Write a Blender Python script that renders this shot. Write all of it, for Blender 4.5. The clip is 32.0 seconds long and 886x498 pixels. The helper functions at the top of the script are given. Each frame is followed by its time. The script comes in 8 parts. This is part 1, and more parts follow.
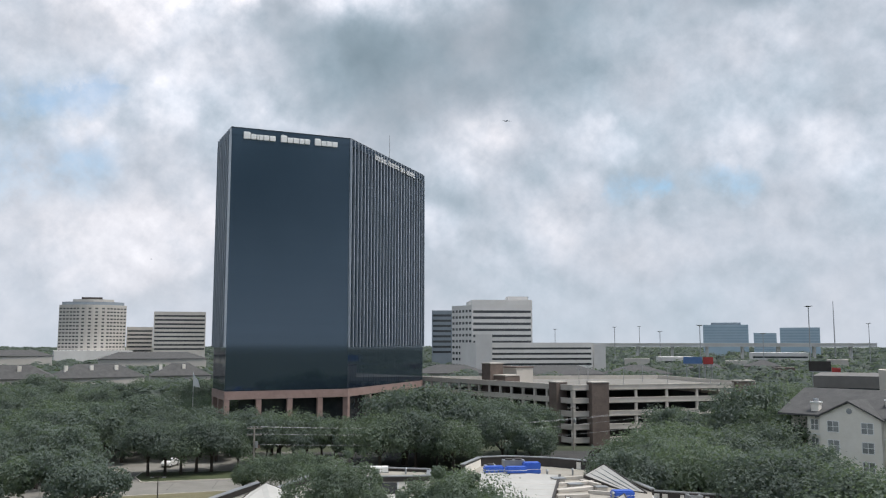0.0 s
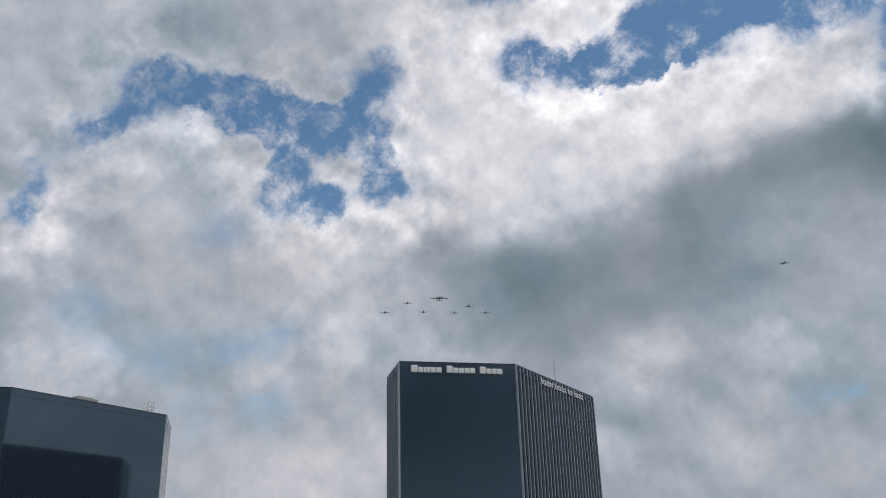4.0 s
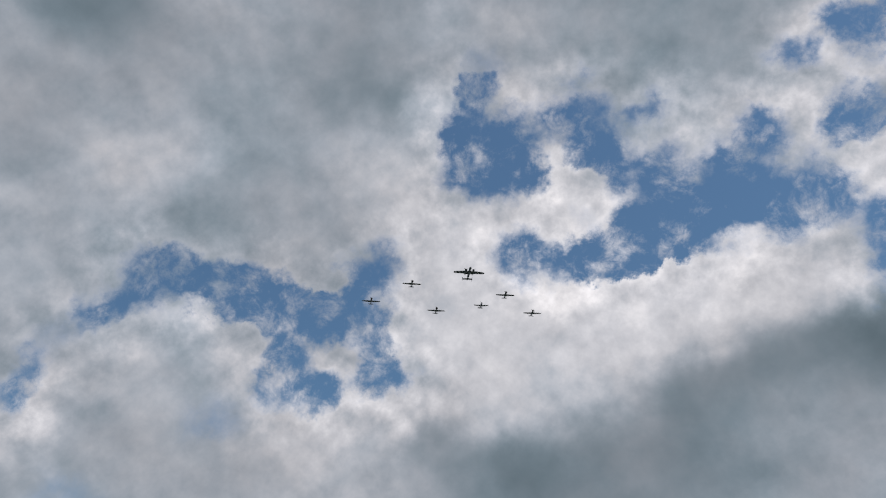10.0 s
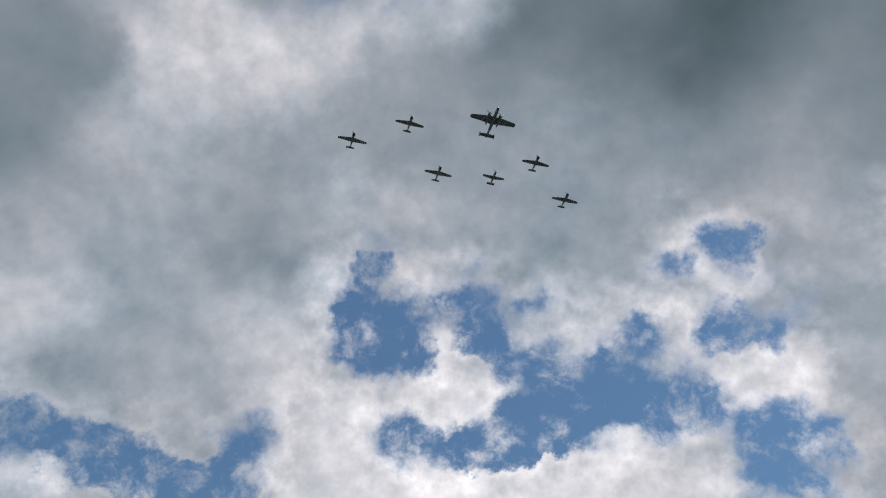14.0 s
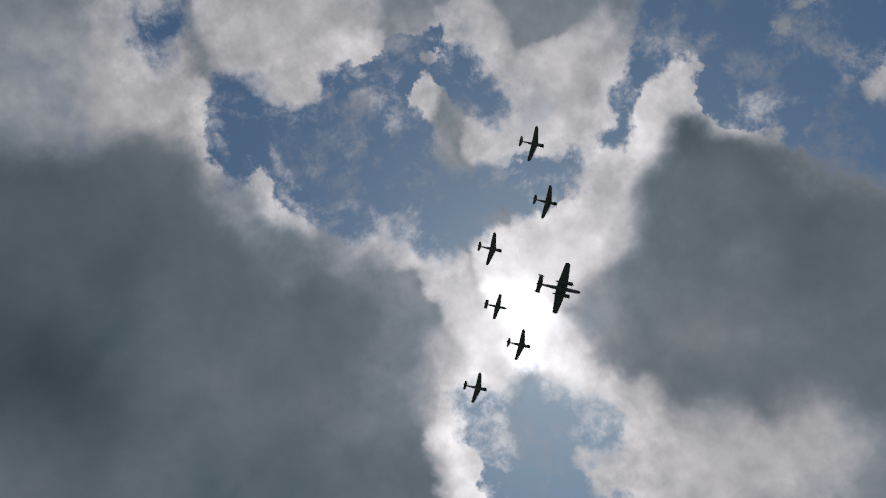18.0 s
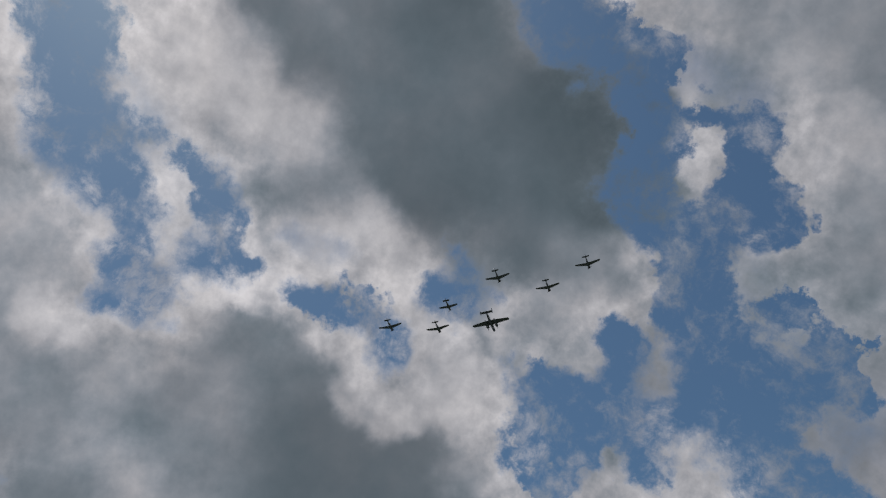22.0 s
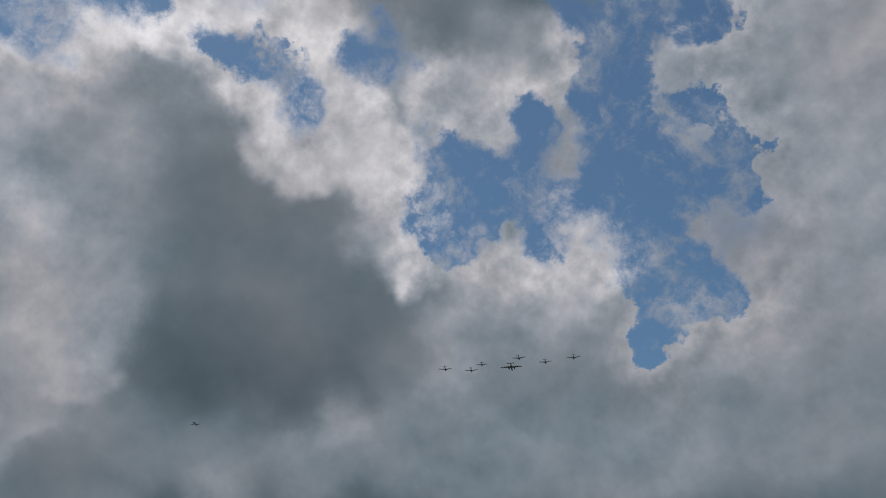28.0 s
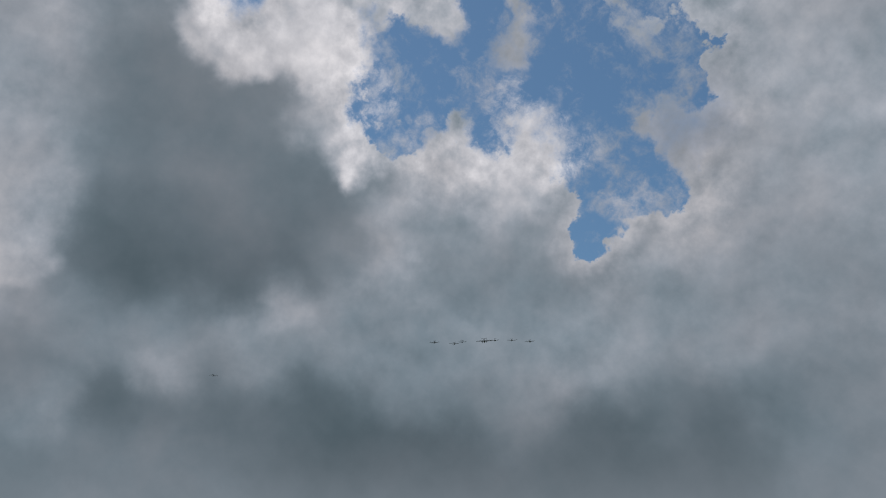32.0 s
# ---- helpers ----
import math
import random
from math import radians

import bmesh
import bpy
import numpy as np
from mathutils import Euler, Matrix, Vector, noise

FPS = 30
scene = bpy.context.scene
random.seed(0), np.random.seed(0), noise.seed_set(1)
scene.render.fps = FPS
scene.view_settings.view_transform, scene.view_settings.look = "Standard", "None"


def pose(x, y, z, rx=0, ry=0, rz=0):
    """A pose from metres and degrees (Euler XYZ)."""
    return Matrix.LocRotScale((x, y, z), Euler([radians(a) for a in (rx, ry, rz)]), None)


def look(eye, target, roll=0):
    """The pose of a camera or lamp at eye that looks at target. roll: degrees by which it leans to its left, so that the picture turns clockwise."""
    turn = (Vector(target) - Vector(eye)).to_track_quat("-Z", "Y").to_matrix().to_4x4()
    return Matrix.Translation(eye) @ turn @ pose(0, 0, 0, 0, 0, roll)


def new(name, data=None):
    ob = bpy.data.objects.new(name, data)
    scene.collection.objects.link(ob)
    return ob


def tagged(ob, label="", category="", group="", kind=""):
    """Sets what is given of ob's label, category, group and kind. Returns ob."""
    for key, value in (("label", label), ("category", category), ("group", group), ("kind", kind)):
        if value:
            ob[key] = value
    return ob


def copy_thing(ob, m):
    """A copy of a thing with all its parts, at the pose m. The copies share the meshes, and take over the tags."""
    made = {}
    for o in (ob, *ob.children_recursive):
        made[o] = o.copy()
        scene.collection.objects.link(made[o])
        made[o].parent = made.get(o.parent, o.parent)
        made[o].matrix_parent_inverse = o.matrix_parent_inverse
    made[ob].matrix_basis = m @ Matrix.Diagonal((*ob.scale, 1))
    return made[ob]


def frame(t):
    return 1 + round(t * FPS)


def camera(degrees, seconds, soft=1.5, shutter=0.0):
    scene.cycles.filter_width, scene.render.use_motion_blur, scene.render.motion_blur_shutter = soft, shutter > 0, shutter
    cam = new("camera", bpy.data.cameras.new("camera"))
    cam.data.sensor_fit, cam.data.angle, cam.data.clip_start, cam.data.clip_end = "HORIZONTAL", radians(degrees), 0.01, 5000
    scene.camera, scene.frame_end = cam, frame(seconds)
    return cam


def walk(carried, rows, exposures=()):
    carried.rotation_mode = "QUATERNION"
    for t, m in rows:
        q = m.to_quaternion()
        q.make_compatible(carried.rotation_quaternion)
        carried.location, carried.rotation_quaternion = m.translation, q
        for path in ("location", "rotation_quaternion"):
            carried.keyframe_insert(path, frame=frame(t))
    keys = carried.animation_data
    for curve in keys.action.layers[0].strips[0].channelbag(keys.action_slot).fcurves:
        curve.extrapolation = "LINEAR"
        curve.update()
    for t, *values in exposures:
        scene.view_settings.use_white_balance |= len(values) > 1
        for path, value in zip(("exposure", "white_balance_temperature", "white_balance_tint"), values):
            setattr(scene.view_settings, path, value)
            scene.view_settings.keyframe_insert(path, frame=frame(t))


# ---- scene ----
# ---- camera and its path ----
EYE = 24.0
cam = camera(55.24, 32.0, soft=1.2)
walk(cam, [
    (0, pose(0, 0, EYE, 96.30, 0.00, -0.00)),
    (0.5, pose(0, 0, EYE, 95.70, 0.57, -2.60)),
    (1, pose(0, 0, EYE, 95.46, 0.66, -4.84)),
    (1.5, pose(0, 0, EYE, 95.54, 0.42, -5.53)),
    (2, pose(0, 0, EYE, 95.55, 0.95, -5.30)),
    (2.25, pose(0, 0, EYE, 96.75, 0.90, -3.08)),
    (2.5, pose(0, 0, EYE, 102.49, 0.88, 0.53)),
    (3, pose(0, 0, EYE, 110.87, 1.95, 7.40)),
    (3.5, pose(0, 0, EYE, 112.22, 1.92, 10.14)),
    (5.5, pose(0, 0, EYE, 108.32, 1.77, 15.17)),
    (6, pose(0, 0, EYE, 115.05, 1.57, 15.95)),
    (6.5, pose(0, 0, EYE, 120.58, 0.99, 16.11)),
    (7, pose(0, 0, EYE, 113.88, 1.00, 16.17)),
    (7.5, pose(0, 0, EYE, 116.83, 1.06, 16.03)),
    (8, pose(0, 0, EYE, 119.79, 0.66, 15.55)),
    (8.5, pose(0, 0, EYE, 119.91, 1.05, 14.42)),
    (9, pose(0, 0, EYE, 119.75, 0.99, 13.14)),
    (9.5, pose(0, 0, EYE, 119.97, 0.95, 11.94)),
    (10, pose(0, 0, EYE, 124.38, 0.91, 11.16)),
    (10.5, pose(0, 0, EYE, 125.63, 0.82, 10.98)),
    (11, pose(0, 0, EYE, 126.15, 0.91, 9.58)),
    (11.5, pose(0, 0, EYE, 127.47, 1.04, 8.83)),
    (12, pose(0, 0, EYE, 130.40, 0.53, 7.13)),
    (12.5, pose(0, 0, EYE, 132.78, 0.50, 6.71)),
    (13, pose(0, 0, EYE, 133.46, 0.78, 5.87)),
    (13.5, pose(0, 0, EYE, 134.43, 1.05, 4.38)),
    (15.5, pose(0, 0, EYE, 147.45, -0.04, -18.07)),
    (16, pose(0, 0, EYE, 154.44, -1.77, -32.67)),
    (16.5, pose(0, 0, EYE, 161.62, 0.34, -50.47)),
    (17, pose(0, 0, EYE, 163.54, 0.11, -58.35)),
    (17.5, pose(0, 0, EYE, 164.01, 0.18, -69.07)),
    (18, pose(0, 0, EYE, 164.24, 0.58, -82.84)),
    (18.5, pose(0, 0, EYE, 162.79, 1.72, -102.15)),
    (19, pose(0, 0, EYE, 157.17, -0.34, -123.07)),
    (19.5, pose(0, 0, EYE, 154.41, -0.06, -130.89)),
    (20, pose(0, 0, EYE, 150.87, -0.83, -135.84)),
    (20.5, pose(0, 0, EYE, 146.21, -1.82, -139.64)),
    (21, pose(0, 0, EYE, 140.33, -0.95, -140.72)),
    (21.5, pose(0, 0, EYE, 136.24, 0.31, -140.43)),
    (22, pose(0, 0, EYE, 135.94, 0.68, -140.96)),
    (22.5, pose(0, 0, EYE, 134.76, 1.19, -143.03)),
    (23, pose(0, 0, EYE, 133.93, 1.93, -144.68)),
    (23.5, pose(0, 0, EYE, 132.83, 2.54, -145.19)),
    (24, pose(0, 0, EYE, 131.14, 2.00, -144.92)),
    (24.5, pose(0, 0, EYE, 129.59, 0.66, -144.69)),
    (25, pose(0, 0, EYE, 128.10, -0.24, -141.29)),
    (25.5, pose(0, 0, EYE, 126.95, 0.83, -133.99)),
    (27.5, pose(0, 0, EYE, 122.89, -0.88, -144.21)),
    (28, pose(0, 0, EYE, 120.22, 0.30, -148.66)),
    (28.5, pose(0, 0, EYE, 117.88, 0.01, -150.49)),
    (29, pose(0, 0, EYE, 117.64, 0.60, -150.76)),
    (29.5, pose(0, 0, EYE, 115.21, 0.61, -151.48)),
    (30, pose(0, 0, EYE, 113.64, 0.35, -152.17)),
    (30.5, pose(0, 0, EYE, 112.73, 0.51, -152.48)),
    (31, pose(0, 0, EYE, 112.87, 0.60, -152.59)),
    (31.5, pose(0, 0, EYE, 112.87, 0.55, -152.72)),
    (32, pose(0, 0, EYE, 112.74, 0.91, -152.50)),
], exposures=[(0, 0.72), (1, 0.70), (2, 0.62), (2.5, 0.42), (3, 0.24), (6, 0), (7, -0.05), (9, -0.17), (11, -0.10), (13, -0.05), (15.5, 0.10), (16, -0.05), (16.5, -0.42), (17, -0.82), (17.5, -0.86), (18, -0.84), (19, -0.88), (20, -0.92), (21, -0.98), (22, -0.80), (23, -0.56), (25, -0.42), (28, -0.54), (30, -0.30), (32, -0.30)])

# ---- sky: blue air, broken cumulus, sun behind thin cloud ----
SUN_AZ, SUN_EL = 102.5, 66.6
sun_way = Vector((math.sin(radians(SUN_AZ)) * math.cos(radians(SUN_EL)), math.cos(radians(SUN_AZ)) * math.cos(radians(SUN_EL)), math.sin(radians(SUN_EL))))
world = bpy.data.worlds.new("sky")
scene.world = world
world.use_nodes = True
wt = world.node_tree
wt.nodes.clear()
world.cycles.sampling_method = "MANUAL"
world.cycles.sample_map_resolution = 256


def wnode(kind, **values):
    n = wt.nodes.new(kind)
    for k, v in values.items():
        setattr(n, k, v) if not k.startswith("in") else None
    return n


def sock(n, i, value):
    if hasattr(value, "is_output"):
        wt.links.new(value, n.inputs[i])
    else:
        n.inputs[i].default_value = value


def wmath(op, a, b=0.0, c=0.0, clamp=False):
    n = wt.nodes.new("ShaderNodeMath")
    n.operation = op
    sock(n, 0, a), sock(n, 1, b), sock(n, 2, c)
    if clamp:
        held = wt.nodes.new("ShaderNodeClamp")
        wt.links.new(n.outputs[0], held.inputs[0])
        return held.outputs[0]
    return n.outputs[0]


def wvec(op, a, b=(0, 0, 0), scale=1.0):
    n = wt.nodes.new("ShaderNodeVectorMath")
    n.operation = op
    sock(n, 0, a), sock(n, 1, b)
    n.inputs[3].default_value = scale
    return n


def turned(vec):
    n = wt.nodes.new("ShaderNodeVectorRotate")
    n.rotation_type = "EULER_XYZ"
    n.inputs["Rotation"].default_value = (0.62, 0.81, 0.37)
    sock(n, "Vector", vec)
    return n.outputs[0]


def wnoise(vec, scale, detail, rough, colour=False, distortion=0.0):
    n = wt.nodes.new("ShaderNodeTexNoise")
    sock(n, "Vector", turned(vec))
    n.inputs["Scale"].default_value, n.inputs["Detail"].default_value = scale, detail
    n.inputs["Roughness"].default_value, n.inputs["Distortion"].default_value = rough, distortion
    n.inputs["Lacunarity"].default_value = 2.13
    return n.outputs["Color" if colour else "Fac"]


def wramp(fac, stops):
    n = wt.nodes.new("ShaderNodeValToRGB")
    sock(n, 0, fac)
    r = n.color_ramp
    r.interpolation = "EASE" if len(stops) == 2 else "LINEAR"
    while len(r.elements) < len(stops):
        r.elements.new(0.5)
    for e, (p, c) in zip(r.elements, stops):
        e.position, e.color = p, (*c, 1)
    return n.outputs[0]


rifts, veils, puffs, tones = [], [], [], []


def rift(wide, *points):
    """A gap of blue air between clouds, along points of azimuth and height; all in degrees."""
    rifts.append((wide, points))


def veil(wide, *points):
    """Cloud thin enough for blue to show."""
    veils.append((wide, points))


def puff(wide, *points):
    """A loose cloud inside a gap."""
    puffs.append((wide, points))


def tone(value, wide, *points):
    """How bright the cloud is along a line."""
    tones.append((value, wide, points))


# low in the north
veil(1.34, (-22.3, 15.7))
veil(0.99, (11.7, 9.9), (14.4, 10.2))
veil(1.15, (17.8, 10.4), (19.9, 9.9))
tone(0.67, 5.74, (-0.2, 19), (13.5, 19.4), (17.2, 16.7))
tone(0.69, 2.29, (1.7, 13.1), (3.3, 14.2))
tone(0.70, 1.91, (9.9, 13.9))
tone(0.69, 2.29, (19.3, 12.2))
tone(0.66, 3.82, (3.6, 7), (7.4, 6.2))
tone(0.63, 4.59, (17, 10.5), (24.1, 8.2))
tone(0.69, 3.06, (26, 11.7), (30.9, 11.9))
tone(0.66, 3.82, (29.1, 8.6))
tone(0.63, 5.74, (9.3, 2.4), (27.2, 2.7))
tone(0.65, 4.59, (16.9, 5.6), (27.4, 5.2))
tone(0.60, 3.44, (-9.7, 19.3), (-6, 17.4))
tone(0.63, 3.82, (26.2, 16.2))
tone(0.67, 3.06, (29.6, 18.1))
tone(0.75, 1.45, (1.7, 13.3), (3.5, 14))
tone(0.75, 1.45, (10.7, 14.3))
tone(0.73, 1.53, (18.9, 12.6), (20, 11.9))
tone(0.73, 1.34, (-0.6, 8.6), (0.2, 7.8))
tone(0.72, 1.53, (8.7, 10), (9.8, 8.8))
tone(0.72, 1.53, (14.4, 8.7))
tone(0.73, 1.53, (6.3, 7.4), (7.5, 6.6))
tone(0.71, 1.53, (4, 5.9))
tone(0.73, 2.29, (25.3, 12.4), (27.6, 10.8))
tone(0.74, 1.91, (31.6, 12.8), (32.8, 11.7))
tone(0.73, 1.72, (-21.1, 7.6), (-19.2, 7))
tone(0.72, 1.22, (-21.6, 5.9), (-17.8, 6))
tone(0.75, 1.45, (-18.8, 15.7), (-18.1, 14.8))
tone(0.66, 2.29, (13.2, 7.6), (16.9, 6.7))
tone(0.67, 1.91, (22.7, 15.5))
tone(0.58, 2.68, (11.4, 11.1), (14, 11))
# over the dark towers
veil(1.91, (-35.8, 16.7), (-32.1, 14.8), (-28.8, 13.8))
veil(1.22, (-26.5, 14.6), (-21.9, 15.4))
veil(1.53, (-28, 22.4), (-26, 22.9))
veil(2.29, (-27.5, 10.5), (-23.4, 10.9))
tone(0.65, 4.59, (-25.7, 11.6), (-20, 11.6))
tone(0.76, 1.91, (-18.8, 15.8))
tone(0.73, 3.06, (-23.3, 5.8), (-18.9, 7.1))
tone(0.70, 2.68, (-36.6, 13.8))
tone(0.65, 3.06, (-27.4, 8.7))
tone(0.62, 3.82, (1.6, 10.5))
tone(0.73, 2.29, (0.8, 12.8))
tone(0.75, 1.91, (11.5, 13))
tone(0.64, 4.59, (9.4, 9.8), (6.4, 12.2))
tone(0.71, 2.68, (7.1, 5.9))
tone(0.61, 3.06, (1.8, 4.1))
tone(0.64, 4.59, (9.7, 2))
tone(0.66, 3.82, (-27.2, 3.4))
# bright bank in the north-west with its long grey base
rift(1.45, (-33.3, 30.6), (-30.3, 31), (-26.9, 30.8), (-23.8, 30.2))
rift(1.84, (-21.8, 29.4), (-18.4, 29.9))
rift(0.96, (-17.8, 31.1), (-15.6, 33.2))
rift(1.15, (-22.7, 27.8), (-20.9, 25.8))
rift(0.99, (-22.9, 25), (-19.2, 25.4))
rift(0.65, (-15.9, 26.2), (-14.2, 25.6))
rift(0.61, (-15.5, 29.6), (-15.5, 27))
rift(0.76, (-34.4, 29.5), (-35.7, 28.2))
rift(0.38, (-38.8, 24), (-39.5, 22.7))
rift(1.22, (-8.5, 41.6), (-3.8, 41.3), (-3.6, 39.5))
rift(0.65, (-8.9, 39), (-5.6, 38.7), (-3.2, 38.7))
rift(0.69, (-8.7, 43.4), (-7, 44.8))
rift(1.26, (2.2, 42.1), (3.4, 40.5), (4.9, 38.8))
rift(0.76, (-2.2, 42.3), (1.9, 42.9), (8.5, 41.8))
rift(1.45, (7.9, 37.9), (9.4, 36.5))
rift(2.22, (6.6, 34.1), (10, 35.7), (14.1, 36.2))
rift(2.49, (11.9, 34.6), (15.5, 34.1))
rift(1.38, (16.4, 38.2), (14.3, 36.9))
rift(1.45, (17.5, 34.3), (19.3, 33.7))
rift(1.61, (4.6, 32.9), (2, 32.9))
rift(0.92, (0.7, 32.9), (-4.6, 33.9))
rift(1.07, (22.7, 37.6))
veil(0.61, (-26.1, 15.2), (-21.4, 15.9))
veil(1.15, (-34.7, 28.7), (-38.2, 25.9), (-39.1, 23.7))
veil(1.34, (-27.7, 22.2), (-25.9, 22.7))
veil(0.96, (1.2, 36.4), (2.3, 34.7))
veil(1.53, (-7.1, 44.1), (-5.6, 38.5))
puff(0.46, (-19.3, 27.1), (-17.4, 28))
puff(0.61, (-6.8, 41.5), (-6.4, 40.2))
tone(0.86, 3.44, (-7.4, 32.6), (-1.8, 31), (4.6, 30.3))
tone(0.87, 3.06, (9.2, 32.1), (15.2, 31.9))
tone(0.82, 3.44, (19.2, 32.3), (21.4, 32))
tone(0.78, 3.44, (-12.4, 30.8), (-13.3, 28.5))
tone(0.82, 3.44, (-8.6, 28.4), (-2.1, 28), (6.3, 28.2))
tone(0.82, 2.68, (-6.7, 23.8), (-2.6, 23.5), (2.8, 24.5))
tone(0.75, 3.06, (-11.6, 27), (-9.5, 25.8))
tone(0.80, 3.06, (10.2, 27.9), (16.9, 29.7))
tone(0.49, 4.21, (-3, 20.2), (4.9, 20.9), (10, 22))
tone(0.43, 3.44, (-5.1, 18.5), (6.6, 19.6))
tone(0.47, 3.82, (12.9, 23.4), (19, 23.9))
tone(0.55, 3.82, (8.1, 18), (15.5, 19.7))
tone(0.58, 3.44, (13.7, 15.2))
tone(0.56, 3.82, (-9, 19.4))
tone(0.77, 2.29, (10.4, 14), (13, 13.7))
tone(0.63, 2.68, (5.6, 14.1))
tone(0.52, 3.06, (-3.3, 16.2))
tone(0.61, 2.68, (0.1, 13.9))
tone(0.65, 4.59, (-43, 40.1), (-34.8, 42.1), (-25.3, 42.8))
tone(0.57, 3.06, (-43.5, 39.3))
tone(0.81, 3.06, (-18.3, 41.6), (-15.3, 39.8))
tone(0.77, 3.06, (-36, 38.3), (-31.8, 39.1))
tone(0.64, 4.21, (-24.5, 36.7), (-18.9, 35.2))
tone(0.62, 3.06, (-28.7, 34.4))
tone(0.69, 3.44, (-41, 31.1), (-38.7, 32.6))
tone(0.78, 2.29, (-12.4, 36.1), (-7.7, 36))
tone(0.83, 2.68, (-1, 37.4), (6.2, 36.4))
tone(0.74, 2.29, (-5.7, 36.6))
tone(0.78, 2.29, (-11.3, 43.1))
tone(0.74, 2.29, (-30.7, 28.5), (-24.5, 28.8))
tone(0.71, 3.44, (-35, 25), (-30.3, 26))
tone(0.65, 3.06, (-34.3, 21.2))
tone(0.77, 2.68, (-21.9, 23), (-17, 22.4))
tone(0.81, 2.29, (-19, 21.2))
tone(0.77, 2.29, (-38.1, 19.3))
tone(0.66, 3.44, (-31, 18.7), (-24.7, 19.2))
tone(0.83, 1.91, (-18.4, 16.1))
tone(0.69, 3.44, (-18.8, 17.9), (-13, 17.2))
tone(0.77, 2.29, (-37.5, 14), (-35.6, 13.9))
tone(0.60, 2.68, (-38.8, 15.2))
tone(0.80, 2.29, (-23.5, 14.2))
tone(0.81, 2.29, (18.7, 40))
tone(0.79, 2.68, (11.4, 40.5))
tone(0.79, 2.29, (18.6, 36.1))
tone(0.76, 2.29, (-1.4, 44.7))
tone(0.82, 1.34, (-6.9, 40.8))
# grey sheet above it
rift(0.69, (20.4, 42.1))
rift(0.84, (24.1, 43.6), (25.9, 42.4))
rift(0.84, (22.7, 37.7), (26.6, 36.9))
rift(1.72, (23.6, 30.5), (26.3, 29.8))
rift(1.34, (22.5, 28.7), (24.9, 27.4))
veil(1.53, (-5.8, 46.6), (-8, 43.9))
veil(1.53, (28.9, 38))
veil(2.29, (27.7, 41.5))
tone(0.79, 4.21, (-27, 56.4), (-16, 57.7))
tone(0.52, 4.97, (-43.9, 51.5), (-38.7, 46))
tone(0.66, 5.35, (-3.7, 55.2), (9, 53.8))
tone(0.67, 4.59, (15.8, 55), (25.1, 50))
tone(0.59, 4.59, (35.8, 49.6), (32.9, 47.3))
tone(0.67, 3.82, (-32.8, 49.5), (-26.8, 51.6))
tone(0.57, 2.29, (-22.6, 47.7))
tone(0.74, 2.29, (-8.7, 50.7), (-2.8, 49.9))
tone(0.63, 3.82, (-33, 44.5), (-25.7, 45.3))
tone(0.72, 3.44, (-37.8, 39.8), (-34.7, 37.7))
tone(0.63, 3.82, (7.3, 48), (14.5, 45))
tone(0.69, 2.29, (31.8, 44.2))
tone(0.65, 2.68, (-14.3, 47.8))
tone(0.81, 2.29, (23.6, 41.6), (18.1, 41.1))
tone(0.81, 2.29, (26.1, 34.1), (22.4, 35.2))
tone(0.79, 2.29, (19.4, 36.3))
tone(0.75, 3.06, (20.8, 31.2))
tone(0.74, 2.68, (23.6, 25.4))
# dark sheet before the zenith
rift(1.22, (-28.5, 65.3), (-25.9, 67.2), (-21.7, 68.5))
rift(0.46, (-5.5, 71.9), (1.4, 72.4))
rift(1.07, (23.9, 73.4), (30.3, 73.3))
rift(4.97, (44.7, 35.9), (52.5, 37.1))
rift(1.53, (39.9, 38.5), (47.9, 39.9), (55, 40.9))
veil(1.53, (-23.9, 60.2), (-15.2, 62.6))
veil(0.84, (-6.4, 61.4), (-0, 63), (-0.1, 65.9))
veil(0.96, (1, 65.6), (8.3, 66.1))
tone(0.76, 3.44, (-33.1, 59.3), (-28.4, 57.8))
tone(0.60, 3.44, (-39.6, 59.9))
tone(0.71, 3.44, (-29.1, 54.7), (-25.4, 55.6))
tone(0.72, 3.44, (-21.9, 64.9), (-12.8, 67.7))
tone(0.80, 2.29, (-11.9, 70.3), (2.8, 70.7), (17.5, 71.4))
tone(0.79, 1.91, (31.4, 71.2), (41.1, 71.4))
tone(0.77, 2.68, (-10.8, 66.1), (5.2, 64.5))
tone(0.71, 2.29, (-15.9, 60.3))
tone(0.73, 2.29, (-4.4, 60.9), (6.8, 62.8))
tone(0.59, 3.06, (-21.4, 63.3))
tone(0.60, 3.82, (-20.8, 51.5), (-11.3, 55.4))
tone(0.49, 4.59, (-3.9, 54.3), (8.7, 56.7))
tone(0.49, 4.59, (22.4, 55.1), (38.8, 54.5))
tone(0.53, 5.74, (37.7, 65.3), (50.8, 60.7))
tone(0.52, 3.82, (23.3, 61.6), (34.9, 60.6))
tone(0.51, 3.06, (19.2, 59))
tone(0.58, 4.21, (25.8, 68.6), (39.3, 67.4), (39.9, 61.1))
tone(0.57, 3.44, (23.8, 64.6), (27.2, 61.4))
tone(0.55, 4.59, (63.8, 63.7), (74.4, 59.8))
tone(0.61, 2.29, (69.7, 61))
tone(0.53, 5.74, (53.3, 55.8), (60.9, 50.7))
tone(0.48, 4.59, (37.2, 51.3), (44.8, 49))
tone(0.56, 3.82, (-19, 46.5), (-18.4, 43.3))
tone(0.65, 2.29, (-8.6, 49.8))
tone(0.65, 3.06, (-1.9, 48.1))
tone(0.59, 3.82, (10.2, 49.6), (16.1, 47.6))
tone(0.65, 2.29, (21.7, 46.8))
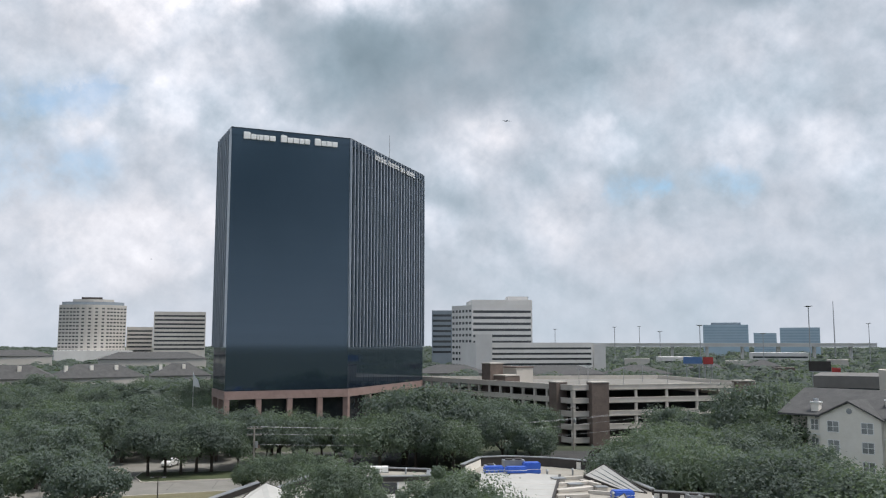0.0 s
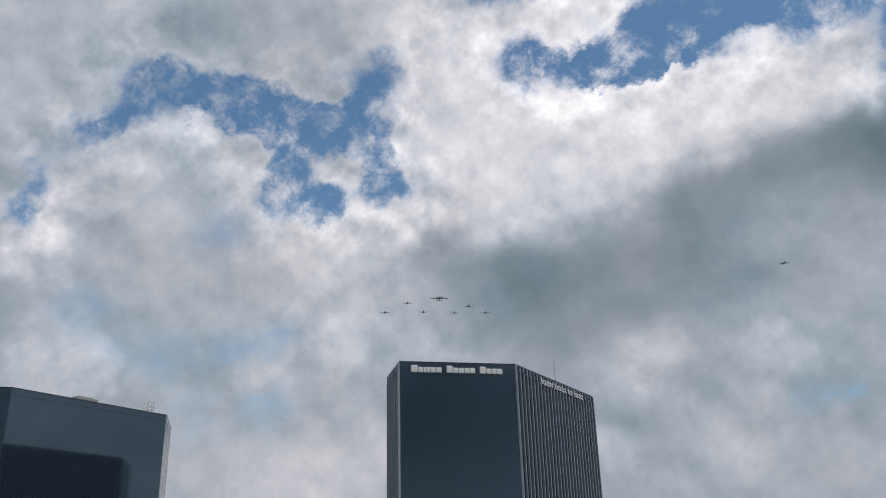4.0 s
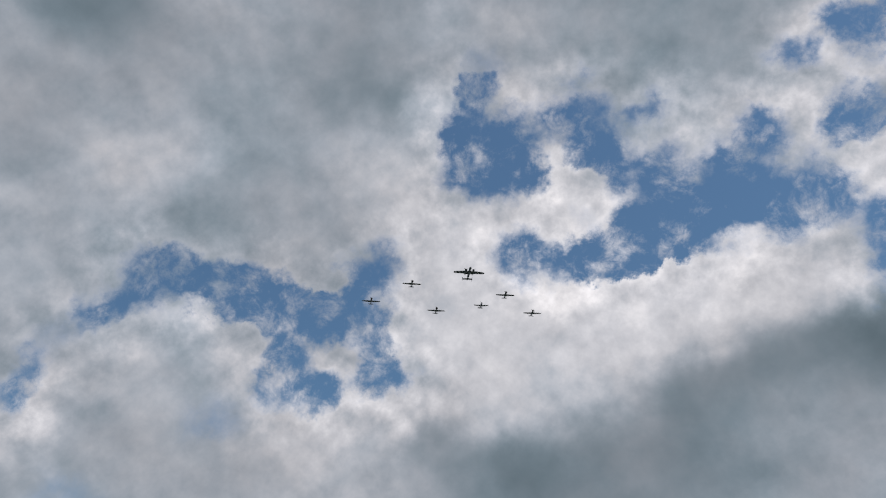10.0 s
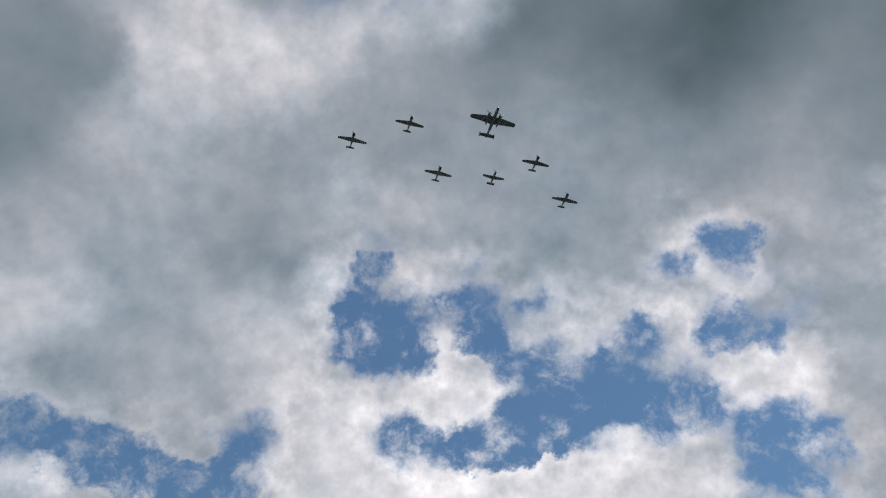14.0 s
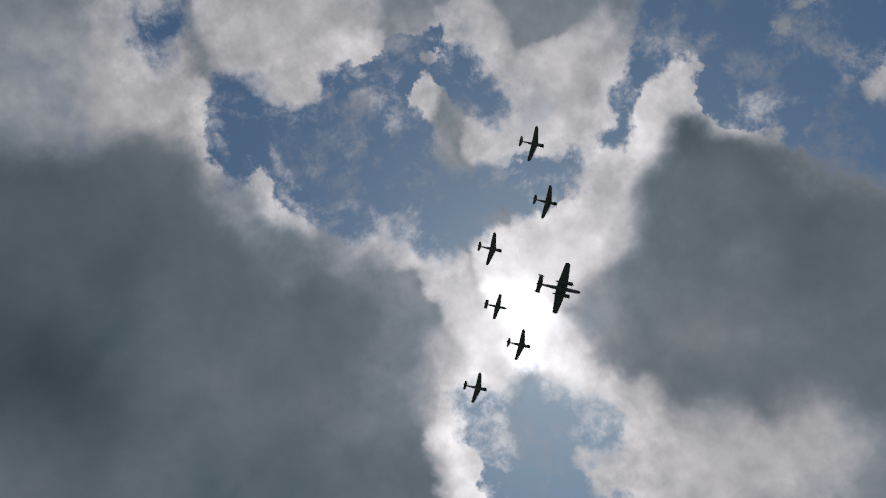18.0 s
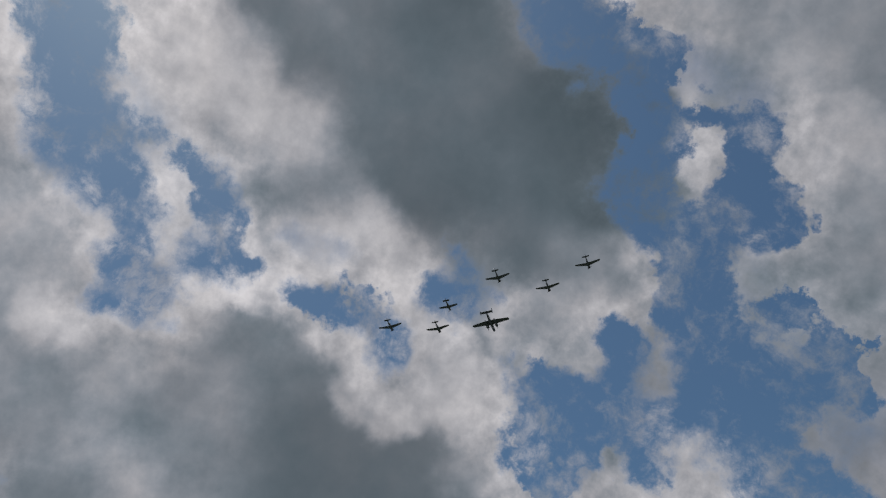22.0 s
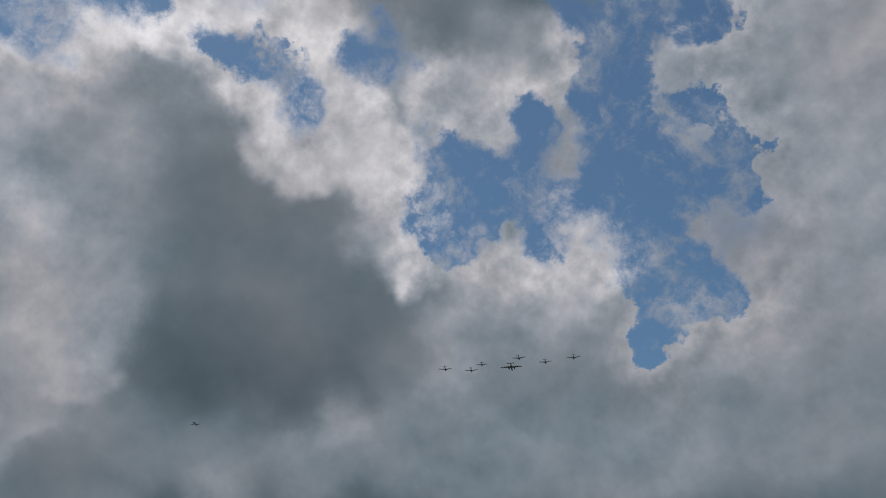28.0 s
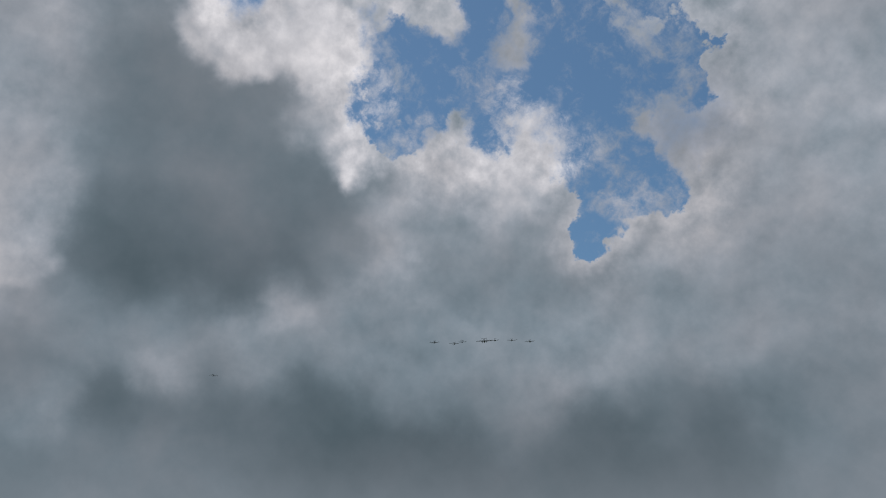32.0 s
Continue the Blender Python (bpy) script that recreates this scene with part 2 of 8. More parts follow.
tone(0.57, 3.06, (27.6, 49.1), (32.4, 46))
tone(0.54, 3.06, (42.9, 45.6))
tone(0.76, 1.34, (39.1, 39.9), (45.4, 41.3), (49, 41.8))
tone(0.75, 1.53, (50.1, 43.3), (56, 43.9))
tone(0.59, 2.29, (48.2, 45.8), (55.6, 46.4))
tone(0.72, 2.29, (23.9, 42.8))
tone(0.69, 3.06, (-15.5, 39.5))
# round the sun
rift(1.07, (-15.1, 73.4), (-4.4, 72.9))
rift(0.84, (-20, 72.9), (-18.5, 75.2))
rift(1.99, (21.8, 75.6), (29.7, 76.9))
rift(2.60, (39.2, 77.8), (72.9, 78.2), (86.7, 77.3))
rift(1.76, (47, 75.7), (60, 75.4))
rift(1.84, (43.8, 81.2), (69.2, 80.9))
rift(1.45, (52.1, 83.6), (48.5, 85.8))
rift(0.69, (41.6, 86.8), (98.6, 88.4))
rift(1.07, (90.5, 85.8), (113.5, 83.5))
rift(1.61, (103.1, 77.7), (116.6, 76.6))
rift(0.69, (125.4, 76.5), (122.7, 75.5))
rift(0.92, (85.6, 75), (92.7, 75.6))
rift(1.38, (15.6, 75.6))
rift(1.07, (31.5, 81.4), (37, 83.7))
rift(0.54, (147.6, 76.2), (139.3, 75.5))
rift(2.29, (161.2, 69.9), (162.3, 65.9))
rift(1.61, (159.2, 65.5), (156.4, 62.9))
rift(2.22, (96.6, 61.8), (97.6, 60.4))
rift(1.61, (90.7, 62.7))
rift(2.60, (94.4, 58.7), (96.9, 57.4))
rift(1.45, (102.3, 60.8), (104.3, 59.8))
rift(2.60, (96.6, 55.6), (100.6, 54.1))
rift(1.07, (92.3, 60.7))
rift(1.76, (102.9, 55), (103.7, 52.8))
rift(0.92, (97.4, 64), (98.6, 62.8))
veil(1.72, (110.4, 68.7), (110, 67.4))
veil(1.53, (107, 52.8), (113.5, 50))
veil(1.07, (0.3, 63.5), (0.2, 66))
veil(1.07, (12, 66.2))
veil(1.53, (128, 80.4))
tone(0.58, 4.21, (-17.2, 65), (-11.1, 66.4))
tone(0.88, 2.29, (-8.8, 70.5), (0.9, 70.3), (9.8, 70.6))
tone(0.82, 2.68, (-1.9, 67.8), (7.5, 67.8))
tone(0.77, 2.68, (2.8, 61.9), (8.4, 65.6))
tone(0.90, 2.68, (-2.3, 78), (14.3, 79.5))
tone(0.82, 2.29, (-12.4, 78.6), (-12.3, 83.3))
tone(0.95, 1.91, (20.4, 83.6))
tone(0.93, 1.53, (22.8, 79.1))
tone(0.95, 2.29, (133.8, 80.9), (113.9, 80.9))
tone(0.90, 2.29, (129.2, 86.5))
tone(0.97, 1.91, (149.3, 79.9))
tone(0.93, 1.53, (62.3, 83.8))
tone(0.95, 1.53, (14.3, 72.6), (28.1, 72.6), (36.6, 74.4), (49.9, 73.6))
tone(0.95, 1.53, (63.3, 74.7), (76.6, 75.1), (83.8, 73.1))
tone(1.04, 1.53, (84.1, 71.9), (88.3, 69.9))
tone(0.38, 5.74, (18.8, 57.7), (26.8, 63.2), (37.1, 66.2))
tone(0.31, 5.74, (27.2, 52.8), (36.1, 56.9))
tone(0.47, 4.59, (14.6, 61.6), (32.9, 68.7))
tone(0.52, 4.59, (47.6, 65.7), (58, 63.8))
tone(0.52, 3.44, (62.6, 69.4), (67.2, 66.1))
tone(0.65, 2.68, (76.2, 67.8), (75, 63.3))
tone(0.50, 3.82, (63.1, 60.4), (74.2, 59.4))
tone(0.85, 1.72, (83, 67.3), (82.2, 64.3))
tone(0.67, 2.29, (47.7, 70.9), (66.6, 72.1))
tone(1.09, 1.53, (86.6, 65.4), (85, 61.8), (86, 59.4), (89.3, 56.7))
tone(1.50, 2.37, (100.1, 69.8), (99.7, 67.3))
tone(1.15, 1.84, (98.4, 72.7), (109, 71))
tone(1.13, 1.91, (104.2, 65.4), (104.8, 63.9))
tone(1.13, 2.10, (91.9, 67.1), (90.8, 64.9))
tone(1.06, 2.29, (112.7, 73.5), (119.5, 71.9), (126, 71.7))
tone(1.04, 1.91, (134.8, 73.7), (142.7, 73.9))
tone(0.97, 1.53, (151.9, 76.4), (153, 74))
tone(0.44, 4.59, (137.2, 67.6), (145, 63.7))
tone(0.52, 4.21, (124.5, 64.4), (130.5, 60.4))
tone(0.59, 3.06, (133.1, 70.7), (121.2, 67.2))
tone(0.72, 1.91, (115.3, 67.5), (111.1, 65.1))
tone(0.47, 3.82, (115.9, 63.3), (124.4, 58.2))
tone(0.43, 2.29, (147.8, 70.8), (149, 66.9))
tone(0.85, 1.53, (155.8, 72.7), (153.8, 68.3), (155, 67.1))
tone(0.93, 1.91, (107, 61.1), (110.7, 60.6))
tone(0.88, 3.44, (108.3, 58), (112, 53.9))
tone(0.90, 2.68, (119.2, 56.7), (121.3, 54.5))
tone(0.72, 2.29, (118.9, 57.8))
tone(0.78, 1.91, (116.5, 53.5))
# heavy cloud beside the sun
rift(2.22, (170.6, 74), (166.2, 70.1))
rift(2.60, (163.1, 68.2), (161.6, 65.6))
rift(2.14, (179.4, 70.6), (-175.3, 71.3))
rift(2.14, (170.4, 65.4), (169.3, 63.5))
rift(1.84, (158.2, 63.4), (158, 60.5))
rift(1.38, (157.1, 59.5), (166.2, 55.8))
rift(1.45, (178.7, 67.8), (176.6, 69.5))
rift(0.99, (158.7, 76), (165.8, 75.4))
rift(2.14, (161.6, 48.9), (164.7, 47.9))
rift(1.45, (161.1, 46.8), (164.1, 44.1))
rift(1.61, (167.2, 44.8), (172.2, 46.6))
rift(1.38, (169, 51.1), (173.3, 48.5))
rift(2.14, (102.6, 52.6), (104, 49.9))
rift(1.99, (105.8, 48.1), (108.7, 46.9))
veil(2.29, (168.9, 54.5), (173.7, 50.8))
veil(1.53, (-166, 68.2), (-163, 66.7))
veil(1.91, (-179.3, 60.3))
puff(1.30, (164.4, 61.9), (167.4, 60.1))
tone(0.60, 4.59, (132.4, 67.9), (142.3, 67.5))
tone(0.67, 3.82, (119.2, 63.6), (128.2, 60.2))
tone(0.52, 4.59, (135.8, 59.8), (146.8, 58.9))
tone(0.45, 4.59, (138.2, 53.6), (153.4, 52.4))
tone(0.44, 4.59, (143.1, 49.6), (156.5, 48))
tone(0.55, 3.44, (149.7, 64), (150.6, 61.5))
tone(0.38, 3.44, (152.6, 56.4), (160.8, 53.8))
tone(0.63, 2.29, (136.6, 64.3))
tone(0.98, 1.53, (137.3, 74.9), (153.4, 75.8), (157.2, 73.4))
tone(0.85, 1.15, (151.1, 70.6), (154.6, 68.5))
tone(1.04, 2.29, (109.4, 72.8), (119.5, 71.3))
tone(1.07, 1.91, (101.1, 72.9), (110.6, 69.4))
tone(0.96, 1.91, (126.4, 72.7), (132.9, 74.3))
tone(0.85, 1.91, (109.7, 58.9), (117.7, 57.7))
tone(0.90, 2.29, (115.6, 55.9), (119.8, 55.6))
tone(0.82, 3.06, (112.9, 53.2), (122.6, 52.5))
tone(0.78, 2.68, (125.5, 53.7), (128.2, 50.9))
tone(0.63, 3.06, (127.2, 48.7))
tone(0.98, 1.91, (120.5, 78.5), (133.3, 77.2))
tone(0.85, 2.29, (149.2, 78.8), (171.5, 76.2))
tone(0.65, 3.82, (-172, 61.5), (-165.1, 61.3))
tone(0.75, 3.06, (-177.8, 65.8), (177.2, 61.9))
tone(0.55, 2.68, (-179.3, 60.3))
tone(0.63, 3.44, (177.5, 56.1), (-176.7, 55.9))
tone(0.85, 1.72, (164.2, 62.4), (165.6, 60.7))
tone(0.69, 2.29, (168.9, 58.8), (169.8, 55.9))
tone(0.58, 3.06, (175.7, 52.4))
tone(0.50, 3.06, (-177.2, 73.1))
tone(0.45, 2.29, (174.6, 76))
tone(0.63, 1.91, (169.4, 47))
tone(0.78, 3.06, (93.3, 46.6), (98.3, 48.3))
tone(0.65, 3.44, (96.7, 44.1))
tone(0.96, 1.53, (97, 49.8), (101.1, 49.1))
tone(0.98, 1.53, (94.5, 54.2), (95.9, 52.2))
tone(0.99, 1.53, (90.1, 61.3), (90.1, 57.3))
# south-east, below the sun
rift(1.61, (100.5, 53.6), (103.4, 51.6))
rift(1.61, (105.5, 49.6), (109.1, 47.2))
rift(1.22, (111.2, 45.9), (113, 43.4))
rift(1.07, (114.4, 41.8), (116.3, 40.7))
rift(0.76, (113.6, 39.4), (117, 40.1))
rift(0.99, (119.3, 47.1), (121.2, 44.7))
rift(0.54, (112.8, 50.2), (116.2, 49.1), (118.2, 48.4))
rift(0.84, (118.4, 42.7), (124.2, 43.5))
rift(0.84, (129.1, 42), (134.3, 41.3))
rift(1.07, (135.3, 41.3), (136.9, 39.8))
rift(0.65, (143.1, 45.6), (143.6, 44.4))
rift(0.99, (141.4, 42.9), (144, 42.5))
rift(1.45, (162.3, 59.5), (161.1, 57.1))
rift(1.45, (163.9, 53.5), (165.7, 51.2))
rift(1.99, (163, 49.1), (163, 45.2))
rift(1.84, (165.3, 44.7), (171.1, 43.9))
rift(1.61, (162.8, 42.2), (167.3, 43.4))
rift(1.45, (161.3, 39.4), (163.9, 41.2))
rift(1.61, (164.7, 37.3), (162, 34.8))
rift(1.45, (156.6, 38), (156, 35.8))
rift(2.22, (149.6, 35.8), (153.1, 34.7))
rift(1.99, (150.9, 32.4), (155.5, 33.7))
rift(1.76, (148.8, 32.9))
rift(2.22, (161.4, 33.1), (164.5, 32.2))
rift(1.38, (165.3, 33.4), (167.7, 32.2))
rift(1.53, (164.2, 29.4), (163.4, 28.2))
rift(0.99, (149.2, 30), (151, 30.2))
veil(2.29, (169.1, 30.8), (172, 29.7))
veil(2.29, (169.6, 34.6))
veil(1.15, (127, 46.7), (131.7, 45.3))
puff(1.53, (167.2, 47.4), (169.7, 49))
puff(0.99, (159.8, 43.9), (159.2, 42.1))
puff(1.61, (159.5, 30.9), (159.4, 29.2))
tone(0.91, 2.68, (107, 55.5), (112.6, 54.8))
tone(0.94, 2.29, (119, 54.6), (124.2, 52.5))
tone(0.85, 2.29, (127.1, 53.2))
tone(0.91, 2.29, (114.9, 47.3), (116.8, 44.3))
tone(0.91, 2.29, (125.1, 45.7), (129.5, 45.5))
tone(0.88, 2.68, (133.6, 47.3), (138.2, 44.8))
tone(0.63, 2.29, (130.9, 49.8))
tone(0.60, 4.59, (136.4, 55), (148.8, 51))
tone(0.54, 4.21, (146.7, 57.9), (155.8, 54.1))
tone(0.58, 3.44, (145.4, 47.4), (153.1, 48.7))
tone(0.66, 2.29, (153.4, 45.6), (155.5, 43.4))
tone(0.77, 2.68, (149.9, 41), (154.8, 40.5))
tone(0.85, 1.91, (159.1, 43.3))
tone(0.85, 3.06, (105.1, 43.3), (109.1, 43.8))
tone(0.79, 3.44, (107.6, 40.7), (110.8, 40.5))
tone(0.91, 1.53, (106.5, 45.6), (111.5, 43.7))
tone(0.94, 1.53, (108.8, 36.6), (113.5, 37.5))
tone(0.96, 1.53, (118.9, 41.3), (123.6, 42.1), (128.2, 41.5))
tone(0.91, 1.53, (131.5, 39.9), (134.6, 37.5))
tone(0.77, 3.06, (115.2, 35.7), (118.7, 37.9))
tone(0.61, 3.82, (120.1, 33.7), (128, 37.8))
tone(0.51, 4.59, (126.7, 33.2), (133.2, 33.7))
tone(0.46, 3.82, (129.4, 29.9), (135.6, 30.6))
tone(0.66, 2.68, (111.1, 31.9))
tone(0.77, 2.68, (117.1, 30.4))
tone(0.58, 2.68, (114.3, 27.8))
tone(0.88, 2.29, (140.3, 39.9), (142.2, 37.6))
tone(0.83, 2.29, (144.5, 36.1), (145.7, 33.1))
tone(0.79, 1.91, (137.6, 35.4))
tone(0.76, 1.91, (142.9, 31))
tone(0.63, 2.29, (160.8, 36.5))
tone(0.79, 3.82, (175.2, 54.4), (178.9, 51.5))
tone(0.76, 3.06, (173.1, 55.8))
tone(0.63, 3.44, (-175.4, 51.5))
tone(0.79, 3.06, (174.7, 47.5), (177.7, 46.4))
tone(0.83, 1.91, (168.2, 48.3))
tone(0.68, 3.06, (176.7, 41.3), (173.3, 39.4))
tone(0.66, 3.44, (173.1, 36.5))
tone(0.58, 3.44, (172.9, 32.9))
tone(0.67, 1.91, (160.1, 30.1))
tone(0.63, 1.91, (159.8, 36.3))
tone(0.57, 3.06, (169.9, 28.2))
# south-east bank
rift(1.61, (164.3, 47.2), (168.2, 43.4))
rift(2.14, (164, 42.5), (164.1, 39.5))
rift(1.76, (162.5, 35.5), (162.5, 33.2))
rift(1.76, (171.1, 44.5))
rift(1.38, (169.3, 37.8))
rift(1.61, (165.2, 34), (166.3, 31.1))
rift(1.38, (163.8, 28.5), (164.7, 26.9))
rift(1.15, (157.8, 34.3), (156.2, 30.2))
rift(0.46, (108.4, 26.9))
rift(0.76, (163.3, 23.1))
veil(1.15, (108.4, 26.9))
veil(2.29, (166.9, 40.8), (166.8, 36))
tone(0.75, 3.82, (100.8, 39.4), (99.3, 42.6))
tone(0.71, 3.82, (104.8, 33.3), (104.5, 29.9))
tone(0.79, 2.68, (115.9, 29.8), (118.2, 28.6))
tone(0.68, 3.44, (109, 30.2), (109.1, 32.4))
tone(0.74, 3.06, (109.4, 24.6), (108.5, 21.7))
tone(0.65, 3.44, (116.7, 25.6), (120.8, 24.5))
tone(0.55, 2.29, (106.2, 24.7))
tone(0.81, 2.29, (120.1, 24.5))
tone(0.53, 4.59, (130.9, 27.1), (139.1, 24.8))
tone(0.46, 4.59, (137, 22.3), (131, 22.1))
tone(0.66, 3.06, (123.4, 26.9))
tone(0.51, 3.44, (130.7, 31.6), (139.6, 30.7))
tone(0.85, 2.29, (140.3, 38.7), (143.2, 35))
tone(0.74, 2.29, (144.2, 31.9), (147.5, 30.8))
tone(0.74, 2.68, (152.1, 28.7), (155.8, 27.4))
tone(0.74, 2.29, (160.2, 30.1), (159.3, 27.4))
tone(0.63, 3.44, (153, 24.2), (158.2, 22.7))
tone(0.74, 1.91, (149.4, 25.4), (150, 22.5))
tone(0.59, 3.44, (146.3, 23.6))
tone(0.57, 3.82, (159.1, 19.8))
tone(0.68, 2.29, (156.3, 43.7))
tone(0.76, 1.91, (159.6, 43.3))
tone(0.72, 1.91, (171.4, 41.8))
tone(0.66, 1.53, (167.6, 39.5))
tone(0.68, 1.53, (161.3, 36.9))
tone(0.75, 1.91, (107.7, 19.6))
# low in the south-east
rift(1.53, (165.2, 29.8), (167.7, 26.9))
rift(1.53, (166.9, 26.3), (169.5, 25.2))
rift(1.30, (167.1, 34.7), (169.9, 33.6))
rift(0.76, (164.2, 24.7), (164.5, 23.5))
rift(0.76, (172.2, 34.7), (172.5, 31.4))
veil(2.29, (170, 28.5))
veil(1.91, (172.8, 31))
puff(1.45, (160.2, 31.4), (161, 27.6))
puff(0.92, (154.7, 32), (154.4, 29.7))
tone(0.90, 0.84, (142.3, 33.5), (144.2, 32.6), (146.1, 29.3), (146.2, 27.4))
tone(0.87, 0.84, (132.4, 36.3), (135.3, 34.3), (139.2, 34))
tone(0.79, 0.69, (149.6, 25.2), (150.5, 22.1))
tone(0.88, 1.91, (135, 36), (136.9, 35.2))
tone(0.85, 2.29, (138.4, 37.9), (142.1, 36.8))
tone(0.83, 1.91, (144.9, 35.2), (146.4, 33.4))
tone(0.80, 1.53, (143.3, 32.1), (146.1, 29.3))
tone(0.84, 2.29, (155.2, 27.8), (159.1, 27.7))
tone(0.82, 1.91, (160.2, 31.4), (161.7, 29))
tone(0.47, 3.82, (131.1, 34), (133.5, 32.2))
tone(0.50, 4.97, (130, 29.1), (140.2, 28.5))
tone(0.42, 4.21, (132.7, 24), (142.6, 23.8))
tone(0.40, 3.06, (131.2, 21.3), (140.8, 21.4))
tone(0.47, 3.06, (145.5, 24.3))
tone(0.59, 2.29, (147.9, 25.9), (150.1, 23.7))
tone(0.47, 2.68, (128.4, 22.7))
tone(0.68, 4.21, (122.9, 31.9), (125.9, 30.1))
tone(0.79, 2.68, (123.8, 34.5))
tone(0.71, 2.29, (123.9, 24.4), (125.5, 24.7))
tone(0.71, 1.91, (124.1, 21.3))
tone(0.57, 3.06, (153, 22.5), (159.2, 22.3))
tone(0.64, 2.29, (148.9, 19.8))
tone(0.71, 2.29, (141.7, 19.2))
tone(0.57, 3.44, (128.3, 17.3), (133.6, 17.2))
tone(0.45, 2.29, (130.9, 11.7), (134.4, 11.2))
tone(0.51, 3.44, (125.1, 12.9))
tone(0.67, 2.29, (134.8, 13.7))
tone(0.63, 2.29, (127, 11))
tone(0.62, 3.06, (140.4, 15.8))
tone(0.60, 3.82, (147, 16.8), (150.9, 13.8))
tone(0.64, 3.82, (158.7, 15.2), (164.5, 15.7))
tone(0.46, 4.21, (137.9, 11.4), (143.4, 10.8))
tone(0.41, 4.59, (145.4, 8.4), (154.7, 9.1))
tone(0.43, 4.21, (160.2, 8.2), (170.9, 8.5))
tone(0.52, 3.82, (134.7, 8.1), (128.2, 7.8))
tone(0.59, 3.82, (156.7, 12.3))
tone(0.51, 3.06, (167.8, 11.8))
tone(0.54, 4.59, (176.3, 11.2), (177.2, 7.5))
tone(0.61, 4.59, (168.6, 18.3), (175.7, 17.5))
tone(0.70, 4.59, (179, 34), (-179.7, 31.2))
tone(0.62, 3.06, (-177.1, 34))
tone(0.66, 4.21, (174.5, 27.1), (-179.5, 24.1))
tone(0.68, 3.06, (171, 22.1), (166.5, 22.9))
tone(0.62, 3.06, (162.5, 23.7))
tone(0.57, 3.06, (179.6, 20.1))
# dim cloud low in the south-east, mostly unseen, added to darken the tower's reflection
tone(0.50, 6, (95, 2), (145, 2), (195, 2))

view = wt.nodes.new("ShaderNodeTexCoord").outputs["Generated"]


def centred(vec, scale, detail, rough, amount):
    return wvec("SCALE", wvec("SUBTRACT", wnoise(vec, scale, detail, rough, True), (0.5, 0.5, 0.5)).outputs[0], scale=amount).outputs[0]


def wmap(value, a, b, c=0.0, d=1.0):
    n = wt.nodes.new("ShaderNodeMapRange")
    n.interpolation_type = "SMOOTHSTEP"
    for i, v in enumerate((value, a, b, c, d)):
        sock(n, i, v)
    return n.outputs[0]


def heaps(vec, scale, detail):
    """Rounded heads of cumulus: distance to the nearest of scattered centres, in octaves."""
    n = wt.nodes.new("ShaderNodeTexVoronoi")
    n.feature, n.normalize = "F1", True
    sock(n, "Vector", turned(vec))
    n.inputs["Scale"].default_value, n.inputs["Detail"].default_value = scale, detail
    n.inputs["Roughness"].default_value, n.inputs["Lacunarity"].default_value = 0.55, 2.2
    return n.outputs["Distance"]


# shapes shared by the whole sky
coarse = centred(view, 9.0, 3, 0.55, 0.045)
fine = centred(view, 34.0, 6, 0.66, 0.042)
bent = wvec("ADD", wvec("ADD", view, coarse).outputs[0], fine).outputs[0]
drifted = wvec("ADD", wvec("ADD", view, centred(view, 7.0, 3, 0.5, 0.07)).outputs[0], centred(view, 21.0, 4, 0.55, 0.04)).outputs[0]
billow = wmath("SUBTRACT", wnoise(view, 15.0, 10, 0.60), 0.5)
head = heaps(wvec("ADD", view, fine).outputs[0], 17.0, 2.0)
towards_sun = wvec("ADD", view, tuple(sun_way * 0.02)).outputs[0]
flank = wmath("SUBTRACT", wnoise(towards_sun, 15.0, 7, 0.56), wnoise(view, 15.0, 7, 0.56))
swell = wmath("SUBTRACT", wnoise(view, 6.0, 5, 0.52), 0.5)
wisp = wmap(wnoise(wvec("ADD", view, coarse).outputs[0], 16.0, 9, 0.68), 0.47, 0.70, 0.0, 0.70)
softness = wmap(wnoise(view, 5.0, 2, 0.5), 0.35, 0.65, 0.003, 0.018)
toward = wmath("MAXIMUM", wvec("DOT_PRODUCT", view, tuple(sun_way)).outputs["Value"], 0.0)
ragged = wmath("MAXIMUM", wvec("DOT_PRODUCT", wvec("NORMALIZE", bent).outputs[0], tuple(sun_way)).outputs["Value"], 0.0)
aureole = wmath("POWER", toward, 60.0)
height = wt.nodes.new("ShaderNodeSeparateXYZ")
wt.links.new(view, height.inputs[0])
haze = wramp(wmath("MULTIPLY", height.outputs[2], 1.0, 0, True), [(0.0, (0.62, 0.62, 0.62)), (0.07, (0.28, 0.28, 0.28)), (0.18, (0, 0, 0))])
air = wt.nodes.new("ShaderNodeTexSky")
air.sky_type, air.sun_disc = "NISHITA", False
air.sun_elevation, air.sun_rotation = radians(SUN_EL), radians(SUN_AZ)
air.air_density, air.dust_density, air.ozone_density = 1.0, 0.4, 1.0
tint = wvec("MULTIPLY", air.outputs[0], (0.785, 0.985, 1.03)).outputs[0]
veiled_air = wt.nodes.new("ShaderNodeMixRGB")
wt.links.new(wmath("MULTIPLY", haze, 1.25, 0, True), veiled_air.inputs[0])
wt.links.new(tint, veiled_air.inputs[1])
veiled_air.inputs[2].default_value = (4.0, 4.6, 5.6, 1)
air_light = wt.nodes.new("ShaderNodeBackground")
wt.links.new(veiled_air.outputs[0], air_light.inputs[0])
wt.links.new(wmath("MULTIPLY_ADD", wmath("POWER", ragged, 1500.0), 0.05, wmath("MULTIPLY_ADD", aureole, 0.004, 0.098)), air_light.inputs[1])


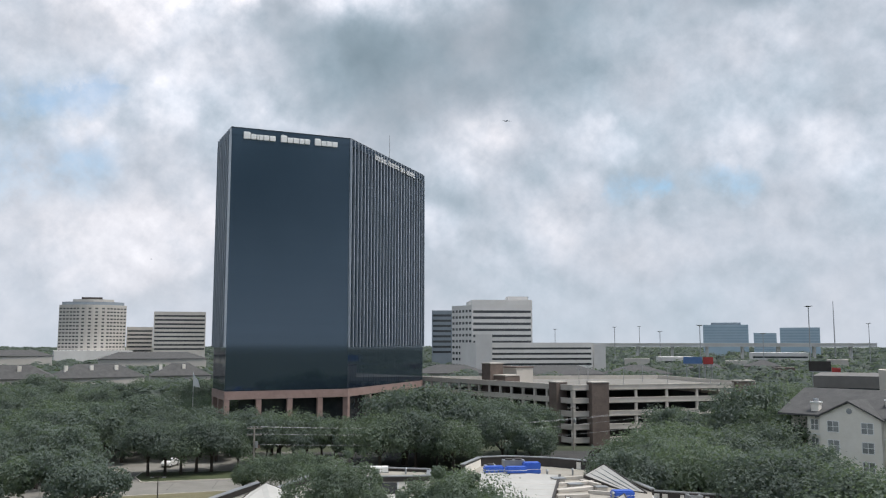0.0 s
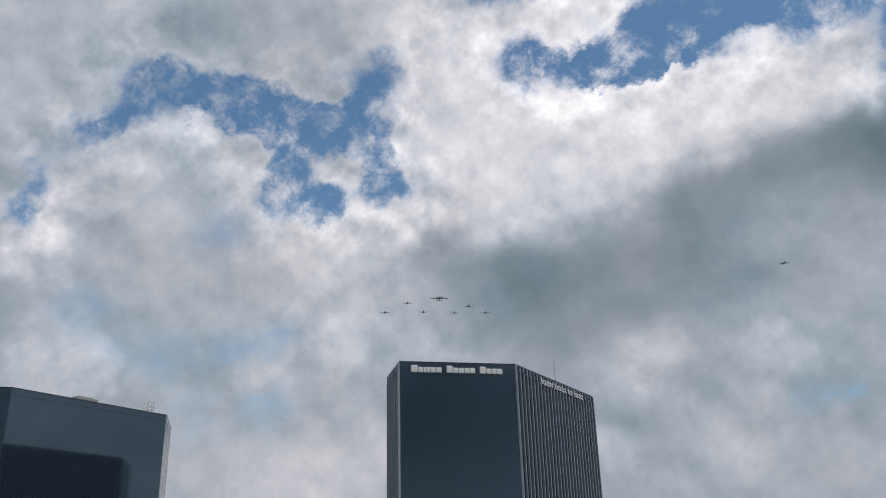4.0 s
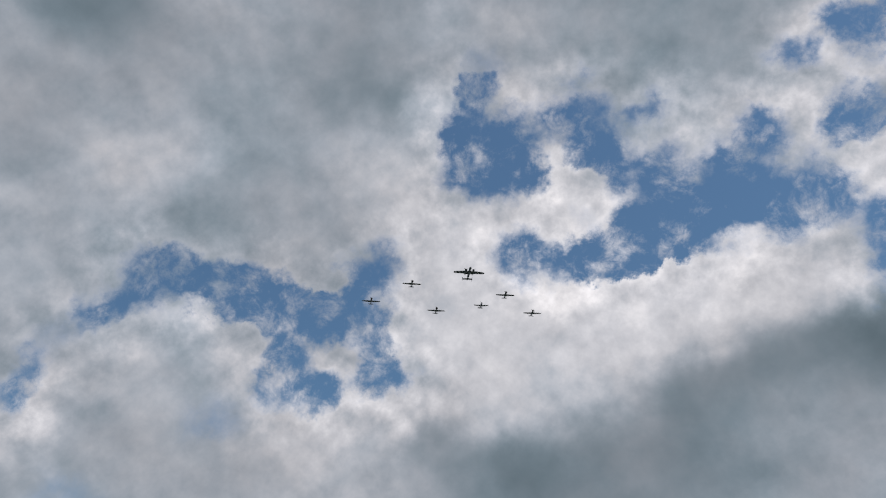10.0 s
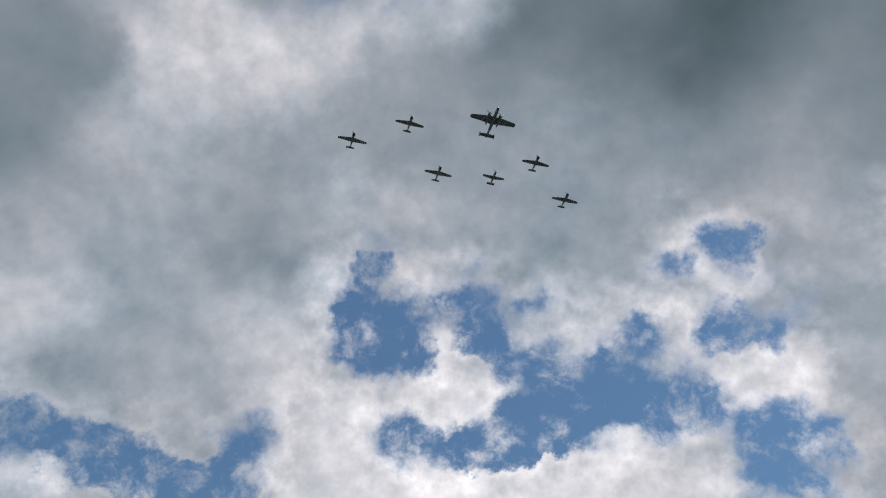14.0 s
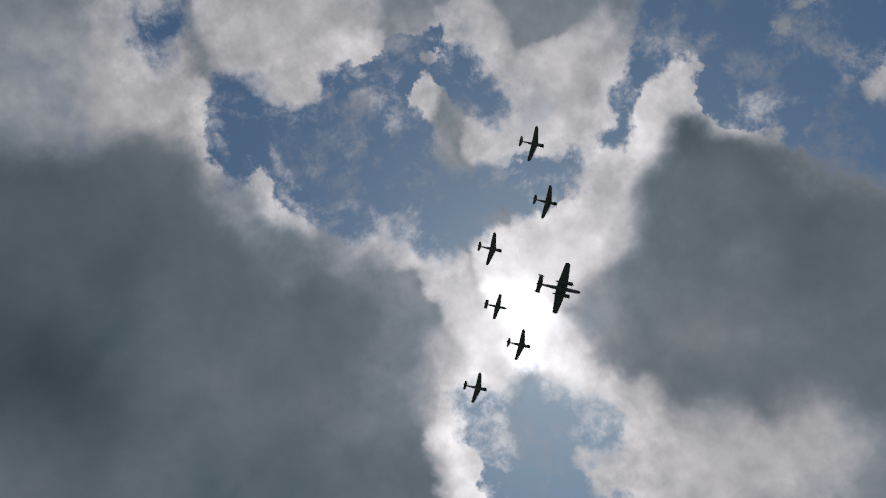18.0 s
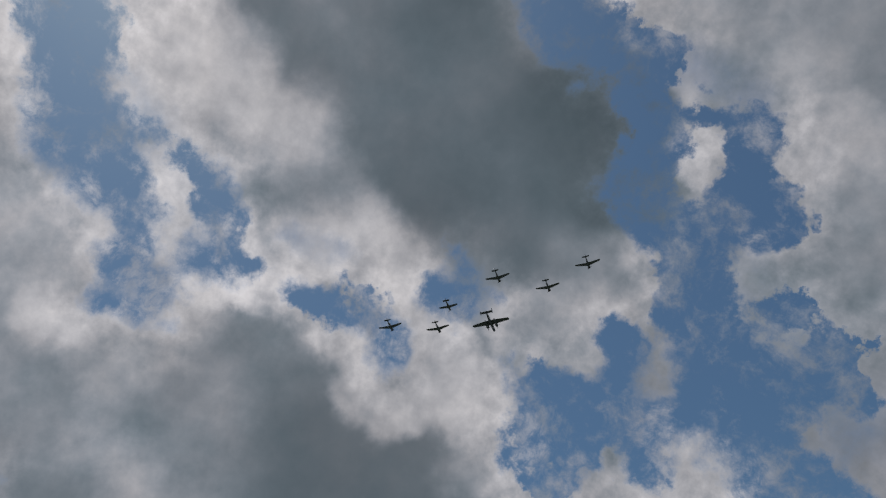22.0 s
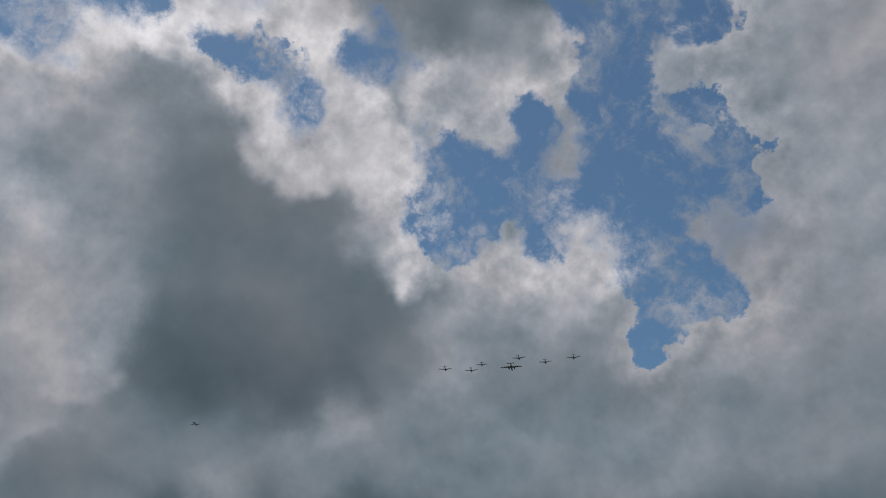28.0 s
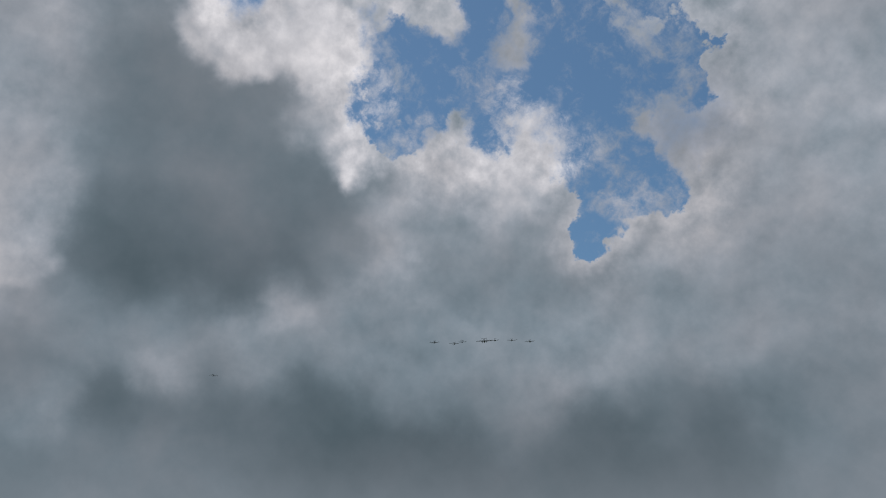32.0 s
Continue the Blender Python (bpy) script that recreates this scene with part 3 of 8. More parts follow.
def way(az, el):
    return Vector((math.sin(radians(az)) * math.cos(radians(el)), math.cos(radians(az)) * math.cos(radians(el)), math.sin(radians(el))))


def pieces(points):
    ends = [way(*p) for p in points]
    return list(zip(ends, ends[1:])) or [(ends[0], ends[0])]


def away(vec, a, b):
    """Distance from the stretch a to b of the sky."""
    ab = b - a
    if ab.length < 1e-4:
        return wvec("DISTANCE", vec, tuple(a)).outputs["Value"]
    k = ab.length_squared
    along = wmath("ADD", wvec("DOT_PRODUCT", vec, tuple(ab / k)).outputs["Value"], -a.dot(ab) / k, 0, True)
    n = wvec("SCALE", tuple(ab))
    sock(n, 3, along)
    return wvec("DISTANCE", wvec("SUBTRACT", vec, n.outputs[0]).outputs[0], tuple(a)).outputs["Value"]


AXIS = way(155, 0)


def near(a, b, reach, low, high):
    p, q = sorted((a.dot(AXIS), b.dot(AXIS)))
    return q + reach > low and p - reach < high


def chain(kind, vec, start, items, link):
    """Runs link over the items one after the other, a dozen to a node group."""
    global wt
    home = wt
    for i in range(0, len(items), 12):
        tree = bpy.data.node_groups.new("strokes", "ShaderNodeTree")
        tree.interface.new_socket("vec", in_out="INPUT", socket_type="NodeSocketVector")
        tree.interface.new_socket("start", in_out="INPUT", socket_type=kind)
        tree.interface.new_socket("end", in_out="OUTPUT", socket_type=kind)
        wt = tree
        given, last = wnode("NodeGroupInput"), wnode("NodeGroupOutput")
        value = given.outputs[1]
        for item in items[i:i + 12]:
            value = link(given.outputs[0], value, *item)
        wt.links.new(value, last.inputs[0])
        wt = home
        n = wnode("ShaderNodeGroup")
        n.node_tree = tree
        sock(n, 0, vec), sock(n, 1, start)
        start = n.outputs[0]
    return start


def nearest(strokes, vec, low, high, blend):
    found = [(a, b, radians(wide)) for wide, points in strokes for a, b in pieces(points) if near(a, b, radians(wide) + 0.16, low, high)]
    return chain("NodeSocketFloat", vec, 0.13, found, lambda v, d, a, b, r: wmath("SMOOTH_MIN", d, wmath("SUBTRACT", away(v, a, b), r), blend))


def thinnest(v, d, a, b, r):
    return wmath("MAXIMUM", d, wmath("MULTIPLY_ADD", away(v, a, b), -1 / r, 1.0, True))


def brightest(v, total, a, b, r, value):
    g = wmath("MULTIPLY_ADD", away(v, a, b), -1 / r, 1.0, True)
    n = wvec("SCALE", (value, 1.0, 0.0))
    sock(n, 3, wmath("MULTIPLY", g, g))
    return wvec("ADD", total, n.outputs[0]).outputs[0]


def sky_part(low, high):
    """Cloud and air of the part of the sky between two heights along AXIS."""
    edge_way = wvec("ADD", bent, (low * 1e-6, 0, 0)).outputs[0]
    tone_way = wvec("ADD", drifted, (low * 1e-6, 0, 0)).outputs[0]
    gap = nearest(rifts, edge_way, low, high, 0.02)
    island = nearest(puffs, edge_way, low, high, 0.01)
    shore = wmath("MAXIMUM", gap, wmath("MULTIPLY", island, -1.0))
    edge = wmath("MULTIPLY_ADD", billow, 0.088, wmath("SUBTRACT", shore, 0.007))
    edge = wmath("MULTIPLY_ADD", wmath("SUBTRACT", 0.36, head), 0.035, edge)
    found = [(a, b, radians(wide * 1.3)) for wide, points in veils for a, b in pieces(points) if near(a, b, radians(wide * 1.3) + 0.05, low, high)]
    thin = chain("NodeSocketFloat", edge_way, 0.0, found, thinnest)
    solid = wmap(edge, wmath("MULTIPLY", softness, -1.0), softness)
    ragged_veil = wmath("MULTIPLY", wmap(thin, 0.0, 0.9), wmath("MULTIPLY_ADD", billow, -1.8, 0.27, True))
    cover = wmath("MAXIMUM", wmath("MULTIPLY", solid, wmath("SUBTRACT", 1.0, ragged_veil, 0, True)), wisp)
    found = [(a, b, radians(wide * 1.45), value) for value, wide, points in tones for a, b in pieces(points) if near(a, b, radians(wide * 1.45) + 0.04, low, high)]
    total = chain("NodeSocketVector", tone_way, (0.0130, 0.02, 0.0), found, brightest)
    both = wt.nodes.new("ShaderNodeSeparateXYZ")
    sock(both, 0, total)
    level = wmath("DIVIDE", both.outputs[0], both.outputs[1])
    # crisp folds on the sunlit heaps, soft swells in the grey bases, bright brims round the gaps
    lit = wmap(level, 0.45, 0.82, 0.14, 1.25)
    brim = wmath("MULTIPLY_ADD", edge, -22.0, 1.0, True)
    crisp = wmap(edge, 0.0, 0.08, 1.0, 0.55)
    folds = wmath("MULTIPLY", crisp, wmath("MULTIPLY_ADD", flank, 0.60, wmath("MULTIPLY_ADD", wmath("SUBTRACT", 0.30, head), 0.16, wmath("MULTIPLY", billow, 0.05))))
    value = wmath("MULTIPLY_ADD", folds, lit, wmath("MULTIPLY_ADD", swell, 0.16, level))
    value = wmath("MULTIPLY_ADD", wmath("MULTIPLY", brim, brim), 0.08, value)
    value = wmath("MULTIPLY_ADD", wmath("MULTIPLY", aureole, lit), 0.06, value)
    value = wmath("MAXIMUM", value, 0.18)
    shade = wramp(wmath("MULTIPLY_ADD", swell, 0.40, value), [(0.30, (0.68, 0.965, 1.15)), (0.50, (0.785, 0.98, 1.155)), (0.66, (0.90, 0.985, 1.12)), (0.80, (0.985, 0.99, 1.065)), (1.0, (1.02, 0.99, 1.02))])
    veiled = wt.nodes.new("ShaderNodeMixRGB")
    wt.links.new(haze, veiled.inputs[0])
    wt.links.new(wvec("MULTIPLY", shade, wmath("POWER", value, 2.2)).outputs[0], veiled.inputs[1])
    veiled.inputs[2].default_value = (0.375, 0.405, 0.455, 1)
    cloud_light = wt.nodes.new("ShaderNodeBackground")
    wt.links.new(veiled.outputs[0], cloud_light.inputs[0])
    mixed = wt.nodes.new("ShaderNodeMixShader")
    wt.links.new(cover, mixed.inputs[0])
    wt.links.new(air_light.outputs[0], mixed.inputs[1])
    wt.links.new(cloud_light.outputs[0], mixed.inputs[2])
    return mixed.outputs[0]


whole = sky_part(-1.0, -0.42)
run = wvec("DOT_PRODUCT", view, tuple(AXIS)).outputs["Value"]
for low, high in ((-0.42, -0.05), (-0.05, 0.42), (0.42, 0.72), (0.72, 1.0)):
    pick = wt.nodes.new("ShaderNodeMixShader")
    wt.links.new(wmath("GREATER_THAN", run, low), pick.inputs[0])
    wt.links.new(whole, pick.inputs[1])
    wt.links.new(sky_part(low, high), pick.inputs[2])
    whole = pick.outputs[0]
wt.links.new(whole, wt.nodes.new("ShaderNodeOutputWorld").inputs[0])

sun = new("sun", bpy.data.lights.new("sun", "SUN"))
sun.data.energy, sun.data.angle, sun.data.color = 2.0, radians(16), (1.0, 0.96, 0.9)
sun.matrix_world = look((0, 0, 400), Vector((0, 0, 400)) - sun_way)


# ---- materials ----
def material(name, low, high, rough=0.8, scale=1.0, metal=0.0, bump=0.0, ior=1.5, grain=8.0, each=0.0):
    m = bpy.data.materials.new(name)
    m.use_nodes = True
    t = m.node_tree
    b = t.nodes["Principled BSDF"]
    co = t.nodes.new("ShaderNodeTexCoord").outputs["Object"]

    def noise_of(s, detail):
        n = t.nodes.new("ShaderNodeTexNoise")
        t.links.new(co, n.inputs["Vector"])
        n.inputs["Scale"].default_value, n.inputs["Detail"].default_value, n.inputs["Roughness"].default_value = s, detail, 0.6
        return n.outputs["Fac"]
    add = t.nodes.new("ShaderNodeMath")
    add.operation = "MULTIPLY_ADD"
    t.links.new(noise_of(scale * grain, 4), add.inputs[0])
    add.inputs[1].default_value = 0.45
    wide = noise_of(scale, 3)
    sub = t.nodes.new("ShaderNodeMath")
    sub.operation = "MULTIPLY_ADD"
    t.links.new(wide, sub.inputs[0])
    sub.inputs[1].default_value, sub.inputs[2].default_value = 1.4, -0.42
    t.links.new(sub.outputs[0], add.inputs[2])
    last = add.outputs[0]
    if each:
        info = t.nodes.new("ShaderNodeObjectInfo")
        more = t.nodes.new("ShaderNodeMath")
        more.operation = "MULTIPLY_ADD"
        t.links.new(info.outputs["Random"], more.inputs[0])
        more.inputs[1].default_value = each
        t.links.new(last, more.inputs[2])
        last = more.outputs[0]
    ramp = t.nodes.new("ShaderNodeValToRGB")
    ramp.color_ramp.elements[0].position, ramp.color_ramp.elements[1].position = 0.1, 1.0
    ramp.color_ramp.elements[0].color, ramp.color_ramp.elements[1].color = (*low, 1), (*high, 1)
    t.links.new(last, ramp.inputs[0])
    t.links.new(ramp.outputs[0], b.inputs["Base Color"])
    b.inputs["Roughness"].default_value, b.inputs["Metallic"].default_value, b.inputs["IOR"].default_value = rough, metal, ior
    if bump:
        bp = t.nodes.new("ShaderNodeBump")
        bp.inputs["Strength"].default_value, bp.inputs["Distance"].default_value = bump, 0.1 / scale
        t.links.new(noise_of(scale * grain, 4), bp.inputs["Height"])
        t.links.new(bp.outputs[0], b.inputs["Normal"])
    return m


def leaf_material(name, low, high):
    m = material(name, low, high, 0.6, 0.35, each=0.35)
    t = m.node_tree
    b = t.nodes["Principled BSDF"]
    out = t.nodes["Material Output"]
    thin = t.nodes.new("ShaderNodeBsdfTranslucent")
    thin.inputs[0].default_value = (high[0] * 1.1, high[1] * 1.2, high[2] * 0.7, 1)
    mx = t.nodes.new("ShaderNodeMixShader")
    mx.inputs[0].default_value = 0.48
    t.links.new(b.outputs[0], mx.inputs[1]), t.links.new(thin.outputs[0], mx.inputs[2])
    t.links.new(mx.outputs[0], out.inputs[0])
    return m


M_GROUND = material("dry_grass", (0.03, 0.042, 0.026), (0.08, 0.088, 0.05), 0.95, 0.02, grain=30)
M_ROAD = material("concrete_road", (0.17, 0.162, 0.147), (0.27, 0.258, 0.235), 0.9, 0.15, bump=0.1)
# tree shade is put into this lawn's base colour
M_LAWN = material("lawn_painted_shaded", (0.035, 0.05, 0.022), (0.085, 0.10, 0.045), 0.95, 0.25, bump=0.3, grain=20)
M_STRAW = material("dry_lawn", (0.12, 0.11, 0.06), (0.22, 0.20, 0.12), 0.95, 0.25, bump=0.3, grain=20)
M_ASPHALT = material("asphalt", (0.04, 0.04, 0.042), (0.075, 0.073, 0.07), 0.9, 0.3, bump=0.2)
M_GLASS = material("dark_tower_glass", (0.013, 0.021, 0.034), (0.018, 0.028, 0.044), 0.05, 0.1, ior=2.25)
M_SPANDREL = material("dark_spandrel_glass", (0.012, 0.020, 0.033), (0.017, 0.027, 0.043), 0.06, 0.1, ior=2.22)
for m in (M_GLASS, M_SPANDREL):
    m.node_tree.nodes["Principled BSDF"].inputs["Specular Tint"].default_value = (0.66, 0.84, 1.0, 1)
M_FIN = material("grey_metal_fin", (0.33, 0.37, 0.42), (0.44, 0.48, 0.53), 0.35, 0.5, metal=0.3)
M_MULLION = material("dark_mullion", (0.015, 0.017, 0.02), (0.03, 0.032, 0.036), 0.4, 0.5, metal=0.5)
M_GRANITE = material("pink_granite", (0.25, 0.17, 0.15), (0.38, 0.27, 0.24), 0.55, 0.6, bump=0.05)
M_WHITE = material("white_paint", (0.72, 0.72, 0.70), (0.86, 0.86, 0.84), 0.6, 0.3)
M_SIGN = material("white_sign_plastic", (0.78, 0.78, 0.78), (0.88, 0.88, 0.88), 0.4, 0.5)
M_CREAM = material("cream_concrete", (0.47, 0.43, 0.385), (0.62, 0.58, 0.53), 0.85, 0.12, bump=0.1)
M_STUCCO = material("cream_stucco", (0.73, 0.69, 0.62), (0.86, 0.83, 0.77), 0.9, 0.2, bump=0.1)
M_OFFICE = material("white_precast", (0.56, 0.545, 0.53), (0.69, 0.675, 0.66), 0.8, 0.05)
M_HOTEL = material("beige_precast", (0.46, 0.43, 0.395), (0.57, 0.54, 0.50), 0.8, 0.05)
M_BROWN = material("brown_brick", (0.10, 0.076, 0.066), (0.19, 0.15, 0.13), 0.9, 0.4, bump=0.2)
# near-black colour standing in for the shade inside openings
M_SHADE = material("painted_opening_shade", (0.02, 0.02, 0.02), (0.05, 0.05, 0.05), 0.8, 0.3)
M_PANE = material("window_glass", (0.02, 0.025, 0.03), (0.05, 0.055, 0.06), 0.08, 0.4, ior=1.6, each=0.5)
M_BLUEGLASS = material("blue_tower_glass", (0.36, 0.47, 0.56), (0.44, 0.55, 0.64), 0.25, 0.05)
M_GREYGLASS = material("grey_tower_glass", (0.20, 0.235, 0.27), (0.27, 0.305, 0.34), 0.15, 0.05, ior=1.6)
M_SHINGLE = material("grey_shingle", (0.062, 0.062, 0.063), (0.11, 0.109, 0.109), 0.95, 0.6, bump=0.3)
M_ROOF = material("pale_membrane_roof", (0.36, 0.355, 0.335), (0.52, 0.51, 0.485), 0.7, 0.12, bump=0.05)
M_GRAVEL = material("tan_roof_gravel", (0.26, 0.24, 0.205), (0.40, 0.375, 0.33), 0.9, 0.35, bump=0.2, grain=16)
M_BLIND = material("window_glass_before_blinds", (0.10, 0.11, 0.11), (0.34, 0.35, 0.35), 0.12, 0.3, ior=1.5, each=0.6)
M_RED = material("red_sign_paint", (0.35, 0.03, 0.03), (0.5, 0.06, 0.05), 0.5, 0.5)
M_STRIPE = material("dim_band_glass", (0.10, 0.12, 0.14), (0.14, 0.16, 0.18), 0.15, 0.1)
M_PALEBLUE = material("pale_blue_glass", (0.29, 0.39, 0.48), (0.36, 0.46, 0.55), 0.2, 0.05)
M_BOARD = material("blue_board_paint", (0.07, 0.15, 0.33), (0.12, 0.22, 0.42), 0.5, 0.3)
M_SLATE = material("grey_brown_panel", (0.13, 0.125, 0.12), (0.21, 0.20, 0.19), 0.85, 0.1)
M_TRIM = material("dark_brown_fascia", (0.03, 0.026, 0.024), (0.06, 0.052, 0.047), 0.7, 0.3)
M_TARP = material("blue_tarpaulin", (0.02, 0.08, 0.42), (0.05, 0.15, 0.60), 0.5, 1.0, bump=0.3)
M_METAL = material("galvanised_metal", (0.30, 0.31, 0.32), (0.45, 0.46, 0.47), 0.45, 0.8, metal=0.7)
M_WOOD = material("weathered_pole", (0.22, 0.20, 0.17), (0.36, 0.33, 0.29), 0.9, 1.2, bump=0.3)
M_BARK = material("bark", (0.045, 0.036, 0.03), (0.11, 0.09, 0.075), 0.95, 1.5, bump=0.4)
# leaf greens lifted and blued: a little haze is part of the colour
M_LEAF = leaf_material("hazed_oak_leaf", (0.102, 0.130, 0.124), (0.140, 0.175, 0.158))
M_LEAF2 = leaf_material("hazed_elm_leaf", (0.106, 0.138, 0.119), (0.157, 0.199, 0.158))
# far foliage: paler and bluer than leaves, haze put into the colour
M_HAZED_WOODS = leaf_material("far_woods", (0.085, 0.112, 0.105), (0.125, 0.156, 0.140))
# aircraft base colours turned blue-grey, the light of the hazy air painted in
M_PLANE = material("hazed_aircraft_paint", (0.15, 0.18, 0.22), (0.21, 0.245, 0.29), 0.45, 0.4)
M_SILVER = material("hazed_aircraft_aluminium", (0.18, 0.215, 0.26), (0.25, 0.29, 0.34), 0.4, 0.4, metal=0.2)
M_HAZED_TRAINER = material("hazed_trainer_paint", (0.165, 0.19, 0.22), (0.23, 0.26, 0.29), 0.45, 0.4)
M_COWL = material("black_cowling", (0.02, 0.02, 0.02), (0.045, 0.045, 0.045), 0.5, 0.5)
M_CANOPY = material("canopy_glass", (0.03, 0.035, 0.04), (0.06, 0.065, 0.07), 0.06, 0.5, ior=1.5)
M_CAR = material("white_car_paint", (0.72, 0.72, 0.72), (0.82, 0.82, 0.82), 0.25, 0.5)
M_BLUECAR = material("blue_car_paint", (0.03, 0.12, 0.40), (0.05, 0.18, 0.5), 0.25, 0.5)
M_RUBBER = material("rubber", (0.015, 0.015, 0.015), (0.03, 0.03, 0.03), 0.8, 2)


# ---- mesh helpers ----
def link_mesh(name, bm, mat, smooth=False):
    me = bpy.data.meshes.new(name)
    bm.to_mesh(me)
    bm.free()
    me.materials.append(mat)
    if smooth:
        for p in me.polygons:
            p.use_smooth = True
    return me


def part(name, bm, mat, parent, label="", smooth=False):
    ob = new(name, link_mesh(name, bm, mat, smooth))
    ob.parent = parent
    if label:
        tagged(ob, label)
    return ob


def share(name, me, parent, m):
    ob = new(name, me)
    ob.parent = parent
    ob.matrix_basis = m
    return ob


def thing(name, label, category, m=None, group="", kind=""):
    ob = new(name)
    ob.empty_display_size = 0.5
    if m is not None:
        ob.matrix_basis = m
    return tagged(ob, label, category, group, kind)


def box(bm, x0, x1, y0, y1, z0, z1, m=None):
    vs = [bm.verts.new(Vector(p) if m is None else m @ Vector(p)) for p in
          ((x0, y0, z0), (x1, y0, z0), (x1, y1, z0), (x0, y1, z0), (x0, y0, z1), (x1, y0, z1), (x1, y1, z1), (x0, y1, z1))]
    for f in ((0, 3, 2, 1), (4, 5, 6, 7), (0, 1, 5, 4), (1, 2, 6, 5), (2, 3, 7, 6), (3, 0, 4, 7)):
        bm.faces.new([vs[i] for i in f])
    return bm


def boxes(*spec):
    bm = bmesh.new()
    for s in spec:
        box(bm, *s)
    return bm


def prism(pts, z0, z1):
    bm = bmesh.new()
    a = [bm.verts.new((x, y, z0)) for x, y in pts]
    b = [bm.verts.new((x, y, z1)) for x, y in pts]
    n = len(pts)
    bm.faces.new(a[::-1]), bm.faces.new(b)
    for i in range(n):
        bm.faces.new((a[i], a[(i + 1) % n], b[(i + 1) % n], b[i]))
    bmesh.ops.recalc_face_normals(bm, faces=bm.faces)
    return bm


def edge_frame(p, q):
    """Local frame of a wall: x along p to q, y outward for a counter-clockwise plan (to the right of the way), z up."""
    w = Vector((q[0] - p[0], q[1] - p[1], 0)).normalized()
    out = Vector((w.y, -w.x, 0))
    m = Matrix.Identity(4)
    for i in range(3):
        m[i][0], m[i][1], m[i][2] = w[i], out[i], (0, 0, 1)[i]
    m[0][3], m[1][3] = p[0], p[1]
    return m, math.hypot(q[0] - p[0], q[1] - p[1])


def loft(bm, rings, caps=True):
    made = [[bm.verts.new(p) for p in ring] for ring in rings]
    n = len(made[0])
    for a, b in zip(made, made[1:]):
        for i in range(n):
            bm.faces.new((a[i], a[(i + 1) % n], b[(i + 1) % n], b[i]))
    if caps:
        bm.faces.new(made[0][::-1]), bm.faces.new(made[-1])
    bmesh.ops.recalc_face_normals(bm, faces=bm.faces)
    return bm


def tube(bm, a, b, r0, r1=None, n=8):
    a, b = Vector(a), Vector(b)
    q = (b - a).to_track_quat("Z", "Y")
    r1 = r0 if r1 is None else r1
    loft(bm, [[c + q @ Vector((r * math.cos(2 * math.pi * i / n), r * math.sin(2 * math.pi * i / n), 0)) for i in range(n)] for c, r in ((a, r0), (b, r1))])
    return bm


def polar(azimuth, distance):
    return distance * math.sin(radians(azimuth)), distance * math.cos(radians(azimuth))


# ---- ground, roads ----
bm = bmesh.new()
bmesh.ops.create_circle(bm, cap_ends=True, radius=4700, segments=96)
ground = tagged(new("ground", link_mesh("ground", bm, M_GROUND)), "dry grass and earth between trees, reaching the horizon", "ground", kind="structure")


def slab(name, pts, z, mat, label, thick=0.12):
    return tagged(new(name, link_mesh(name, prism(pts, z - thick, z), mat)), label, "road", kind="structure")


slab("road", [(-110, 124), (-50.3, 135.2), (-36.2, 139.9), (-6, 147), (-6, 158), (-33, 160), (-33, 190), (-78, 190), (-78, 160), (-110, 152)], 0.12, M_ROAD, "pale concrete street and car park under the trees")
slab("road", [(20, 178), (110, 172), (110, 186), (20, 192)], 0.12, M_ASPHALT, "asphalt street beside the parking garage")
slab("car_park", [(-32.9, 167), (-6, 168), (-6, 190), (-32.9, 190)], 0.1, M_ASPHALT, "dark asphalt car park under the trees")
ISLAND = [(-51.6, 148.6), (-36, 152.7), (-12, 157.5), (-12, 165.5), (-38, 161.2), (-55.3, 159.4), (-54.6, 154)]
slab("lawn", ISLAND, 0.25, M_LAWN, "grass island coloured dark as if shaded, between street and car park", 0.2)
slab("lawn", [(-90, 112), (-20, 128), (-20, 142), (-36, 139.7), (-50.2, 135.0), (-90, 127)], 0.2, M_STRAW, "dry yellowish verge beside the street", 0.19)
for pts in (ISLAND, [(-110, 124), (-50.3, 135.2), (-36.2, 139.9), (-6, 147)]):
    closed = len(pts) > 4
    for i in range(len(pts) if closed else len(pts) - 1):
        m, length = edge_frame(pts[i], pts[(i + 1) % len(pts)])
        kerb = new("kerb", link_mesh("kerb", boxes((0, length, 0.0, 0.2, 0, 0.27, m)), M_CREAM))
        tagged(kerb, "concrete kerb along the street", "kerb", "", "structure")
for i, (x, y) in enumerate(((-45.0, 145.4), (-38.0, 147.2), (-31.0, 149.2), (-24.0, 151.0))):
    slab("road_joint", [(x, y - 4.5), (x + 0.07, y - 4.5), (x - 1.2, y + 4.3), (x - 1.27, y + 4.3)], 0.126, M_ASPHALT, "dark joint between concrete road slabs", 0.004)


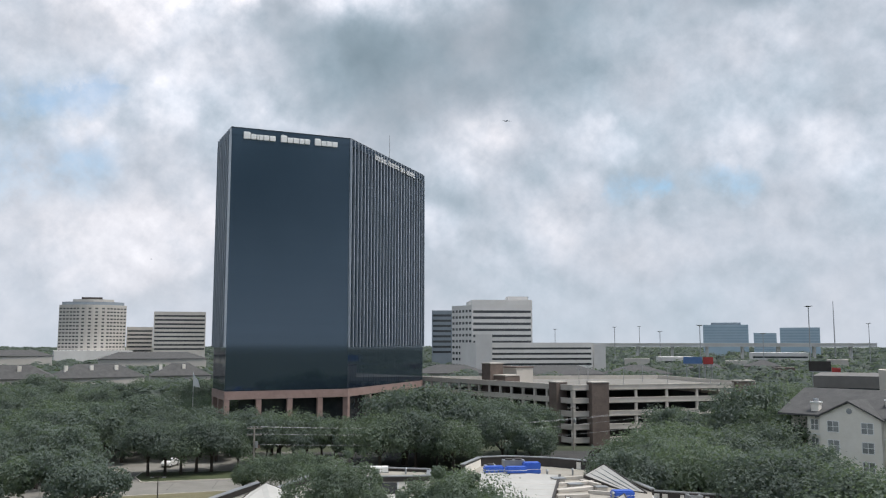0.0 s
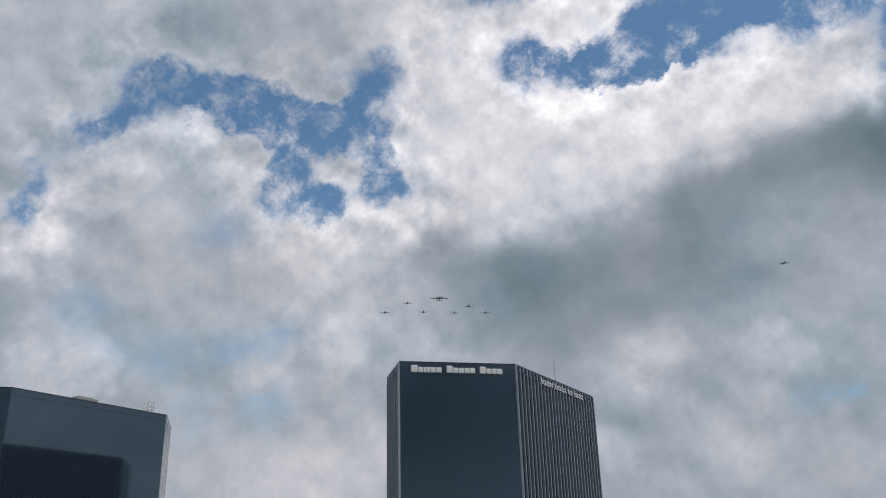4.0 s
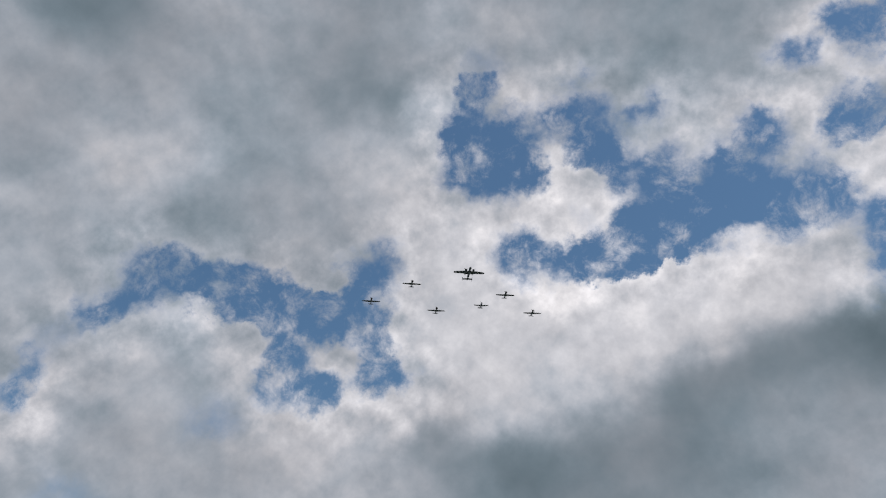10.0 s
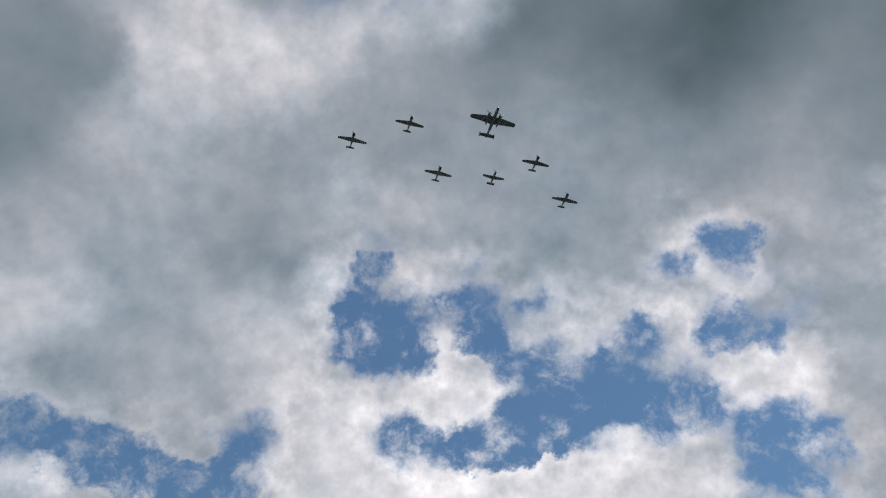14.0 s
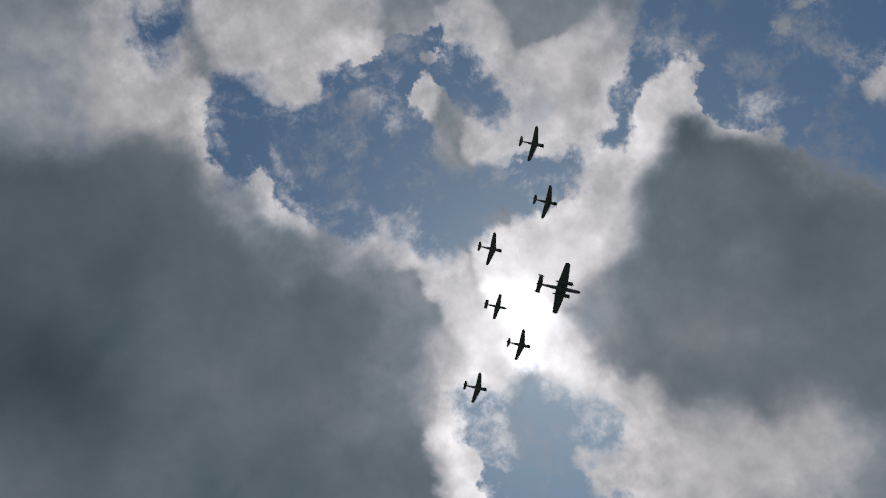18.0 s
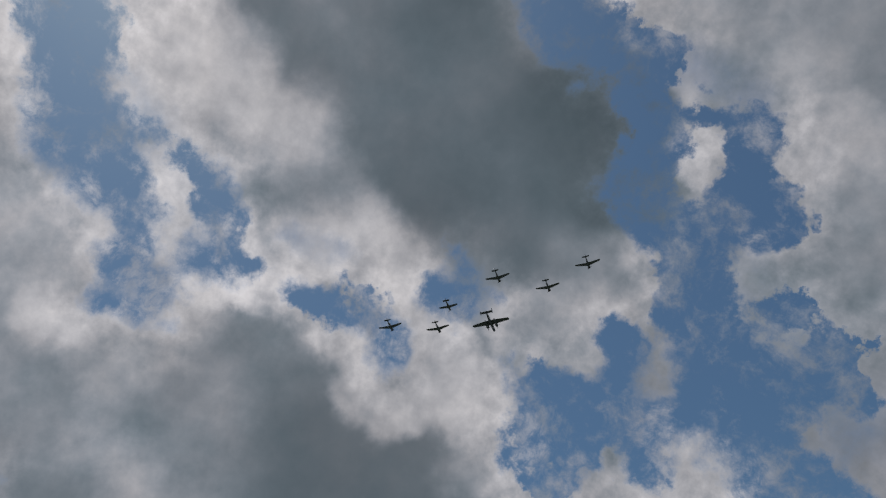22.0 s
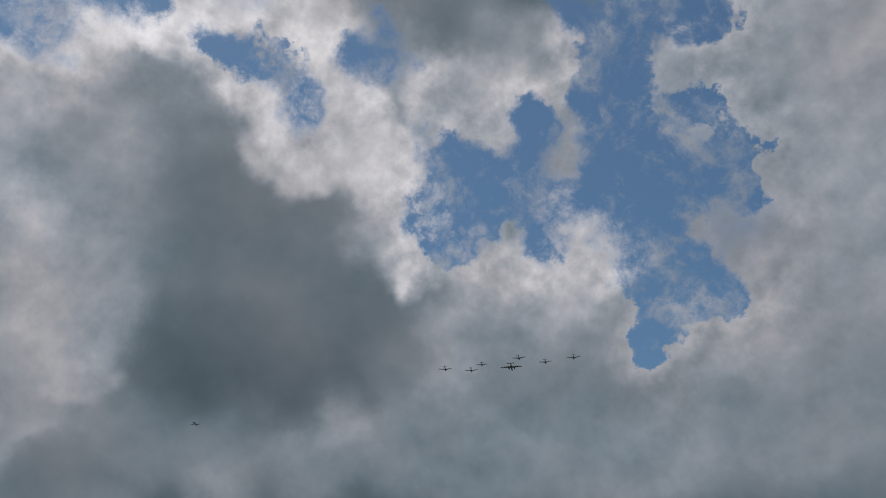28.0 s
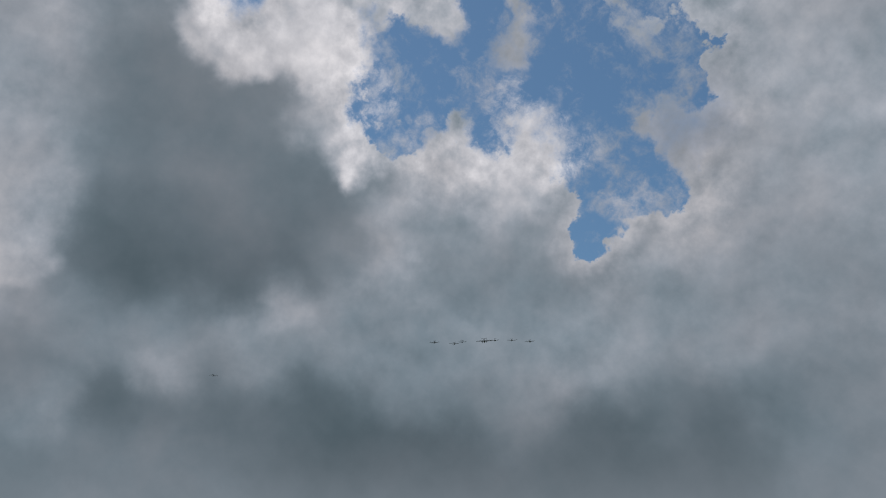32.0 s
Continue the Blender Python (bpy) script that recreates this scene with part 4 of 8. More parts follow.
# ---- dark glass towers ----
def glass_tower(name, label, pts, top, glass_from, storey, ribbed, smooth_step=1.45, rib_step=1.9):
    ob = thing(name, label, "office tower")
    n = len(pts)
    cx, cy = sum(p[0] for p in pts) / n, sum(p[1] for p in pts) / n
    shrunk = [(cx + (x - cx) * 0.985, cy + (y - cy) * 0.985) for x, y in pts]
    part("core", prism(shrunk, glass_from - 0.6, top - 0.4), M_MULLION, ob)
    part("roof", prism(shrunk, top - 0.4, top - 0.1), M_ROOF, ob, "pale flat roof")
    lobby = [(cx + (x - cx) * 0.88, cy + (y - cy) * 0.88) for x, y in pts]
    part("lobby", prism(lobby, 0, glass_from - 0.6), M_PANE, ob, "recessed dark lobby glazing")
    floors = int((top - glass_from - 1.6) / storey)
    for i in range(n):
        m, length = edge_frame(pts[i], pts[(i + 1) % n])
        for k in range(floors):
            z = glass_from + k * storey
            part("glass_band", box(bmesh.new(), 0.02, length - 0.02, -0.6, -0.036, z + 0.012, z + storey * 0.55, m), M_GLASS, ob)
            part("spandrel_band", box(bmesh.new(), 0.02, length - 0.02, -0.6, -0.03, z + storey * 0.55 + 0.012, z + storey, m), M_SPANDREL, ob)
        z = glass_from + floors * storey
        part("parapet", box(bmesh.new(), 0.0, length, -0.6, 0.03, z + 0.04, top, m), M_SPANDREL, ob)
        part("coping", box(bmesh.new(), -0.05, length + 0.05, -0.65, 0.1, top + 0.005, top + 0.16, m), M_MULLION, ob)
        if i in ribbed:
            count = int(length / rib_step)
            for j in range(count + 1):
                x = length * j / count
                part("fin", boxes((x - 0.14, x + 0.14, 0.0, 0.5, glass_from + storey * 3, z - 0.1, m), (x - 0.13, x + 0.13, 0.04, 0.42, z - 0.1, top - 0.12, m)), M_FIN, ob)
            part("fin_cap", box(bmesh.new(), 0, length, 0.05, 0.3, z - 0.25, z - 0.05, m), M_SPANDREL, ob)
        count = int(length / smooth_step)
        bm = bmesh.new()
        for j in range(1, count):
            x = length * j / count
            box(bm, x - 0.02, x + 0.02, -0.2, -0.02 if i not in ribbed else 0.0, glass_from, z, m)
        part("mullions", bm, M_SPANDREL if i not in ribbed else M_MULLION, ob)
        # granite band and columns
        part("granite_band", box(bmesh.new(), 0, length, -0.7, 0.15, glass_from - 1.9, glass_from - 0.05, m), M_GRANITE, ob)
        count = max(2, round(length / (7.0 if i not in ribbed else 11.0)))
        for j in range(count):
            x = length * (j + 0.0) / count
            part("column", box(bmesh.new(), x - 0.05, x + 1.15, -1.2, 0.1, 0, glass_from - 1.92, m), M_GRANITE, ob)
    return ob


BANK = [(-49.4, 193.8), (-22.9, 205.4), (-6.0, 251.5), (-12.4, 265.1), (-38.9, 253.5), (-55.8, 207.4)]
TOP = 74.1
bank = glass_tower("office_tower", "tall dark glass office tower on a pink granite arcade", BANK, TOP, 13.0, 3.3, (1, 2, 4, 5))
m, length = edge_frame(BANK[0], BANK[1])
sign = thing("roof_sign", "row of white block letters high on the dark tower", "sign")
x = 2.7
for w in (1.75, 1.35, 0.6, 1.0, 1.4, 1.5, 0, 1.6, 1.4, 1.45, 1.35, 1.3, 0, 1.65, 1.35, 1.35, 1.45):
    if w:
        tall = 1.75 if w > 1.55 else 1.32
        bm = boxes((x, x + w * 0.94, 0.04, 0.3, 71.55, 71.55 + tall, m))
        bmesh.ops.bevel(bm, geom=bm.edges[:], offset=0.12, segments=1, affect="EDGES")
        part("letter_block", bm, M_SIGN, sign)
    x += (w + 0.02) if w else 1.1
m, length = edge_frame(BANK[1], BANK[2])
sign = thing("side_sign", "row of small pale letters along the ribbed side", "sign")
x = 13.6
for i in range(26):
    if i not in (7, 15, 19):
        part("letter_block", boxes((x, x + 0.32, 0.5, 0.62, 71.7, 72.9 if i % 4 else 73.2, m), (x + 0.32, x + 0.72, 0.5, 0.6, 71.7, 72.0, m), (x + 0.4, x + 0.72, 0.5, 0.6, 72.45, 72.75, m)), M_SIGN, sign)
    x += 1.06
mast = thing("antenna_mast", "thin white antenna mast on the tower roof", "antenna", pose(-15.2, 236, TOP - 0.1))
part("pole", tube(bmesh.new(), (0, 0, 0), (0, 0, 8.6), 0.11, 0.05), M_METAL, mast)
part("base", boxes((-0.5, 0.5, -0.5, 0.5, 0, 0.4)), M_METAL, mast)

TWIN = [(-165.3, 183.2), (-151.6, 189.8), (-133.8, 236.8), (-144.6, 259.6), (-158.0, 253.0), (-176.0, 206.0)]
twin = glass_tower("office_tower", "dark mirrored glass office tower with a flat roof", TWIN, TOP, 13.0, 3.3, ())
unit = thing("roof_unit", "low grey plant room on the dark tower roof", "roof unit", pose(-147.5, 214, TOP - 0.1, 0, 0, 69))
part("housing", boxes((-3.4, 3.4, -2.5, 2.5, 0, 1.5)), M_METAL, unit)
part("cap", boxes((-2.4, 2.4, -1.8, 1.8, 1.5, 2.0)), M_ROOF, unit)
array = thing("antenna_array", "cluster of panel antennas on the dark tower roof", "antenna", pose(-137.5, 232.5, TOP - 0.1))
for i in range(5):
    part("pole", tube(bmesh.new(), (-1.6 + 0.8 * i, 0.4 * (i % 2), 0), (-1.6 + 0.8 * i, 0.4 * (i % 2), 3.0 + 0.5 * (i % 3)), 0.07), M_METAL, array)
    part("panel", boxes((-1.75 + 0.8 * i, -1.45 + 0.8 * i, -0.15, 0.15, 1.8, 3.4)), M_WHITE, array)
part("rail", boxes((-1.8, 1.8, -0.05, 0.05, 1.0, 1.1)), M_METAL, array)


# ---- parking garage ----
def garage(pts, z_top, levels, storey):
    ob = thing("parking_garage", "open cream concrete parking garage with brown brick stair towers", "garage")
    n = len(pts)
    cx, cy = sum(p[0] for p in pts) / n, sum(p[1] for p in pts) / n
    inner = [(cx + (x - cx) * 0.8, cy + (y - cy) * 0.8) for x, y in pts]
    # solid block added between the decks, its black standing in for interior shade
    part("dark_interior", prism(inner, 0, z_top - 3.3), M_SHADE, ob)
    for k in range(levels):
        part("deck", prism(pts, z_top - 1.4 - k * storey, z_top - 1.05 - k * storey), M_ROAD, ob)
    for i in range(n):
        m, length = edge_frame(pts[i], pts[(i + 1) % n])
        for k in range(levels):
            z = z_top - k * storey
            part("parapet", boxes((0, length, -0.25, 0.12, z - 1.28, z, m), (0, length, 0.12, 0.2, z - 0.2, z - 0.06, m), (0, length, 0.12, 0.2, z - 1.2, z - 1.08, m)), M_CREAM, ob)
        count = max(2, round(length / (4.6 if i == 3 else 8.5)))
        for j in range(count + 1):
            x = min(length - 0.35, max(0.35, length * j / count))
            part("column", box(bmesh.new(), x - 0.3, x + 0.3, -0.5, 0.06, 0, z_top - 1.3, m), M_CREAM, ob)
    return ob


GARAGE = [(30.4, 201.0), (78.0, 214.0), (66, 262), (-6, 252)]
garage(GARAGE, 14.1, 5, 3.05)
for (x, y, w, d_, z, turn) in ((27.6, 205.5, 2.6, 3.5, 14.5, -54), (36.5, 202.2, 4.3, 3.0, 14.6, 15), (74.5, 212.6, 4.5, 3, 14.5, 15), (17, 229, 5, 5, 15.2, -54), (13.4, 231.4, 3.6, 4.5, 18.3, -54)):
    tw = thing("stair_tower", "brown brick stair tower on the parking garage", "stair tower", pose(x, y, 0, 0, 0, turn), "stair towers of the garage")
    part("shaft", boxes((-w / 2, w / 2, -d_ / 2, d_ / 2, 0, z)), M_BROWN, tw)
    part("coping", boxes((-w / 2 - 0.12, w / 2 + 0.12, -d_ / 2 - 0.12, d_ / 2 + 0.12, z, z + 0.25)), M_CREAM, tw)
pent = thing("deck_house", "cream concrete block on the garage roof", "roof block", pose(19, 240, 12.9, 0, 0, -54))
part("block", boxes((-6, 6, -3, 3, 0, 4.2)), M_CREAM, pent)
part("coping", boxes((-6.2, 6.2, -3.2, 3.2, 4.2, 4.5)), M_BROWN, pent)


# ---- mid-distance buildings with banded or windowed walls ----
def window_block(name, label, category, pts, top, floors, wall_mat, storey, base=0.0, window_w=2.0, gap=1.4, ribbon=(), sides=(), sill=1.0, head=2.6, glass=None):
    ob = thing(name, label, category)
    part("wall", prism(pts, base, top), wall_mat, ob)
    part("parapet", prism([(x, y) for x, y in pts], top + 0.01, top + 0.5), wall_mat, ob)
    for i in sides:
        m, length = edge_frame(pts[i], pts[(i + 1) % len(pts)])
        for k in range(floors):
            z = top - 1.2 - (k + 1) * storey
            if z < base:
                break
            if i in ribbon:
                part("window_band", box(bmesh.new(), 0.8, length - 0.8, -0.2, 0.02, z + sill, z + head, m), glass or M_PANE, ob)
                continue
            count = int((length - gap) / (window_w + gap))
            step = length / count
            me = link_mesh("window", boxes((-window_w / 2, window_w / 2, -0.2, 0.03, sill, head)), M_PANE)
            for j in range(count):
                share("window", me, ob, m @ Matrix.Translation((step * (j + 0.5), 0, z)))
    return ob


def quad_at(az0, d0, az1, d1, back):
    a, b = Vector(polar(az0, d0)), Vector(polar(az1, d1))
    w = (b - a).normalized()
    n = Vector((-w.y, w.x)) * back
    return [tuple(a), tuple(b), tuple(b + n), tuple(a + n)]


# white office block, its garage and grey neighbour
WQ = quad_at(1.95, 535, 6.0, 540, 40)
window_block("office_block", "white precast office block with dark ribbon windows", "office block", WQ, 46.5, 9, M_OFFICE, 3.8, ribbon=(0,), sides=(0,), sill=1.0, head=2.6)
window_block("office_block", "white top storey of the office block with square windows", "office block", [(x, y - 0.05) for x, y in WQ], 50.3, 1, M_OFFICE, 2.4, base=47.02, sides=(0,), window_w=1.6, gap=1.0, sill=0.3, head=1.9)
window_block("office_block", "white precast office wing with square windows", "office block", quad_at(0.6, 552, 1.94, 536, 38), 47.0, 10, M_OFFICE, 3.8, sides=(0,), window_w=2.2, gap=1.0)
window_block("roof_house", "white plant room on the office block roof", "roof unit", quad_at(4.4, 548, 5.75, 550, 14), 53.0, 0, M_OFFICE, 3.8, base=50.8)
window_block("office_block", "grey glass office block behind the white one", "office block", quad_at(-0.75, 640, 0.62, 640, 30), 47.5, 8, M_GREYGLASS, 3.9, sides=(0,), ribbon=(0,))
# closed wall; dark ribbon strips stand in for the shade of open levels
window_block("parking_garage", "long white parking garage, dark strips for the shade in its levels", "garage", quad_at(2.2, 470, 9.95, 490, 40), 23.4, 4, M_OFFICE, 2.9, sides=(0,), ribbon=(0,), sill=0.8, head=1.9)
window_block("stair_tower", "white stair tower of the long garage", "stair tower", quad_at(2.2, 468, 3.3, 468.4, 6), 28.0, 0, M_OFFICE, 3)
window_block("stair_tower", "white end block of the long garage", "stair tower", quad_at(10.0, 492, 10.8, 493, 20), 22.5, 0, M_OFFICE, 3)

# curved hotel and its neighbours
arc = [polar(-24.35 + 3.9 * i / 10, 830 - 14 * math.sin(math.pi * i / 10)) for i in range(11)]
back = [polar(-20.45, 860), polar(-24.35, 860)]
hotel = window_block("hotel", "beige curved hotel slab with rows of small windows", "hotel", arc + back, 57.0, 16, M_HOTEL, 3.1, sides=range(10), window_w=2.3, gap=0.5, sill=0.8, head=2.0)
part("crown", prism([polar(-24.2 + 3.6 * i / 10, 836 - 12 * math.sin(math.pi * i / 10)) for i in range(11)] + [polar(-20.6, 850), polar(-24.2, 850)], 57.6, 60.5), M_GREYGLASS, hotel, "dark glazed crown")
part("crown_cap", prism([polar(-23.6 + 2.4 * i / 10, 838 - 9 * math.sin(math.pi * i / 10)) for i in range(11)] + [polar(-21.2, 850), polar(-23.6, 850)], 60.5, 63.0), M_HOTEL, hotel)
part("roof_mark", prism(quad_at(-23.1, 836, -21.9, 836, 1), 63.0, 65.0), M_TRIM, hotel, "dark illegible lettering bar")
part("podium", prism(quad_at(-24.5, 800, -20.0, 805, 30), 0, 17), M_OFFICE, hotel)
window_block("office_block", "beige office block with dark ribbon windows", "office block", quad_at(-18.8, 800, -15.6, 800, 40), 51.0, 9, M_HOTEL, 3.7, sides=(0,), ribbon=(0,), sill=0.9, head=2.4)
window_block("office_block", "low beige office wing with ribbon windows", "office block", quad_at(-20.4, 850, -18.82, 850, 30), 38.0, 6, M_HOTEL, 3.7, sides=(0,), ribbon=(0,), sill=0.9, head=2.4)

# striped tower
STR = [polar(31.5, 372), polar(38.5, 345), polar(40.5, 395), polar(34.0, 420)]
window_block("office_tower", "grey office tower with alternating glass and concrete bands", "office tower", STR, 57.5, 14, M_GREYGLASS, 4.0, sides=(0, 3), ribbon=(0, 3), sill=0.2, head=2.1, glass=M_STRIPE)

# far blue glass offices
for a0, a1, top in ((17.0, 19.75, 51.0), (20.05, 21.4, 38.0), (21.6, 23.9, 46.0)):
    window_block("office_block", "far blue glass office block", "office block", quad_at(a0, 1400, a1, 1400, 60), top, 6, M_BLUEGLASS, 4.2, sides=(0,), ribbon=(0,), sill=0.5, head=2.4, glass=M_PALEBLUE)
window_block("roof_house", "plant room on the far glass office", "roof unit", quad_at(17.5, 1405, 19.3, 1405, 30), 54.5, 0, M_GREYGLASS, 4, base=51.5)

# elevated highway
hw = thing("highway_bridge", "long pale concrete highway bridge far away", "bridge")
a, b = polar(5.5, 930), polar(27, 980)
m, length = edge_frame(a, b)
part("deck", boxes((0, length, -12, 0, 19.5, 22.3, m), (0, length, 0, 0.4, 22.3, 23.4, m)), M_OFFICE, hw)
for j in range(10):
    part("pier", box(bmesh.new(), length * (j + 0.3) / 10, length * (j + 0.3) / 10 + 2.5, -9, -4, 0, 19.5, m), M_OFFICE, hw)


# ---- long low houses with hip roofs ----
def hip_house(name, label, pts, wall_top, ridge, mat_wall, eave=0.6):
    ob = thing(name, label, "house")
    part("wall", prism(pts, 0, wall_top), mat_wall, ob)
    (ax, ay), (bx, by), (cx, cy), (dx, dy) = pts
    bm = bmesh.new()
    c = Vector((sum(p[0] for p in pts) / 4, sum(p[1] for p in pts) / 4))
    low = [bm.verts.new((c.x + (x - c.x) * 1.03, c.y + (y - c.y) * 1.06, wall_top)) for x, y in pts]
    under = [bm.verts.new((v.co.x, v.co.y, wall_top - 0.25)) for v in low]
    w = math.hypot(cx - bx, cy - by) / max(1.0, math.hypot(bx - ax, by - ay)) * 0.5
    r0 = bm.verts.new(((ax + dx) / 2 + (bx - ax) * w, (ay + dy) / 2 + (by - ay) * w, ridge))
    r1 = bm.verts.new(((bx + cx) / 2 - (bx - ax) * w, (by + cy) / 2 - (by - ay) * w, ridge))
    for f in ((low[0], low[1], r1, r0), (low[1], low[2], r1), (low[2], low[3], r0, r1), (low[3], low[0], r0)):
        bm.faces.new(f)
    for i in range(4):
        bm.faces.new((under[i], under[(i + 1) % 4], low[(i + 1) % 4], low[i]))
    bm.faces.new(under[::-1])
    part("roof", bm, M_SHINGLE, ob, "grey shingle hip roof")
    return ob


for a0, d0, a1, d1, top in ((-36, 345, -24.5, 335, 11.2), (-24.2, 336, -19.2, 345, 11.2), (-18.8, 360, -15.2, 362, 10.8)):
    ob = hip_house("long_house", "long low apartment house with grey shingle roof", quad_at(a0, d0, a1, d1, 16), top, top + 4.8, M_HOTEL)
    m, length = edge_frame(polar(a0, d0), polar(a1, d1))
    for j in range(int(length / 9)):
        part("chimney", boxes((9 * j + 3, 9 * j + 4.2, -5, -4, top + 1, top + 4.4, m)), M_STUCCO, ob)
for a0, d0, a1, d1, top in ((-2, 420, 3, 420, 9), (4, 380, 11, 400, 9.5), (11.5, 420, 15, 430, 9), (16.2, 520, 18.4, 522, 9), (19.4, 560, 21.6, 560, 9.5), (-22, 560, -15.5, 560, 14), (-30, 640, -24.6, 640, 15)):
    hip_house("low_house", "low house with grey hip roof among trees", quad_at(a0, d0, a1, d1, 22), top, top + 4, M_HOTEL)
for a0, d0, a1, d1, top, mt in ((12, 640, 13.6, 640, 12, M_HOTEL), (14.4, 700, 16.6, 705, 12, M_OFFICE), (18.4, 620, 19.6, 622, 11, M_HOTEL), (19.9, 800, 23.2, 805, 14.5, M_OFFICE), (24.2, 640, 25.4, 640, 12, M_CREAM), (21.2, 480, 22.4, 482, 10.5, M_BROWN), (9.0, 700, 10.6, 700, 12.5, M_HOTEL), (23.4, 250, 31.5, 250, 14.7, M_SLATE), (27.0, 232, 28.15, 232, 16.9, M_CREAM), (29.2, 234, 30.15, 234, 15.8, M_CREAM), (28.7, 330, 30.2, 332, 14.2, M_HOTEL)):
    window_block("low_building", "low flat-roofed building among the trees", "building", quad_at(a0, d0, a1, d1, 8 if a1 - a0 < 2 else 30), top, 2, mt, 4.0, sides=() if a1 - a0 < 2 else (0,), ribbon=(0,))


# ---- four-storey apartments with chimneys and balconies ----
def apartments():
    p0, p1 = (60.3, 142.4), (98.4, 100.5)
    m, length = edge_frame(p0, p1)
    # outward side must look back to the street
    ob = thing("apartment_house", "cream stucco four-storey apartment house with grey roof and balconies", "apartment house")
    deep, eave = 17.0, 12.3
    part("wall", box(bmesh.new(), 0, length, -deep, 0, 0, eave, m), M_STUCCO, ob)
    part("end_wing", box(bmesh.new(), -3.9, 0.3, -deep - 1, -2.5, 0, eave, m), M_STUCCO, ob)
    bm = bmesh.new()
    v = [bm.verts.new(m @ Vector(p)) for p in ((-4.6, 0.9, eave), (length + 1, 0.9, eave), (length + 1, -deep - 3, eave), (-4.6, -deep - 3, eave), (-4.6, -deep / 2 - 1, eave + 3.8), (length - 8, -deep / 2 - 1, eave + 3.8))]
    u = [bm.verts.new(m @ Vector(p)) for p in ((-4.6, 0.9, eave - 0.3), (length + 1, 0.9, eave - 0.3), (length + 1, -deep - 3, eave - 0.3), (-4.6, -deep - 3, eave - 0.3))]
    for f in ((0, 1, 5, 4), (1, 2, 5), (2, 3, 4, 5), (3, 0, 4)):
        bm.faces.new([v[i] for i in f])
    for i in range(4):
        bm.faces.new((u[i], u[(i + 1) % 4], v[(i + 1) % 4], v[i]))
    bm.faces.new(u[::-1])
    part("roof", bm, M_SHINGLE, ob, "grey shingle roof")
    # gable with round vent
    g0, g1 = 2.5, 12.0
    part("gable_wall", box(bmesh.new(), g0, g1, -1, 1.0, 0, eave, m), M_STUCCO, ob)
    bm = bmesh.new()
    fr = [bm.verts.new(m @ Vector(p)) for p in ((g0, 1.0, eave), (g1, 1.0, eave), ((g0 + g1) / 2, 1.0, eave + 2.15))]
    bk = [bm.verts.new(m @ Vector(p)) for p in ((g0, -6, eave), (g1, -6, eave), ((g0 + g1) / 2, -6, eave + 2.15))]
    bm.faces.new(fr), bm.faces.new(bk[::-1])
    for i in range(3):
        bm.faces.new((fr[i], fr[(i + 1) % 3], bk[(i + 1) % 3], bk[i]))
    part("gable", bm, M_STUCCO, ob)
    for s in (0, 1):
        bm = bmesh.new()
        xa, xb, zt = (g0 - 0.5, (g0 + g1) / 2, eave + 2.5) if s == 0 else ((g0 + g1) / 2, g1 + 0.5, eave + 2.5)
        za, zb = (eave - 0.2, zt) if s == 0 else (zt, eave - 0.2)
        q = [bm.verts.new(m @ Vector(p)) for p in ((xa, 1.5, za), (xb, 1.5, zb), (xb, -7, zb), (xa, -7, za), (xa, 1.5, za - 0.25), (xb, 1.5, zb - 0.25), (xb, -7, zb - 0.25), (xa, -7, za - 0.25))]
        for f in ((0, 1, 2, 3), (7, 6, 5, 4), (0, 4, 5, 1), (1, 5, 6, 2), (2, 6, 7, 3), (3, 7, 4, 0)):
            bm.faces.new([q[i] for i in f])
        part("gable_roof", bm, M_SHINGLE, ob, "grey shingle gable slope")
    bm = bmesh.new()
    bmesh.ops.create_circle(bm, cap_ends=True, radius=0.45, segments=16)
    bmesh.ops.transform(bm, verts=bm.verts, matrix=m @ Matrix.Translation(((g0 + g1) / 2, 1.06, eave + 0.85)) @ Matrix.Rotation(radians(90), 4, "X"))
    part("round_vent", bm, M_METAL, ob)
    for z in (eave - 3.2, eave - 6.2):
        part("string_course", box(bmesh.new(), 0, length, 0.0, 0.12, z - 0.15, z + 0.1, m), M_WHITE, ob)

    def window(x, z, y, w=1.7, h=1.6):
        win = part("window", box(bmesh.new(), x - w / 2 - 0.12, x + w / 2 + 0.12, y - 0.1, y + 0.04, z - 0.12, z + h + 0.12, m), M_WHITE, ob)
        for sx in (0, 1):
            for sz in (0, 1):
                xa, za = x - w / 2 + sx * (w / 2 + 0.05), z + sz * (h / 2 + 0.04)
                part("pane", box(bmesh.new(), xa, xa + w / 2 - 0.05, y - 0.05, y + 0.05, za, za + h / 2 - 0.04, m), M_BLIND, win)

    for k in range(4):
        z = eave - 2.5 - 3.0 * k
        if z < 0.3:
            continue
        for x in (4.6, 9.9):
            window(x, z, 1.0)
        window(1.2, z, 0.0, 1.1)
        for x0 in (13.2, 32.5):
            recess = part("balcony", boxes((x0 - 0.1, x0 + 7.7, 0.05, 1.5, z - 0.75, z - 0.5, m)), M_WHITE, ob)
            # flat dark panel on the wall: the shade of a recess as colour
            part("dark_recess", box(bmesh.new(), x0, x0 + 3.6, -0.1, 0.03, z - 0.5, z + 1.9, m), M_SHADE, recess)
            part("glass_door", box(bmesh.new(), x0 + 4.4, x0 + 7.2, -0.1, 0.03, z - 0.5, z + 1.8, m), M_PANE, recess)
            for q in range(3):
                part("door_frame", box(bmesh.new(), x0 + 4.35 + 1.4 * q, x0 + 4.45 + 1.4 * q, -0.05, 0.08, z - 0.5, z + 1.85, m), M_WHITE, recess)
            bars = bmesh.new()
